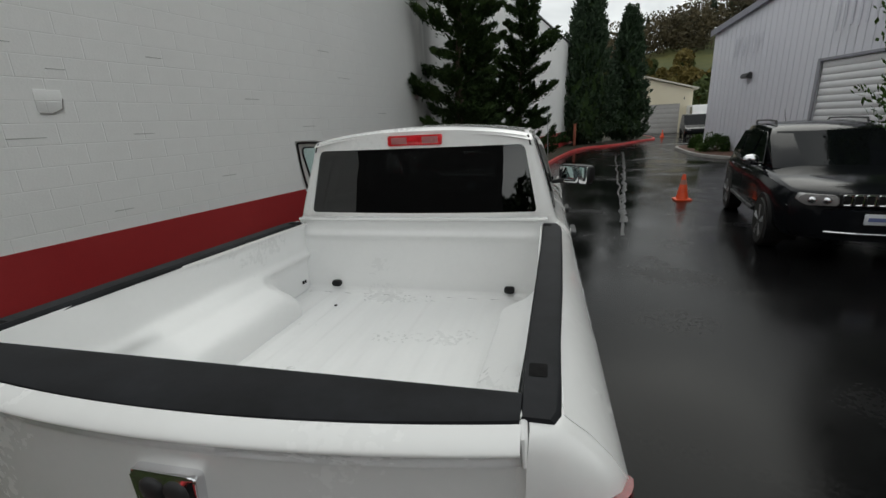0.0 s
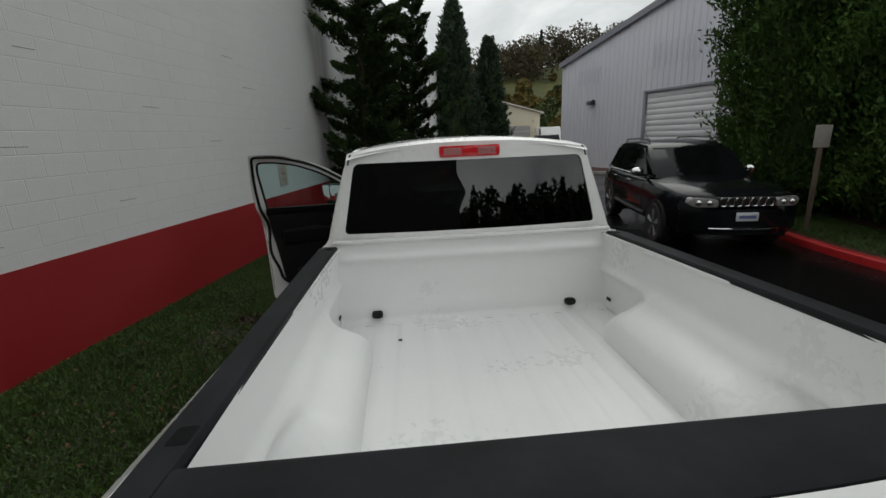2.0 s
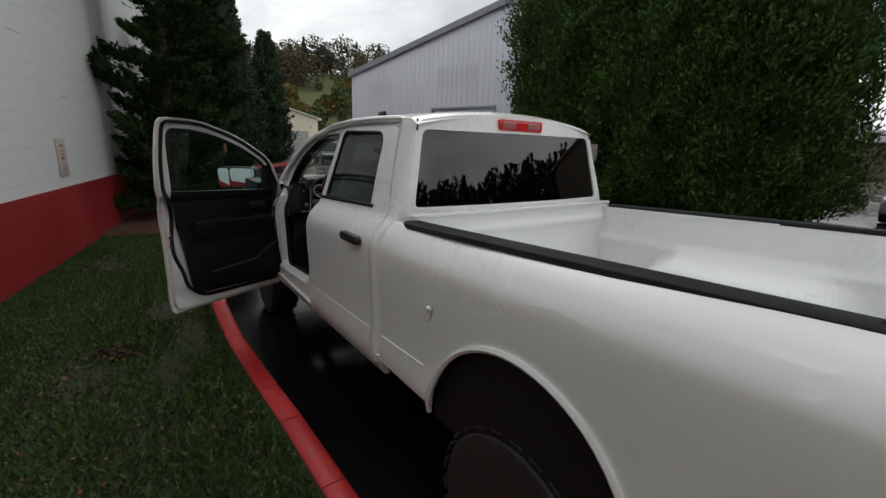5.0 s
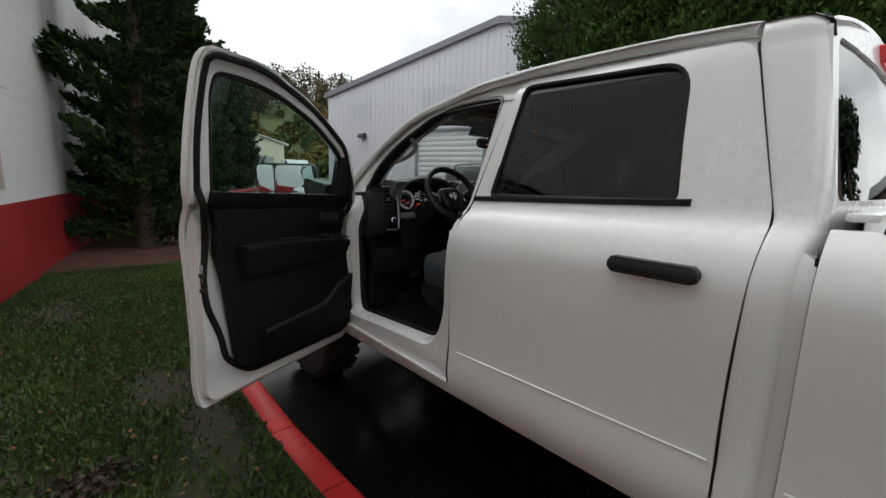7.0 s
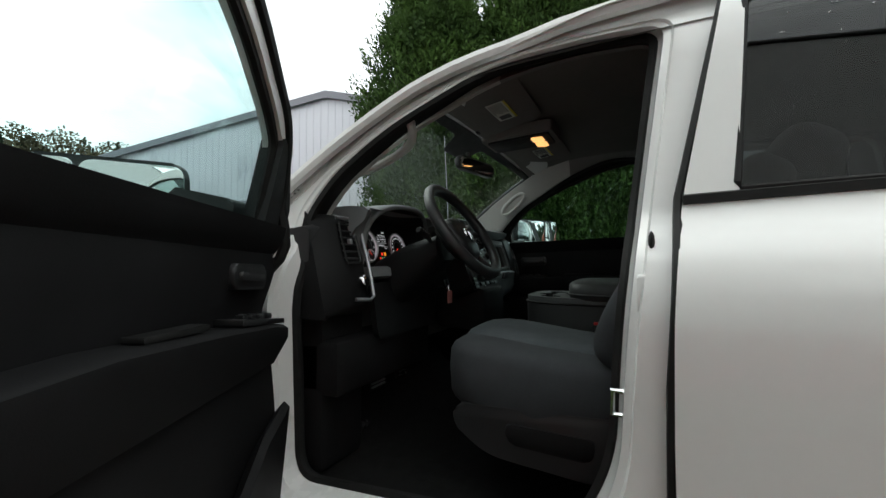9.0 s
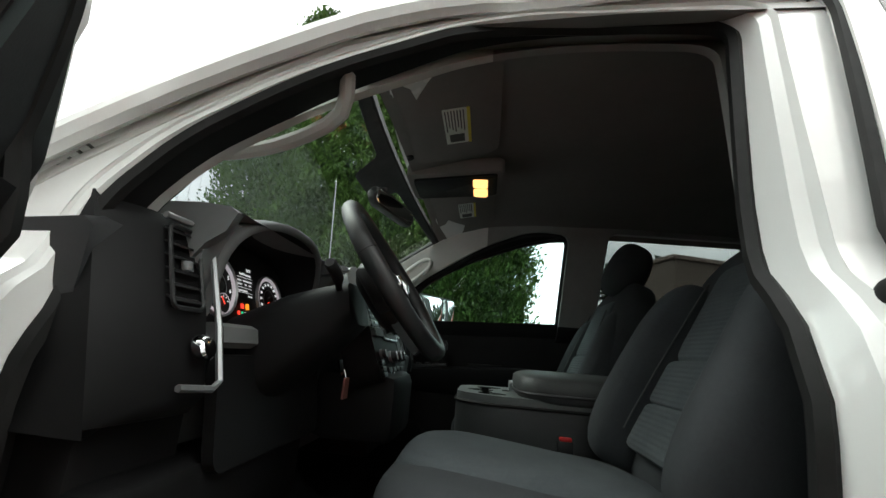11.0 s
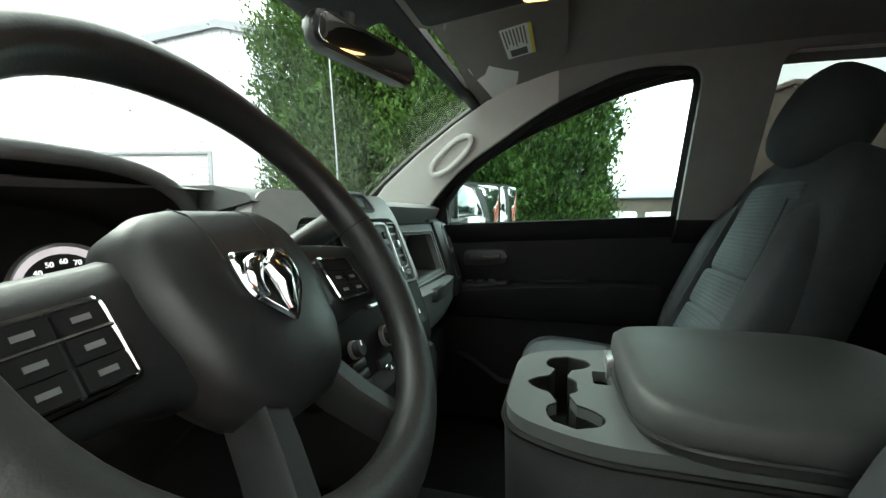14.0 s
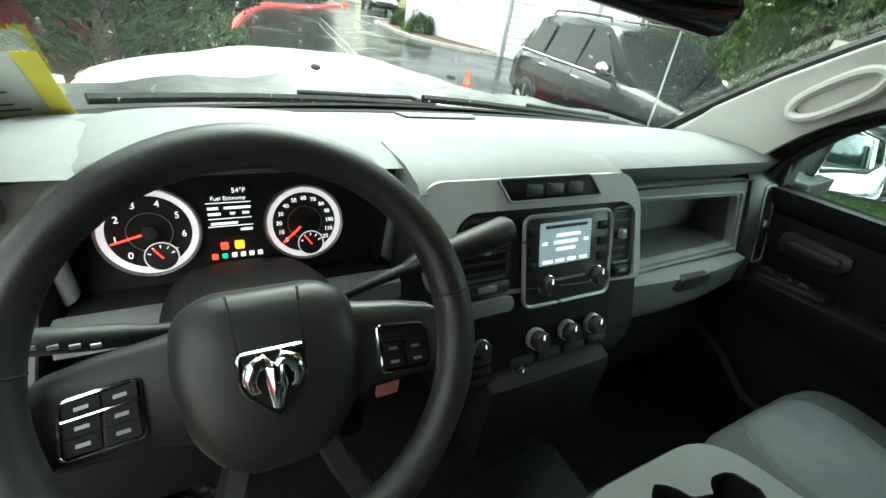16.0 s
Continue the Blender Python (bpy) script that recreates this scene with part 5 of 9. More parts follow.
OPEN = rpoly([(3.35, 0.735, 0.08), (3.275, 0.90, 0.1), (3.262, 1.15, 0.1), (3.236, 1.42, 0.1), (3.185, 1.858, 0.05), (3.40, 1.868, 0.12), (3.62, 1.835, 0.15), (3.94, 1.685, 0.12), (4.11, 1.555, 0.08), (4.185, 1.44, 0.06), (4.160, 1.25, 0.15), (4.15, 0.685, 0.08)], 0.03, 6)
INNER = rpoly([(3.385, 0.755, 0.08), (3.305, 0.92, 0.1), (3.295, 1.15, 0.1), (3.270, 1.42, 0.1), (3.222, 1.846, 0.05), (3.43, 1.856, 0.12), (3.62, 1.825, 0.15), (3.92, 1.678, 0.12), (4.085, 1.55, 0.08), (4.160, 1.43, 0.06), (4.137, 1.25, 0.15), (4.13, 0.705, 0.08)], 0.03, 6)
FARSIDE = rpoly([(3.385, 0.755, 0.08), (3.305, 0.92, 0.1), (3.295, 1.15, 0.1), (3.275, 1.42, 0.1), (3.25, 1.832, 0.05), (3.42, 1.842, 0.12), (3.62, 1.772, 0.15), (3.935, 1.585, 0.12), (4.075, 1.43, 0.08), (4.03, 1.25, 0.2), (4.02, 0.705, 0.08)], 0.03, 6)   # inner edge, passenger side
ROPEN = rpoly([(2.26, 0.74, 0.06), (2.26, 1.42, 0.1), (2.37, 1.84, 0.06), (3.075, 1.85, 0.04), (3.115, 1.42, 0.1), (3.10, 0.72, 0.08)], 0.05)
CABSIDE = [(2.075, 0.70), (2.075, 1.36), (2.14, 1.40), (2.15, 1.46), (2.235, 1.92), (3.0, 1.945), (3.40, 1.922), (3.58, 1.880), (3.72, 1.832), (3.83, 1.785), (3.94, 1.722), (4.07, 1.638), (4.20, 1.540), (4.285, 1.45), (4.285, 0.60), (3.2, 0.60)]
for s in (-1, 1):
    # inner frame with both door openings: pillars, roof rail and sill
    side_panel("cab_frame", CABSIDE, [OPEN, ROPEN], s, PAINT, truck, "white cab frame with pillars and sill", t=0.048, out=-0.028, cuts_a=(2.3, 2.6, 3.5, 3.8))
    # outer skin of the cab corner behind the rear door, and the roof rail above
    side_panel("sill_panel", [(2.085, 0.60), (2.085, 0.715), (2.20, 0.69), (3.17, 0.63), (4.27, 0.63), (4.27, 0.56), (3.2, 0.57)], [], s, PAINT, truck, t=0.03, out=-0.004)
    # roof rail and drip moulding
    bm = bmesh.new()
    rail = [(2.30, 1.922), (2.40, 1.937), (2.8, 1.94), (3.15, 1.930), (3.44, 1.906), (3.58, 1.872), (3.72, 1.826), (3.83, 1.780), (3.94, 1.718), (4.07, 1.634), (4.20, 1.536), (4.30, 1.45)]
    tube(bm, [(s * (sx(z, y) + 0.0), y, z) for y, z in [tuple(p) for p in spline(rail, 0.08)]], 0.020, 8)
    part("roof_rail", bm, PAINT, truck)
    # seam between cab and bed
    bm = bmesh.new()
    box(bm, s * 0.84 - 0.06, s * 0.84 + 0.06, 2.066, 2.080, 0.72, 1.37, 0.0)
    part("cab_gap", bm, RUBBER, truck)


def seal(outline, s, r, name, inset, move=None, mtl=RUBBER, parent=None):
    bm = bmesh.new()
    pts = [(s * (sx(z, y) - inset), y, z) for y, z in outline]
    keep = [Vector(pts[0])]
    for p in pts[1:]:
        if (Vector(p) - keep[-1]).length > 0.012:
            keep.append(Vector(p))
    tube(bm, keep, r, 6, loop=True)
    if move is not None:
        bmesh.ops.transform(bm, matrix=move, verts=bm.verts)
    return part(name, bm, mtl, parent or truck, "")


for s in (-1,):
    # jamb: stepped painted return from the frame in to the seal; towards the front a dark lining takes over
    def jamb_ring(f, inset):
        ring = []
        for o, q in zip(OPEN, INNER):
            a, c = o[0] + (q[0] - o[0]) * f, o[1] + (q[1] - o[1]) * f
            ring.append((s * (sx(c, a) - inset * (1.0 - 0.35 * min(1.0, max(0.0, (c - 1.5) / 0.3)))), a, c))
        return ring
    def front(a):
        return min(1.0, max(0.0, (a - 3.45) / 0.3))
    deep = [0.110 - 0.058 * front(q[0]) * min(1.0, max(0.0, (q[1] - 1.28) / 0.12)) for q in INNER]
    def mixed(f, k, extra=0.0):
        return [jamb_ring(f, 0.030 + (d - 0.030) * k + extra)[i] for i, d in enumerate(deep)]
    bm = bmesh.new()
    loft(bm, [mixed(0.0, 0.0), mixed(0.12, 0.18), mixed(0.55, 0.28), mixed(0.70, 0.70), mixed(1.0, 1.0)], caps=False)
    part("door_jamb", bm, PAINT, truck, "white painted door jamb", 40)
    bm = bmesh.new()
    loft(bm, [mixed(1.0, 1.0), jamb_ring(1.0, 0.135)], caps=False)
    part("jamb_lining", bm, TRIM, truck)
    bm = bmesh.new()
    ring = [Vector(q) for q in mixed(1.0, 1.0)]
    keep = [ring[0]]
    for q in ring[1:]:
        if (q - keep[-1]).length > 0.012:
            keep.append(q)
    tube(bm, keep, 0.013, 6, loop=True)
    part("door_seal", bm, RUBBER, truck, "black rubber door seal")
seal(FARSIDE, 1, 0.014, "door_seal", 0.056)


def scaled(outline, k, c=None):
    cy = sum(p[0] for p in outline) / len(outline)
    cz = sum(p[1] for p in outline) / len(outline)
    return [(cy + (y - cy) * k, cz + (z - cz) * k) for y, z in outline]


def door_handle(y0, y1, z, s, parent, move=None):
    x = s * (sx(z, y0) + 0.004)
    for nm, yy, w in (("handle", (y0, y1), 0.024),):
        bm = bmesh.new()
        prism(bm, rpoly([(yy[0], z - 0.022), (yy[1], z - 0.026), (yy[1], z + 0.018), (yy[0], z + 0.022)], 0.014), "x", x, x + s * 0.03, 0.010)
        if move is not None:
            bmesh.ops.transform(bm, matrix=move, verts=bm.verts)
        part(nm, bm, BLACKPL, parent, "black plastic pull handle")
    bm = bmesh.new()
    blob(bm, (x + s * 0.002, (y0 + y1) / 2, z - 0.01), (0.008, 0.05, 0.03), 2)
    if move is not None:
        bmesh.ops.transform(bm, matrix=move, verts=bm.verts)
    part("handle_cup", bm, PAINT, parent)


def pane(name, outline, s, mtl, parent, move=None, inset=0.012, grow=1.03):
    bm = bmesh.new()
    solid(bm, sheet(scaled(outline, grow), (), (), ZC), skin(s, 0.005, -inset))
    if move is not None:
        bmesh.ops.transform(bm, matrix=move, verts=bm.verts)
    ob = part(name, bm, mtl, parent, "", 60)
    return ob


for s in (-1, 1):
    rd = side_panel("rear_door", RD, [RW], s, PAINT, truck, "white rear passenger door, shut", t=0.03, cuts_a=(2.5, 2.9))
    pane("window_pane", RW, s, PRIVACY, rd)
    seal(RW, s, 0.008, "window_seal", 0.004, parent=rd)
    bm = bmesh.new()
    loft(bm, [[(s * (sx(z, y) + o), y, z + dz) for o, dz in ((-0.004, -0.012), (0.008, -0.010), (0.008, 0.006), (-0.004, 0.010))] for y, z in ((2.36, 1.468), (2.8, 1.446), (3.185, 1.428))])
    part("belt_moulding", bm, RUBBER, rd)
    door_handle(2.275, 2.505, 1.297, s, rd)
    bm = bmesh.new()
    loft(bm, [[(s * (sx(z, y) + o), y, z + dz) for o, dz in ((-0.01, -0.008), (0.005, 0.0), (-0.01, 0.008))] for y, z in ((2.21, 0.835), (2.7, 0.81), (3.15, 0.79))])
    part("body_crease", bm, PAINT, rd)
    bm = bmesh.new()
    loft(bm, [[(s * (sx(z) + o), y, z + dz) for o, dz in ((-0.01, -0.008), (0.005, 0.0), (-0.01, 0.008))] for y, z in ((2.055, 0.842), (1.85, 0.853), (1.66, 0.864))])
    part("body_crease", bm, PAINT, truck)


HINGE = Vector((-0.93, 4.14, 0))
SWING = Matrix.Translation((0.034, 0.137, -0.015)) @ Matrix.Translation(HINGE) @ Matrix.Rotation(radians(-65.5), 4, "Z") @ Matrix.Translation(-HINGE) @ Matrix.Translation((0, 0, 1.42)) @ Matrix.Diagonal((1, 1, 1.06, 1)) @ Matrix.Translation((0, 0, -1.42))


def tow_mirror(s, parent, move=None):
    """Upright trailer mirror: black shell, two glasses, foot on the door."""
    def put(nm, bm, mtl, par, lab=""):
        if nm in ("mirror_shell", "mirror_glass"):
            bmesh.ops.transform(bm, matrix=turn, verts=bm.verts)
        if move is not None:
            bmesh.ops.transform(bm, matrix=move, verts=bm.verts)
        return part(nm, bm, mtl, par, lab)
    zc = 1.475
    turn = (Matrix.Translation((s * 1.195, 3.985, 0)) @ Matrix.Rotation(radians(33), 4, "Z") if move is not None else Matrix.Translation((s * 1.075, 3.935, 0.006)) @ Matrix.Rotation(radians(-38), 4, "Z")) @ Matrix.Translation((-s * 1.115, -3.88, 0))
    bm = bmesh.new()
    prism(bm, rpoly([(s * 0.945, zc - 0.088), (s * 1.275, zc - 0.092), (s * 1.285, zc + 0.084), (s * 0.945, zc + 0.088)], 0.04, 5), "y", 3.83, 3.93, 0.018)
    blob(bm, (s * 1.115, 3.92, zc), (0.165, 0.08, 0.088), 3)
    shell = put("mirror_shell", bm, BLACKPL, parent, "black towing mirror shell")
    bm = bmesh.new()
    prism(bm, rpoly([(s * 0.958, zc - 0.078), (s * 1.170, zc - 0.080), (s * 1.170, zc + 0.076), (s * 0.958, zc + 0.078)], 0.03, 5), "y", 3.822, 3.834, 0.002)
    put("mirror_glass", bm, MIRROR, shell)
    bm = bmesh.new()
    prism(bm, rpoly([(s * 1.178, zc - 0.080), (s * 1.264, zc - 0.082), (s * 1.272, zc + 0.074), (s * 1.178, zc + 0.076)], 0.02, 5), "y", 3.822, 3.834, 0.002)
    put("mirror_glass", bm, MIRROR, shell)
    bm = bmesh.new()
    prism(bm, rpoly([(s * 0.84, 1.385), (s * 0.99, 1.40), (s * 0.99, 1.435), (s * 0.84, 1.42)] if move is None else [(s * 0.84, 1.38), (s * 0.99, 1.40), (s * 0.99, 1.49), (s * 0.84, 1.46)], 0.015), "y", *((3.955, 4.02) if move is None else (3.90, 4.02)), 0.012)
    put("mirror_arm", bm, BLACKPL, shell)
    bm = bmesh.new()
    solid(bm, sheet(rpoly([(y + 0.055, z) for y, z in ((3.935, 1.395), (4.03, 1.385), (4.035, 1.43), (3.96, 1.53), (3.925, 1.545), (3.938, 1.50))] if move is None else [(3.935, 1.395), (4.06, 1.385), (4.06, 1.45), (3.975, 1.578), (3.922, 1.60), (3.930, 1.50)], 0.008), (), (), (1.45, 1.5, 1.55)), skin(s, 0.055, 0.006))
    put("mirror_sail", bm, BLACKPL, parent, "black mirror sail panel")


def front_door(s, move, label):
    fw = FWO if move is not None else [(y + 0.06 * min(1.0, max(0.0, (y - 3.5) / 0.4)) + 0.035 * min(1.0, max(0.0, (3.4 - y) / 0.15)), z - 0.015 * min(1.0, max(0.0, (z - 1.6) / 0.15))) for y, z in FW]
    shape = FDO if move is not None else FD
    d = side_panel("front_door", shape, [fw], s, PAINT, truck, label, t=0.03, move=move, cuts_a=(3.4, 3.6, 3.8))
    inside = PAINT if move is not None else TRIM
    seal(fw, s, 0.011, "window_seal", 0.026, move, parent=d)
    pane("window_pane", fw, s, CLEAR, d, move, 0.018)
    # window frame on the inner side, then the deep lower shell
    side_panel("window_frame", [q for q in scaled(shape, 0.982) if q[1] > 1.45 and q[0] < 4.0] + [(4.015, 1.485), (4.015, 1.360), (3.115, 1.395)], [scaled(fw, 1.03)], s, inside, d, t=0.014, out=-0.029, move=move)
    low = rpoly([(3.168, 0.60, 0.05), (3.168, 1.15, 0.1), (3.158, 1.30, 0.04), (3.145, 1.372, 0.02), (4.0, 1.345, 0.02), (4.01, 1.20, 0.05), (4.06, 0.95, 0.05), (4.10, 0.60, 0.05)], 0.03, 6)
    bm = bmesh.new()
    solid(bm, sheet(low, (), (), ZC), lambda y, z, k: Vector((s * max(0.842 if k else 0.852, sx(z, y) - 0.031 - 0.055 * k), y, z)))
    if move is not None:
        bmesh.ops.transform(bm, matrix=move, verts=bm.verts)
    part("door_inner_shell", bm, inside, d, "white painted inner door frame" if move is not None else "", 30)
    # one thick rubber seal that follows the edge and bends in round the latch
    loop = rpoly([(3.185, 0.99, 0.05), (3.182, 1.10, 0.06), (3.205, 1.27, 0.06), (3.135, 1.43, 0.05), (3.108, 1.65, 0.1), (3.108, 1.885, 0.03), (3.33, 1.882, 0.12), *(((3.645, 1.795, 0.15), (3.95, 1.628, 0.12)) if move is not None else ((3.62, 1.783, 0.15), (3.925, 1.572, 0.15))), (4.02, 1.45, 0.05), (4.025, 1.25, 0.05), (4.085, 0.64, 0.06), (3.37, 0.655, 0.10), (3.255, 0.76, 0.08), (3.24, 0.86, 0.06)], 0.05, 6)
    bm = bmesh.new()
    pts = []
    for a, b in zip(loop, loop[1:] + loop[:1]):
        for q in range(max(1, int(math.hypot(b[0] - a[0], b[1] - a[1]) / 0.03))):
            f = q / max(1, int(math.hypot(b[0] - a[0], b[1] - a[1]) / 0.03))
            y, z = a[0] + (b[0] - a[0]) * f, a[1] + (b[1] - a[1]) * f
            w = min(1, max(0, (z - 1.34) / 0.12))
            pts.append(Vector((s * (sx(z, y) - 0.090 + 0.050 * w), y, z)))
    keep = [pts[0]]
    for q in pts[1:]:
        if (q - keep[-1]).length > 0.010:
            keep.append(q)
    tube(bm, keep, 0.0135, 7, loop=True)
    if move is not None:
        bmesh.ops.transform(bm, matrix=move, verts=bm.verts)
    part("door_seal", bm, RUBBER, d, "black rubber door seal")
    # dark trim panel with armrest, pull and pocket
    bm = bmesh.new()
    tr = rpoly([(3.29, 0.70, 0.08), (3.25, 1.0, 0.1), (3.185, 1.437, 0.02), (3.985, 1.402, 0.02), (4.0, 1.22, 0.05), (4.05, 0.95, 0.05), (4.095, 0.67, 0.05)], 0.04)
    solid(bm, sheet(tr, (), (), (0.8, 0.9, 1.0, 1.1, 1.2, 1.3)), lambda y, z, k: Vector((s * (0.835 - 0.035 * (1 - k) - 0.02 * math.exp(-((z - 1.33) / 0.07) ** 2) + 0.02 * math.exp(-((z - 1.19) / 0.06) ** 2)), y, z)))
    if move is not None:
        bmesh.ops.transform(bm, matrix=move, verts=bm.verts)
    t = part("door_trim", bm, TRIM, d, "dark moulded plastic door trim", 50)
    side_panel("belt_trim", [(3.185, 1.37), (3.185, 1.440), (3.925, 1.409), (4.0, 1.405), (4.0, 1.33)], [], s, TRIM, d, t=0.035, out=-0.043, move=move)
    def add(nm, bm, mtl, lab=""):
        if move is not None:
            bmesh.ops.transform(bm, matrix=move, verts=bm.verts)
        return part(nm, bm, mtl, d, lab)
    bm = bmesh.new()
    loft(bm, [[(s * (0.83 - w), y, z) for w, z in ((0, 1.07), (0.05, 1.09), (0.085, zt - 0.03), (0.085, zt - 0.008), (0.07, zt), (0, zt))] for y, zt in ((3.31, 1.222), (3.45, 1.225), (3.7, 1.210), (3.92, 1.192), (3.99, 1.18))])
    add("armrest", bm, TRIM)
    bm = bmesh.new()
    prism(bm, rpoly([(3.78, 1.206), (3.99, 1.184), (3.99, 1.194), (3.78, 1.219)], 0.003), "x", s * 0.755, s * 0.815, 0.002)
    add("switch_plate", bm, BLACKPL)
    for k in range(4):
        bm = bmesh.new()
        box(bm, s * 0.785 - 0.010, s * 0.785 + 0.010, 3.82 + k * 0.04, 3.845 + k * 0.04, 1.210 - 0.004 * k, 1.222 - 0.004 * k, 0.003)
        add("window_switch", bm, BLACKPL)
    bm = bmesh.new()
    prism(bm, rpoly([(3.52, 1.222), (3.68, 1.216), (3.68, 1.226), (3.52, 1.231)], 0.003), "x", s * 0.765, s * 0.80, 0.002)
    add("pull_cup", bm, RUBBER)
    bm = bmesh.new()
    prism(bm, rpoly([(3.78, 1.275), (3.93, 1.265), (3.93, 1.32), (3.78, 1.325)], 0.02), "x", s * 0.775, s * 0.80, 0.006)
    add("lever_bezel", bm, BLACKPL)
    bm = bmesh.new()
    prism(bm, rpoly([(3.80, 1.292), (3.91, 1.285), (3.91, 1.302), (3.80, 1.309)], 0.008), "x", s * 0.768, s * 0.78, 0.004)
    add("door_lever", bm, DARKMETAL)
    bm = bmesh.new()
    loft(bm, [[(s * (0.835 - w), y, z) for w, z in ((0, 0.72), (0.06, 0.73), (0.085, zt), (0.07, zt + 0.012), (0.05, zt - 0.01), (0.0, 0.82))] for y, zt in ((3.40, 0.84), (3.6, 0.855), (3.8, 0.87), (3.90, 0.94), (4.02, 0.98))])
    add("map_pocket", bm, TRIM)
    for yy, zz in ((3.232, 1.06), (3.232, 1.12)):
        bm = bmesh.new()
        box(bm, s * 0.845 - 0.018, s * 0.845 + 0.018, 3.166, 3.178, zz - 0.008, zz + 0.008, 0.002)
        add("latch_slot", bm, DARKMETAL)
    bm = bmesh.new()
    box(bm, s * 0.87 - 0.02, s * 0.87 + 0.02, 3.172, 3.184, 1.02, 1.16, 0.003)
    add("latch_plate", bm, SILVERPL)
    bm = bmesh.new()
    tube(bm, [(s * 0.815, 3.27, 1.41), (s * 0.815, 3.27, 1.455)], 0.006, 8)
    add("lock_pin", bm, RUBBER)
    bm = bmesh.new()
    loft(bm, [[(s * (sx(z, y) + o), y, z + dz) for o, dz in ((-0.004, -0.012), (0.006, -0.010), (0.006, 0.006), (-0.004, 0.010))] for y, z in ((3.19, 1.425), (3.6, 1.405), (3.97, 1.388))])
    add("belt_moulding", bm, RUBBER)
    door_handle(3.24, 3.46, 1.258, s, d, move)
    tow_mirror(s, d, move)
    return d


front_door(-1, SWING, "white driver door standing open, dark inner trim")
front_door(1, None, "white passenger door, shut")
for zz in (0.86, 1.22):
    bm = bmesh.new()
    box(bm, -0.925, -0.86, 4.20, 4.30, zz, zz + 0.08, 0.006)
    part("door_hinge", bm, PAINT, truck)
bm = bmesh.new()
box(bm, -0.885, -0.830, 3.268, 3.279, 1.005, 1.085, 0.004)
tube(bm, [(-0.868, 3.276, 1.022), (-0.868, 3.306, 1.022), (-0.868, 3.306, 1.066), (-0.868, 3.276, 1.066)], 0.006, 6)
part("door_striker", bm, CHROME, truck)
bm = bmesh.new()
prism(bm, rpoly([(-0.905, 1.215), (-0.865, 1.220), (-0.865, 1.285), (-0.905, 1.290)], 0.008), "y", 3.240, 3.262, 0.005)
part("latch_bracket", bm, PAINT, truck)
bm = bmesh.new()
blob(bm, (-0.866, 3.238, 1.350), (0.017, 0.006, 0.019), 2)
part("rubber_plug", bm, RUBBER, truck)
for s in (-1, 1):
    bm = bmesh.new()
    tube(bm, [(s * (sx(z, 3.1) - 0.014), 3.208 - 0.05 * max(0, z - 1.10) - 0.16 * max(0, z - 1.43), z) for z in np.linspace(0.60, 1.90, 40)], 0.0095, 6)
    part("door_gap_seal", bm, RUBBER, truck)

# roof: crowned sheet
bm = bmesh.new()
def roof_f(u, v):
    hw = 0.70 - 0.02 * v
    x = hw * (2 * u - 1)
    y = 2.135 + (1.66 + 0.10 * (1 - (x / hw) ** 2)) * v
    ed = np.interp(y, [2.1, 2.2, 2.6, 3.0, 3.35, 3.6, 3.8, 3.9], [1.925, 1.945, 1.955, 1.95, 1.928, 1.868, 1.785, 1.80])
    return (x, y, float(ed) + 0.055 * (1 - (x / hw) ** 2) - (0.02 if v == 0 else 0) - 0.012 * (abs(x / hw) ** 6))
grid(bm, 30, 28, roof_f)
part("roof_skin", bm, PAINT, truck, "white crowned cab roof", 60)
# rear cab panel: lower plate and window surround
def back_f(t, out=0.0):
    return lambda x, z, k: Vector((x, 2.085 + 0.185 * max(0.0, z - 1.49) - 0.045 * (1 - (x / 0.75) ** 2) - out + k * t, z))
BACKO = rpoly([(-0.845, 1.20), (-0.845, 1.37), (-0.80, 1.40), (-0.785, 1.46), (-0.70, 1.895)] + [(x, 1.980 - 0.062 * abs(x / 0.70) ** 2.6) for x in np.linspace(-0.66, 0.66, 17)] + [(0.70, 1.895), (0.785, 1.46), (0.80, 1.40), (0.845, 1.37), (0.845, 1.20)], 0.01)
BWIN = rpoly([(-0.738, 1.488, 0.03), (-0.66, 1.880, 0.04), (0.66, 1.880, 0.04), (0.738, 1.488, 0.03)], 0.03, 5)
bm = bmesh.new()
solid(bm, sheet(BACKO, [BWIN], (-0.5, -0.25, 0, 0.25, 0.5), (1.49, 1.7)), back_f(0.03))
cabback = part("cab_back", bm, PAINT, truck, "", 40)
bm = bmesh.new()
solid(bm, sheet(scaled(BWIN, 1.012), (), (-0.5, -0.25, 0, 0.25, 0.5), (1.6, 1.7, 1.8)), back_f(0.006, -0.008))
part("rear_window", bm, REARGLASS, cabback, "dark tinted rear window", 60)
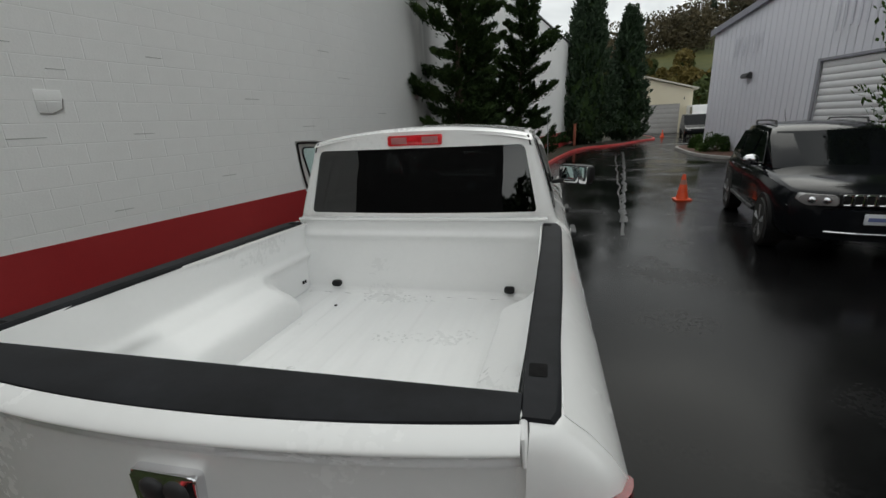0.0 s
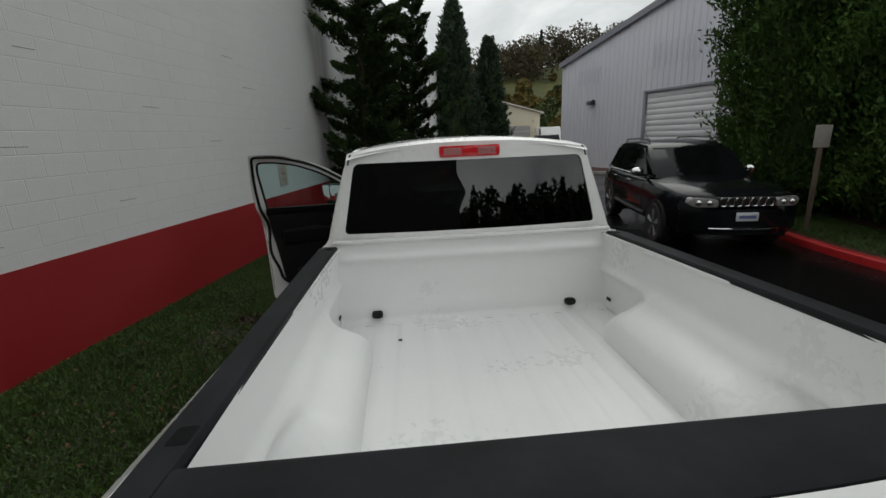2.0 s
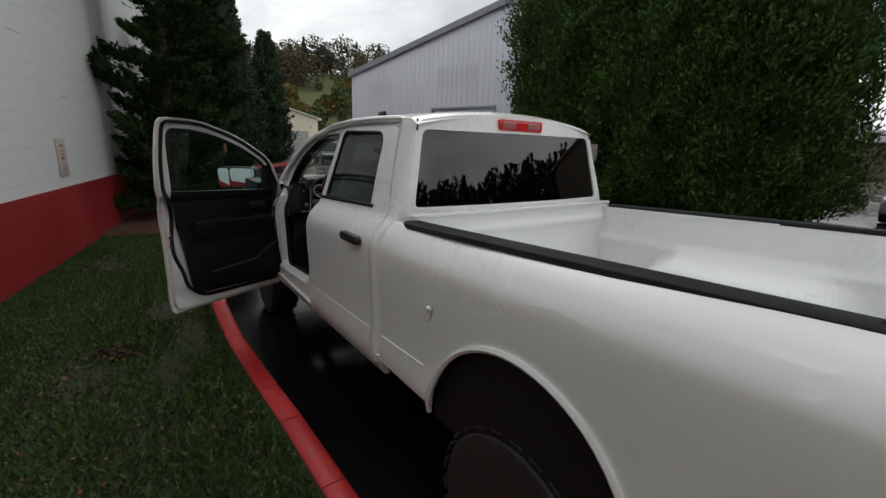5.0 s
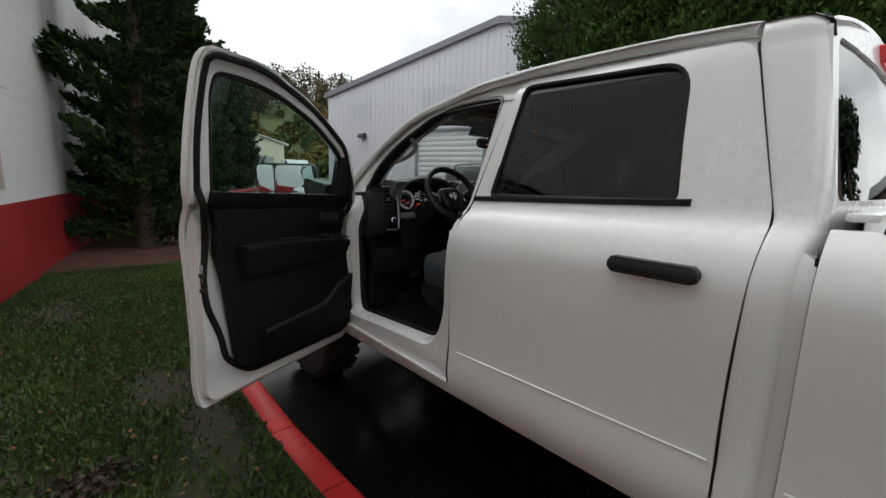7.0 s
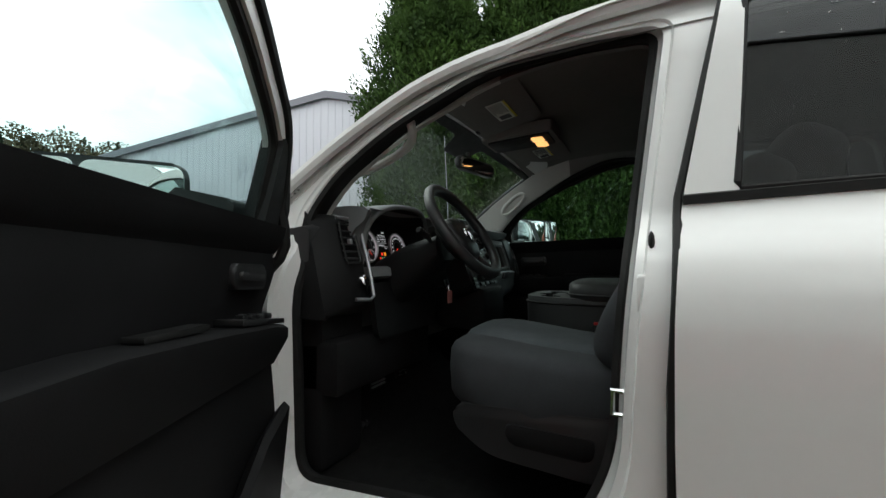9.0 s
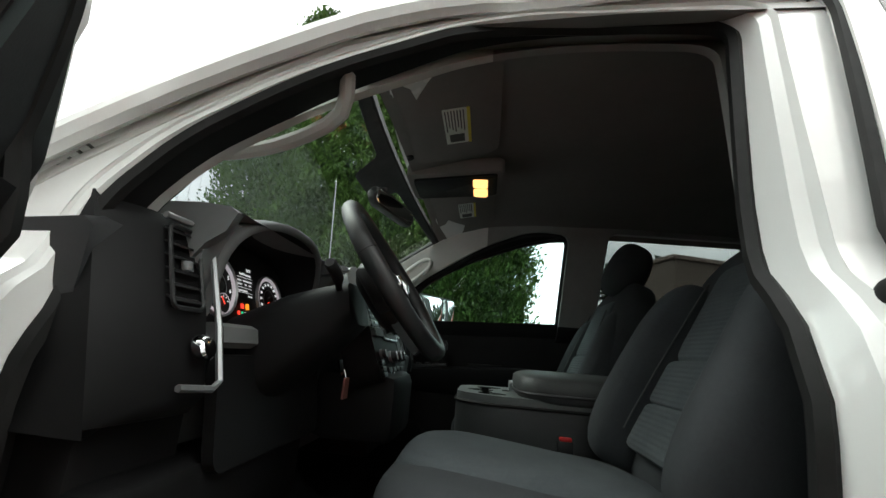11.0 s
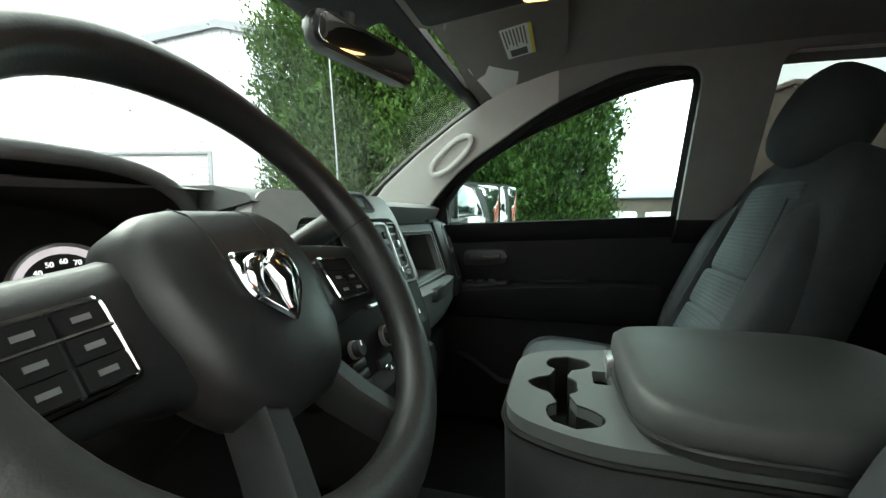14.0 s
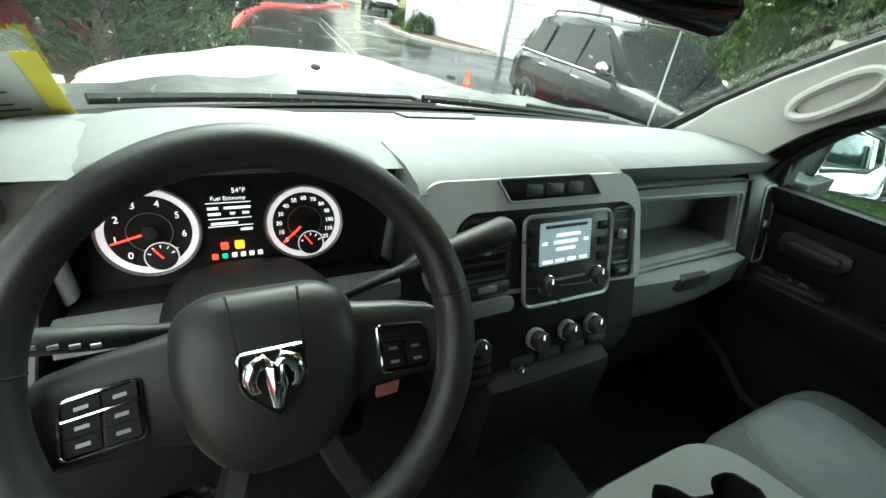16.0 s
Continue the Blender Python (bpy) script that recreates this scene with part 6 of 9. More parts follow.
# rounded cab corners from the side skin round to the window surround, closing into the roof
for s in (-1, 1):
    bm = bmesh.new()
    rings = []
    def cab_round(z, k=0.0, lift=0.0):
        xi = float(np.interp(z, [1.488, 1.88], [0.738, 0.66])) + 0.016
        yi = 2.085 + 0.185 * max(0.0, z - 1.49) - 0.0225 * (1 - (xi / 0.75) ** 2) - 0.003
        xo, ys = sx(z, 2.15), 2.150 + 0.185 * max(0.0, z - 1.44)
        ye = float(np.interp(z, [0.62, 0.98, 1.30, 1.44, 1.885], [2.19, 2.196, 2.186, 2.178, 2.297])) - 0.005
        ring = [(xi - 0.02, ys + 0.03)] + [(xi + (xo - xi) * max(0.0, math.cos(a)) ** 0.75, ys - (ys - yi) * max(0.0, math.sin(a)) ** 0.75) for a in np.linspace(math.pi / 2, 0, 14)] + [(xo, (ys + ye) / 2), (xo, ye - 0.004), (xo - 0.004, ye), (xo - 0.03, ye)]
        return [(s * (x + (0.63 - x) * k), y + (2.30 - y) * k, z + lift) for x, y in ring]
    for z in (0.66, *[q for q in ZC if 0.68 < q < 1.87], 1.88):
        rings.append(cab_round(z))
    for a in (15, 30, 45, 60, 75, 88):
        rings.append(cab_round(1.88, 0.55 * (1 - math.cos(radians(a))), 0.062 * math.sin(radians(a))))
    loft(bm, rings)
    part("rear_pillar", bm, PAINT, truck, "rounded white cab corner", 60)
    bm = bmesh.new()
    tube(bm, [(s * (sx(z, 2.19) - 0.012), float(np.interp(z, [0.62, 0.98, 1.30, 1.44, 1.885], [2.19, 2.196, 2.186, 2.178, 2.297])) - 0.002, z) for z in np.linspace(0.66, 1.885, 30)], 0.006, 6)
    part("door_gap_seal", bm, RUBBER, truck)
for x in (-0.672, 0.672):
    bm = bmesh.new()
    s = 1 if x > 0 else -1
    tube(bm, [(s * 0.694, 2.150, 1.872), (s * 0.685, 2.158, 1.908), (s * 0.678, 2.172, 1.928)], 0.0060, 6)
    part("roof_ditch_strip", bm, RUBBER, truck, "black roof ditch strip")
bm = bmesh.new()
prism(bm, rpoly([(-0.172, 1.897), (0.172, 1.897), (0.172, 1.957), (-0.172, 1.957)], 0.01), "y", 2.108, 2.160, 0.006)
brk = part("brake_lamp", bm, REDLENS, cabback, "red high-mounted brake lamp")
for x in (-0.098, 0.098):
    bm = bmesh.new()
    prism(bm, rpoly([(x - 0.05, 1.907), (x + 0.05, 1.907), (x + 0.05, 1.947), (x - 0.05, 1.947)], 0.006), "y", 2.104, 2.114, 0.002)
    part("cargo_lens", bm, mat("pink_lens", (0.42, 0.16, 0.16), 0.2, rvar=0.08) if x < 0 else bpy.data.materials["pink_lens"], brk)

# windshield, cowl, bonnet and front end
def ws(u, v):
    x = 0.74 * (2 * u - 1)
    k = x / 0.74
    yb, yt = 4.52 - 0.17 * k * k, 3.93 - 0.07 * k * k
    xb = 1.0 + 0.02 * (1 - v)
    return (x * xb * (1.0 - 0.09 * v), yb + (yt - yb) * v, 1.425 + (1.865 - 1.425) * v - 0.085 * k * k * v + 0.02 * math.sin(math.pi * v))
bm = bmesh.new()
grid(bm, 24, 12, ws)
r = bmesh.ops.solidify(bm, geom=bm.faces[:], thickness=0.005)
wsob = part("windshield", bm, WINDSHIELD, truck, "clear windshield with rain drops", 60)
bm = bmesh.new()
for a, b in (((0, 0), (0, 1)), ((1, 0), (1, 1)), ((0, 1), (1, 1)), ((0, 0), (1, 0))):
    tube(bm, [ws(a[0] + (b[0] - a[0]) * t, a[1] + (b[1] - a[1]) * t) for t in np.linspace(0, 1, 14)], 0.014, 6)
part("windshield_seal", bm, RUBBER, wsob)
for s in (-1, 1):
    # slim painted pillar from the glass edge round to the roof rail
    bm = bmesh.new()
    rails = [Vector((s * (sx(z, y) - 0.01), y, z)) for y, z in spline([(4.30, 1.45), (4.20, 1.536), (4.07, 1.634), (3.94, 1.718), (3.83, 1.780), (3.72, 1.826)], 0.07)]
    n = len(rails)
    rings = []
    for i, r_ in enumerate(rails):
        g = Vector(ws(0 if s < 0 else 1, i / (n - 1)))
        rings.append([r_, r_.lerp(g, 0.35) + Vector((s * 0.012, 0, 0.006)), r_.lerp(g, 0.7) + Vector((s * 0.008, 0, 0.006)), g, r_.lerp(g, 0.6) + Vector((-s * 0.03, 0, -0.02))])
    last, base = rings[-1], rails[-1]
    for y, z, k in ((3.64, 1.852, 0.75), (3.55, 1.880, 0.50), (3.44, 1.903, 0.25), (3.34, 1.913, 0.08)):
        tip = Vector((s * (sx(z, y) - 0.010), y, z))
        rings.append([tip + (q - base) * k for q in last])
    loft(bm, rings)
    part("windshield_pillar", bm, PAINT, truck, "", 60)
bm = bmesh.new()
grid(bm, 40, 2, lambda u, v: tuple(Vector(ws(u, 0.004 + 0.030 * v)) + Vector((0, -0.006, -0.003))))
part("windshield_border", bm, RUBBER, truck, "black border along the foot of the windshield")
bm = bmesh.new()
grid(bm, 24, 6, lambda u, v: (0.80 * (2 * u - 1), 4.35 + 0.19 * (1 - (2 * u - 1) ** 2) + 0.24 * v, 1.422 + 0.022 * v + 0.006 * math.sin(40 * u) - 0.03 * (2 * u - 1) ** 2 * v))
part("cowl", bm, BLACKPL, truck, "black plastic cowl below the windshield")
bm = bmesh.new()
def bonnet(u, v):
    k = 2 * u - 1
    x = (0.80 - 0.03 * v) * k
    y = 4.47 + 0.12 * (1 - k * k) * (1 - v) + (5.74 - 4.47 - 0.10 * k * k * v) * v
    z = 1.372 + 0.022 * (1 - k * k) - 0.035 * v - 0.30 * max(0, v - 0.86) ** 1.3 + 0.030 * math.exp(-(abs(k) / 0.5) ** 6) - 0.06 * k ** 4
    return (x, y, z)
grid(bm, 40, 30, bonnet)
part("bonnet", bm, PAINT, truck, "white bonnet with raised centre", 60)
for s in (-1, 1):
    out = [(4.295, 0.62), (4.295, 1.355), (4.57, 1.33), (5.42, 1.275), (5.74, 1.20), (5.78, 0.80), (5.74, 0.66), (5.38, 0.66)] + arc(FRONT_AXLE, 0.64, 0.50, 7, 173) + [(4.335, 0.62)]
    bm = bmesh.new()
    solid(bm, sheet(out, (), (4.5, 4.8, 5.1, 5.4), ZC), lambda y, z, k: Vector((s * (sx(min(z, 1.40), 2.1) - 0.025 * k - 0.06 * max(0, y - 5.32) - (0.10 * max(0, (z - 1.26) / 0.1) ** 2)), y, z)))
    part("front_wing", bm, PAINT, truck, "", 40)
    bm = bmesh.new()
    tube(bm, [(s * 0.955, y, z) for y, z in arc(FRONT_AXLE, 0.64, 0.50, 176, 4, 24)], 0.014, 6)
    part("arch_lip", bm, PAINT, truck)
    bm = bmesh.new()
    prism(bm, arc(FRONT_AXLE, 0.62, 0.51, 180, 0, 16), "x", s * 0.5, s * 0.90)
    part("wheel_well", bm, RUBBER, truck)
    bm = bmesh.new()
    prism(bm, rpoly([(s * 0.50, 0.98), (s * 0.86, 1.0), (s * 0.86, 1.22), (s * 0.52, 1.18)], 0.03), "y", 5.68, 5.80, 0.02)
    part("headlamp", bm, CLEARLENS, truck)
bm = bmesh.new()
prism(bm, rpoly([(-0.50, 0.86), (0.50, 0.86), (0.52, 1.22), (-0.52, 1.22)], 0.05), "y", 5.62, 5.80, 0.02)
gr = part("grille", bm, RUBBER, truck)
bm = bmesh.new()
box(bm, -0.52, 0.52, 5.78, 5.83, 1.02, 1.07, 0.01)
box(bm, -0.03, 0.03, 5.78, 5.83, 0.86, 1.22, 0.01)
part("grille_bar", bm, CHROME, gr)
bm = bmesh.new()
loft(bm, [[(x, 5.74 + 0.13 * (1 - (x / 0.95) ** 2), z0) for z0 in (0.50,)] + [(x, 5.82 + 0.13 * (1 - (x / 0.95) ** 2), 0.56), (x, 5.82 + 0.13 * (1 - (x / 0.95) ** 2), 0.74), (x, 5.72 + 0.13 * (1 - (x / 0.95) ** 2), 0.80), (x, 5.62, 0.80), (x, 5.62, 0.50)] for x in np.linspace(-0.94, 0.94, 17)])
part("front_bumper", bm, CHROME, truck)
# aerial on the far wing, wipers, washer jets
bm = bmesh.new()
tube(bm, [(0.80, 4.42, 1.33), (0.80, 4.42, 1.40)], 0.016, 8)
tube(bm, [(0.80, 4.42, 1.38), (0.795, 4.43, 1.7), (0.785, 4.45, 2.12)], [0.004, 0.003, 0.0025], 6)
part("aerial", bm, SILVERPL, truck, "thin pale whip aerial")
for x0, x1 in ((-0.60, 0.10), (0.05, 0.68)):
    bm = bmesh.new()
    pts = [Vector(ws((x / 0.74 + 1) / 2, -0.02 + 0.006 * k)) + Vector((0, 0.03, 0.012)) for k, x in enumerate(np.linspace(x1, x0, 9))]
    tube(bm, pts, 0.010, 6)
    tube(bm, [(x1 + 0.05, 4.60, 1.41), pts[0] + Vector((-0.06, 0.03, 0.012)), pts[4] + Vector((0, 0.008, 0.012))], 0.006, 6)
    part("wiper", bm, RUBBER, truck, "black wiper arm and blade")
for x in (-0.12, 0.36):
    bm = bmesh.new()
    blob(bm, (x, 4.95, 1.435), (0.016, 0.02, 0.010), 2)
    part("washer_jet", bm, RUBBER, truck)

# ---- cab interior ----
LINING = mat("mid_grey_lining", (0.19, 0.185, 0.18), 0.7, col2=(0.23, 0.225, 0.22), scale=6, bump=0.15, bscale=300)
def sub(name, bm, mtl, parent=None, label="", angle=38):
    return part(name, bm, mtl, parent or truck, label, angle)


bm = bmesh.new()
def floor_f(u, v):
    x, y = -0.86 + 1.72 * u, 2.18 + 2.18 * v
    hump = 0.14 * math.exp(-(x / 0.2) ** 4) * min(1, max(0, (y - 2.6) / 0.8))
    toe = 0.30 * max(0, (y - 4.08) / 0.28) ** 1.3
    return (x, y, 0.685 + hump + toe + 0.004 * noise.noise(Vector((x * 20, y * 20, 0))))
grid(bm, 40, 40, floor_f)
sub("floor_carpet", bm, CARPET, label="black carpet and rubber mat", angle=60)
bm = bmesh.new()
box(bm, -0.86, 0.86, 4.36, 4.42, 0.60, 1.40)
box(bm, -0.78, 0.78, 2.115, 2.16, 0.62, 1.45)
box(bm, -0.88, 0.88, 2.12, 4.40, 0.60, 0.655)
sub("cab_bulkhead", bm, CARPET)
bm = bmesh.new()
def liner(u, v):
    y = 2.15 + 1.72 * v
    hw = 0.71 - 0.03 * v
    x = hw * (2 * u - 1)
    z = float(np.interp(y, [2.1, 2.3, 3.0, 3.4, 3.62, 3.87], [1.84, 1.885, 1.895, 1.888, 1.872, 1.825]))
    return (x, y, z - 0.06 * abs(x / hw) ** 5)
grid(bm, 30, 30, liner)
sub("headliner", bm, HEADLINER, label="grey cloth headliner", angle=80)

for s in (-1, 1):
    for zone in ("front", "rear", "low"):
        t = sheet([(y, z) for y, z in scaled(CABSIDE, 0.985)], [scaled(INNER, 0.998) if s < 0 else FARSIDE, scaled(ROPEN, 1.0)], (3.62,), [*ZC, 1.425])
        pts, faces, rim = t
        keep = [f for f in faces if ("low" if sum(pts[i][1] for i in f) / len(f) < 1.425 else "front" if sum(pts[i][0] for i in f) / len(f) > 3.62 else "rear") == zone]
        count = {}
        for f in keep:
            for a, b in zip(f, f[1:] + f[:1]):
                count.setdefault(tuple(sorted((a, b))), []).append((a, b))
        edges = [v[0] for v in count.values() if len(v) == 1]
        used = sorted({i for f in keep for i in f})
        idx = {k: n for n, k in enumerate(used)}
        bm = bmesh.new()
        solid(bm, ([pts[i] for i in used], [[idx[i] for i in f] for f in keep], [(idx[a], idx[b]) for a, b in edges]), skin(s, 0.02, -0.112 if s < 0 else -0.079))
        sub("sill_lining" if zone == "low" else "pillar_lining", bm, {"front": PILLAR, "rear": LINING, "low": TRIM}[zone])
    # rear door lining
    bm = bmesh.new()
    solid(bm, sheet(rpoly([(2.22, 0.74), (2.24, 1.45), (3.09, 1.42), (3.12, 0.72)], 0.03), (), (), (1.1, 1.2, 1.3)), lambda y, z, k: Vector((s * (0.80 + 0.03 * k - 0.03 * math.exp(-((z - 1.18) / 0.06) ** 2)), y, z)))
    sub("rear_door_trim", bm, TRIM)
    # front pillar cover with grab handle
    bm = bmesh.new()
    P = [Vector((s * x, y, z)) for x, y, z in (((0.80, 4.34, 1.42), (0.78, 4.25, 1.50), (0.755, 4.14, 1.59), (0.735, 4.03, 1.68), (0.71, 3.91, 1.765), (0.695, 3.81, 1.80), (0.685, 3.70, 1.828)) if s < 0 else ((0.80, 4.27, 1.40), (0.785, 4.17, 1.49), (0.765, 4.06, 1.58), (0.745, 3.95, 1.67), (0.72, 3.85, 1.755), (0.705, 3.77, 1.785), (0.69, 3.68, 1.815)))]
    loft(bm, [[p + Vector((s * a, b, c)) for a, b, c in (((0.045, -0.10, -0.016), (0.0, -0.105, -0.03), (-0.045, -0.04, -0.03), (-0.055, 0.03, -0.01), (-0.02, 0.055, 0.01), (0.03, 0.0, 0.02)) if s > 0 else ((0.004, -0.045, -0.014), (-0.008, -0.048, -0.024), (-0.025, -0.025, -0.025), (-0.038, 0.02, -0.01), (-0.025, 0.040, 0.004), (-0.004, 0.0, -0.004)))] for p in P])
    pc = sub("pillar_cover", bm, PILLAR, label="pale grey pillar cover", angle=60)
    if s > 0:
        bm = bmesh.new()
        d = (P[4] - P[2]).normalized()
        w = Vector((0, 0.75, 0.65)).normalized()
        c = Vector((0.686, 3.945, 1.630))
        ring = [c + d * 0.084 * math.copysign(abs(math.cos(a)) ** 0.7, math.cos(a)) + w * 0.027 * math.sin(a) for a in np.linspace(0, 2 * math.pi, 28, endpoint=False)]
        n_ = d.cross(w).normalized()
        if n_.x > 0:
            n_ = -n_
        vs = [bm.verts.new(p + n_ * 0.020) for p in ring]
        lo = [bm.verts.new(c + (p - c) * 0.80 + n_ * 0.010) for p in ring]
        for i in range(28):
            bm.faces.new((vs[i], vs[(i + 1) % 28], lo[(i + 1) % 28], lo[i]))
        bm.faces.new(lo)
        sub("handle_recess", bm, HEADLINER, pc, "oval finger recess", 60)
        bm = bmesh.new()
        tube(bm, [p + n_ * 0.020 for p in ring], 0.010, 8, loop=True)
        sub("grab_handle", bm, PILLAR, pc)
    else:
        bm = bmesh.new()
        tube(bm, [tuple(p) for p in spline([(-0.74, 4.18, 1.545), (-0.675, 4.15, 1.563), (-0.622, 4.07, 1.592), (-0.612, 3.98, 1.622), (-0.640, 3.88, 1.665), (-0.70, 3.86, 1.735)], 0.03)], 0.014, 8)
        sub("grab_handle", bm, PILLAR, pc)

# ---- dashboard ----
bm = bmesh.new()
def dash_y(x):
    return 0.10 * (1 - (x / 0.8) ** 2)
rings = []
for x in np.linspace(-0.67, 0.80, 148):
    b = dash_y(x)
    g_ = 0.17 / (1 + math.exp((abs(x + 0.410) - 0.215) / 0.006))
    rings.append([(x, 4.36 + b * 1.2, 1.405), (x, 4.30 + b, 1.448), (x, 4.18 + b * 0.5, 1.476), (x, 4.08, 1.478), (x, 4.03, 1.472), (x, 4.015 + g_, 1.462), (x, 4.03 + g_, 1.43), (x, 4.06 + g_ * 0.8, 1.41), (x, 4.10 + g_ * 0.4, 1.36), (x, 4.10, 0.98), (x, 4.33, 0.95)])
loft(bm, rings)
dash = sub("dashboard", bm, DASHGREY, label="grey moulded dashboard with dark binnacle", angle=50)
# defroster strip and centre speaker grille on the top
bm = bmesh.new()
prism(bm, rpoly([(-0.092, 4.305), (0.070, 4.305), (0.118, 4.395), (-0.085, 4.395)], 0.012), "z", -0.012, 0.004, 0.002)
for v in bm.verts:
    v.co.z += 1.4765 - 0.17 * (v.co.y - 4.23)
sub("speaker_grille", bm, DASHDARK, dash)
bm = bmesh.new()
tube(bm, [(x, 4.018, 1.417) for x in np.linspace(0.235, 0.70, 8)], 0.003, 6)
sub("pad_seam", bm, TRIM, dash)
bm = bmesh.new()
tube(bm, [(x, 4.325 + dash_y(x) * 1.1, 1.44) for x in np.linspace(-0.74, 0.74, 30)], 0.012, 6, squash=0.5)
sub("defroster_slot", bm, TRIM, dash)

# passenger side: upper pad, open shelf, glove box lid
bm = bmesh.new()
SH = [(0.24, 1.15), (0.24, 1.42), (0.72, 1.412), (0.735, 1.175)]
def face_y(z):
    return 4.03 - 0.085 * (1.43 - z) / 0.27
solid(bm, sheet(rpoly(SH, 0.012), [rpoly([(0.275, 1.255), (0.275, 1.388), (0.660, 1.380), (0.668, 1.262)], 0.015)], (), (1.3, 1.35)), lambda x, z, k: Vector((x, face_y(z) + 0.02 * k, z)))
sub("shelf_surround", bm, DASHGREY, dash, "grey plastic shelf surround")
# shelf walls take a darker grey, standing for the shade inside
bm = bmesh.new()
R = rpoly([(0.272, 1.252), (0.272, 1.391), (0.663, 1.383), (0.671, 1.259)], 0.012)
fr = [bm.verts.new((x, face_y(z) + 0.012, z)) for x, z in R]
bk = [bm.verts.new((x * 0.98 + 0.01, 4.13, z * 0.97 + 0.04)) for x, z in R]
for i in range(len(R)):
    bm.faces.new((fr[i], fr[(i + 1) % len(R)], bk[(i + 1) % len(R)], bk[i]))
bm.faces.new(bk)
sub("open_shelf", bm, VINYL, dash, "recessed shelf in darker grey for its inner shade")
bm = bmesh.new()
tube(bm, [(x, face_y(z) - 0.003, z) for x, z in rpoly([(0.266, 1.246), (0.266, 1.396), (0.670, 1.388), (0.678, 1.253)], 0.012)], 0.004, 6, loop=True)
sub("shelf_trim", bm, DASHGREY, dash)
bm = bmesh.new()
loft(bm, [[(x, y + 0.02 * ((x - 0.47) / 0.25) ** 2, z) for y, z in ((3.945, 1.243), (3.93, 1.236), (3.935, 1.16), (3.955, 1.12), (4.05, 1.05), (4.09, 1.05), (4.09, 1.243))] for x in np.linspace(0.235, 0.735, 9)])
sub("glove_box_lid", bm, DASHGREY, dash)
bm = bmesh.new()
prism(bm, rpoly([(0.41, 1.207), (0.53, 1.207), (0.52, 1.240), (0.42, 1.240)], 0.008), "y", 3.922, 3.95, 0.004)
sub("lid_latch", bm, DASHDARK, dash)
bm = bmesh.new()
box(bm, 0.24, 0.735, 3.98, 4.30, 0.90, 1.06, 0.02)
sub("knee_panel", bm, TRIM, dash)
bm = bmesh.new()
box(bm, -0.80, -0.24, 4.02, 4.30, 0.92, 1.08, 0.02)
sub("knee_panel", bm, TRIM, dash)


def vent(x0, x1, z0, z1, y, n, m=None, frame=SILVERPL, lean=0.30):
    """Louvred air outlet: rim, dark throat, slats and a tab."""
    M = m or Matrix()
    bm = bmesh.new()
    tube(bm, [M @ Vector((x, y - 0.002 + lean * (z - z1), z)) for x, z in rpoly([(x0, z0), (x1, z0), (x1, z1), (x0, z1)], 0.012)], 0.0035, 6, loop=True)
    v = sub("air_vent", bm, frame, dash, "louvred air vent")
    bm = bmesh.new()
    prism(bm, rpoly([(x0, z0), (x1, z0), (x1, z1), (x0, z1)], 0.012), "y", 0.0, 0.03)
    for w in bm.verts:
        w.co = M @ Vector((w.co.x, y + 0.012 + w.co.y + lean * (w.co.z - z1), w.co.z))
    sub("throat", bm, RUBBER, v)
    for i in range(n):
        z = z0 + (z1 - z0) * (i + 0.5) / n
        bm = bmesh.new()
        loft(bm, [[M @ Vector((x, y + a + lean * (z - z1), z + b)) for a, b in ((-0.002, -0.001), (0.016, 0.006), (0.017, 0.009), (-0.002, 0.003))] for x in (x0 + 0.003, x1 - 0.003)])
        sub("louvre", bm, BLACKPL, v)
    bm = bmesh.new()
    zc = z0 + (z1 - z0) * 0.52
    box(bm, (x0 + x1) / 2 - 0.006, (x0 + x1) / 2 + 0.006, y - 0.010 + lean * (zc - z1), y + 0.004 + lean * (zc - z1), zc - 0.008, zc + 0.008, 0.002)
    if m is not None:
        bmesh.ops.transform(bm, matrix=M, verts=bm.verts)
    sub("vent_tab", bm, SILVERPL, v)


# passenger end cap with tall vent
bm = bmesh.new()
loft(bm, [[(0.692 + 0.01 * (1.43 - zz), 4.0 + e, zz), (0.712, 3.985 + e, zz), (0.785, 3.985 + e, zz), (0.80, 4.0 + e, zz), (0.80, 4.16, zz), (0.692, 4.16, zz)] for zz, e in ((1.17, -0.045), (1.2, -0.05), (1.3, -0.025), (1.41, 0.015), (1.43, 0.04))])
sub("end_cap", bm, DASHDARK, dash)
vent(0.726, 0.772, 1.225, 1.408, 3.998, 7)
# dark top between the end cap and the glass
bm = bmesh.new()
loft(bm, [[(x, y, z) for y, z in ((4.12, 1.30), (4.12, zt - 0.012), (4.135, zt), (4.30, zt - 0.012), (4.37, zt - 0.03), (4.37, 1.30))] for x, zt in ((-0.81, 1.405), (-0.74, 1.425), (-0.672, 1.455))])
sub("dash_corner", bm, DASHDARK, dash, "charcoal corner of the dashboard", 55)
# driver end cap with tall vent and lamp switch, slanting inwards to the foot
SH_ = Matrix(((1, 0, 0.18, 0.075 - 0.18 * 1.31), (0, 1, 0.42, 0.068 - 0.42 * 1.31), (0, 0, 1, 0), (0, 0, 0, 1)))
bm = bmesh.new()
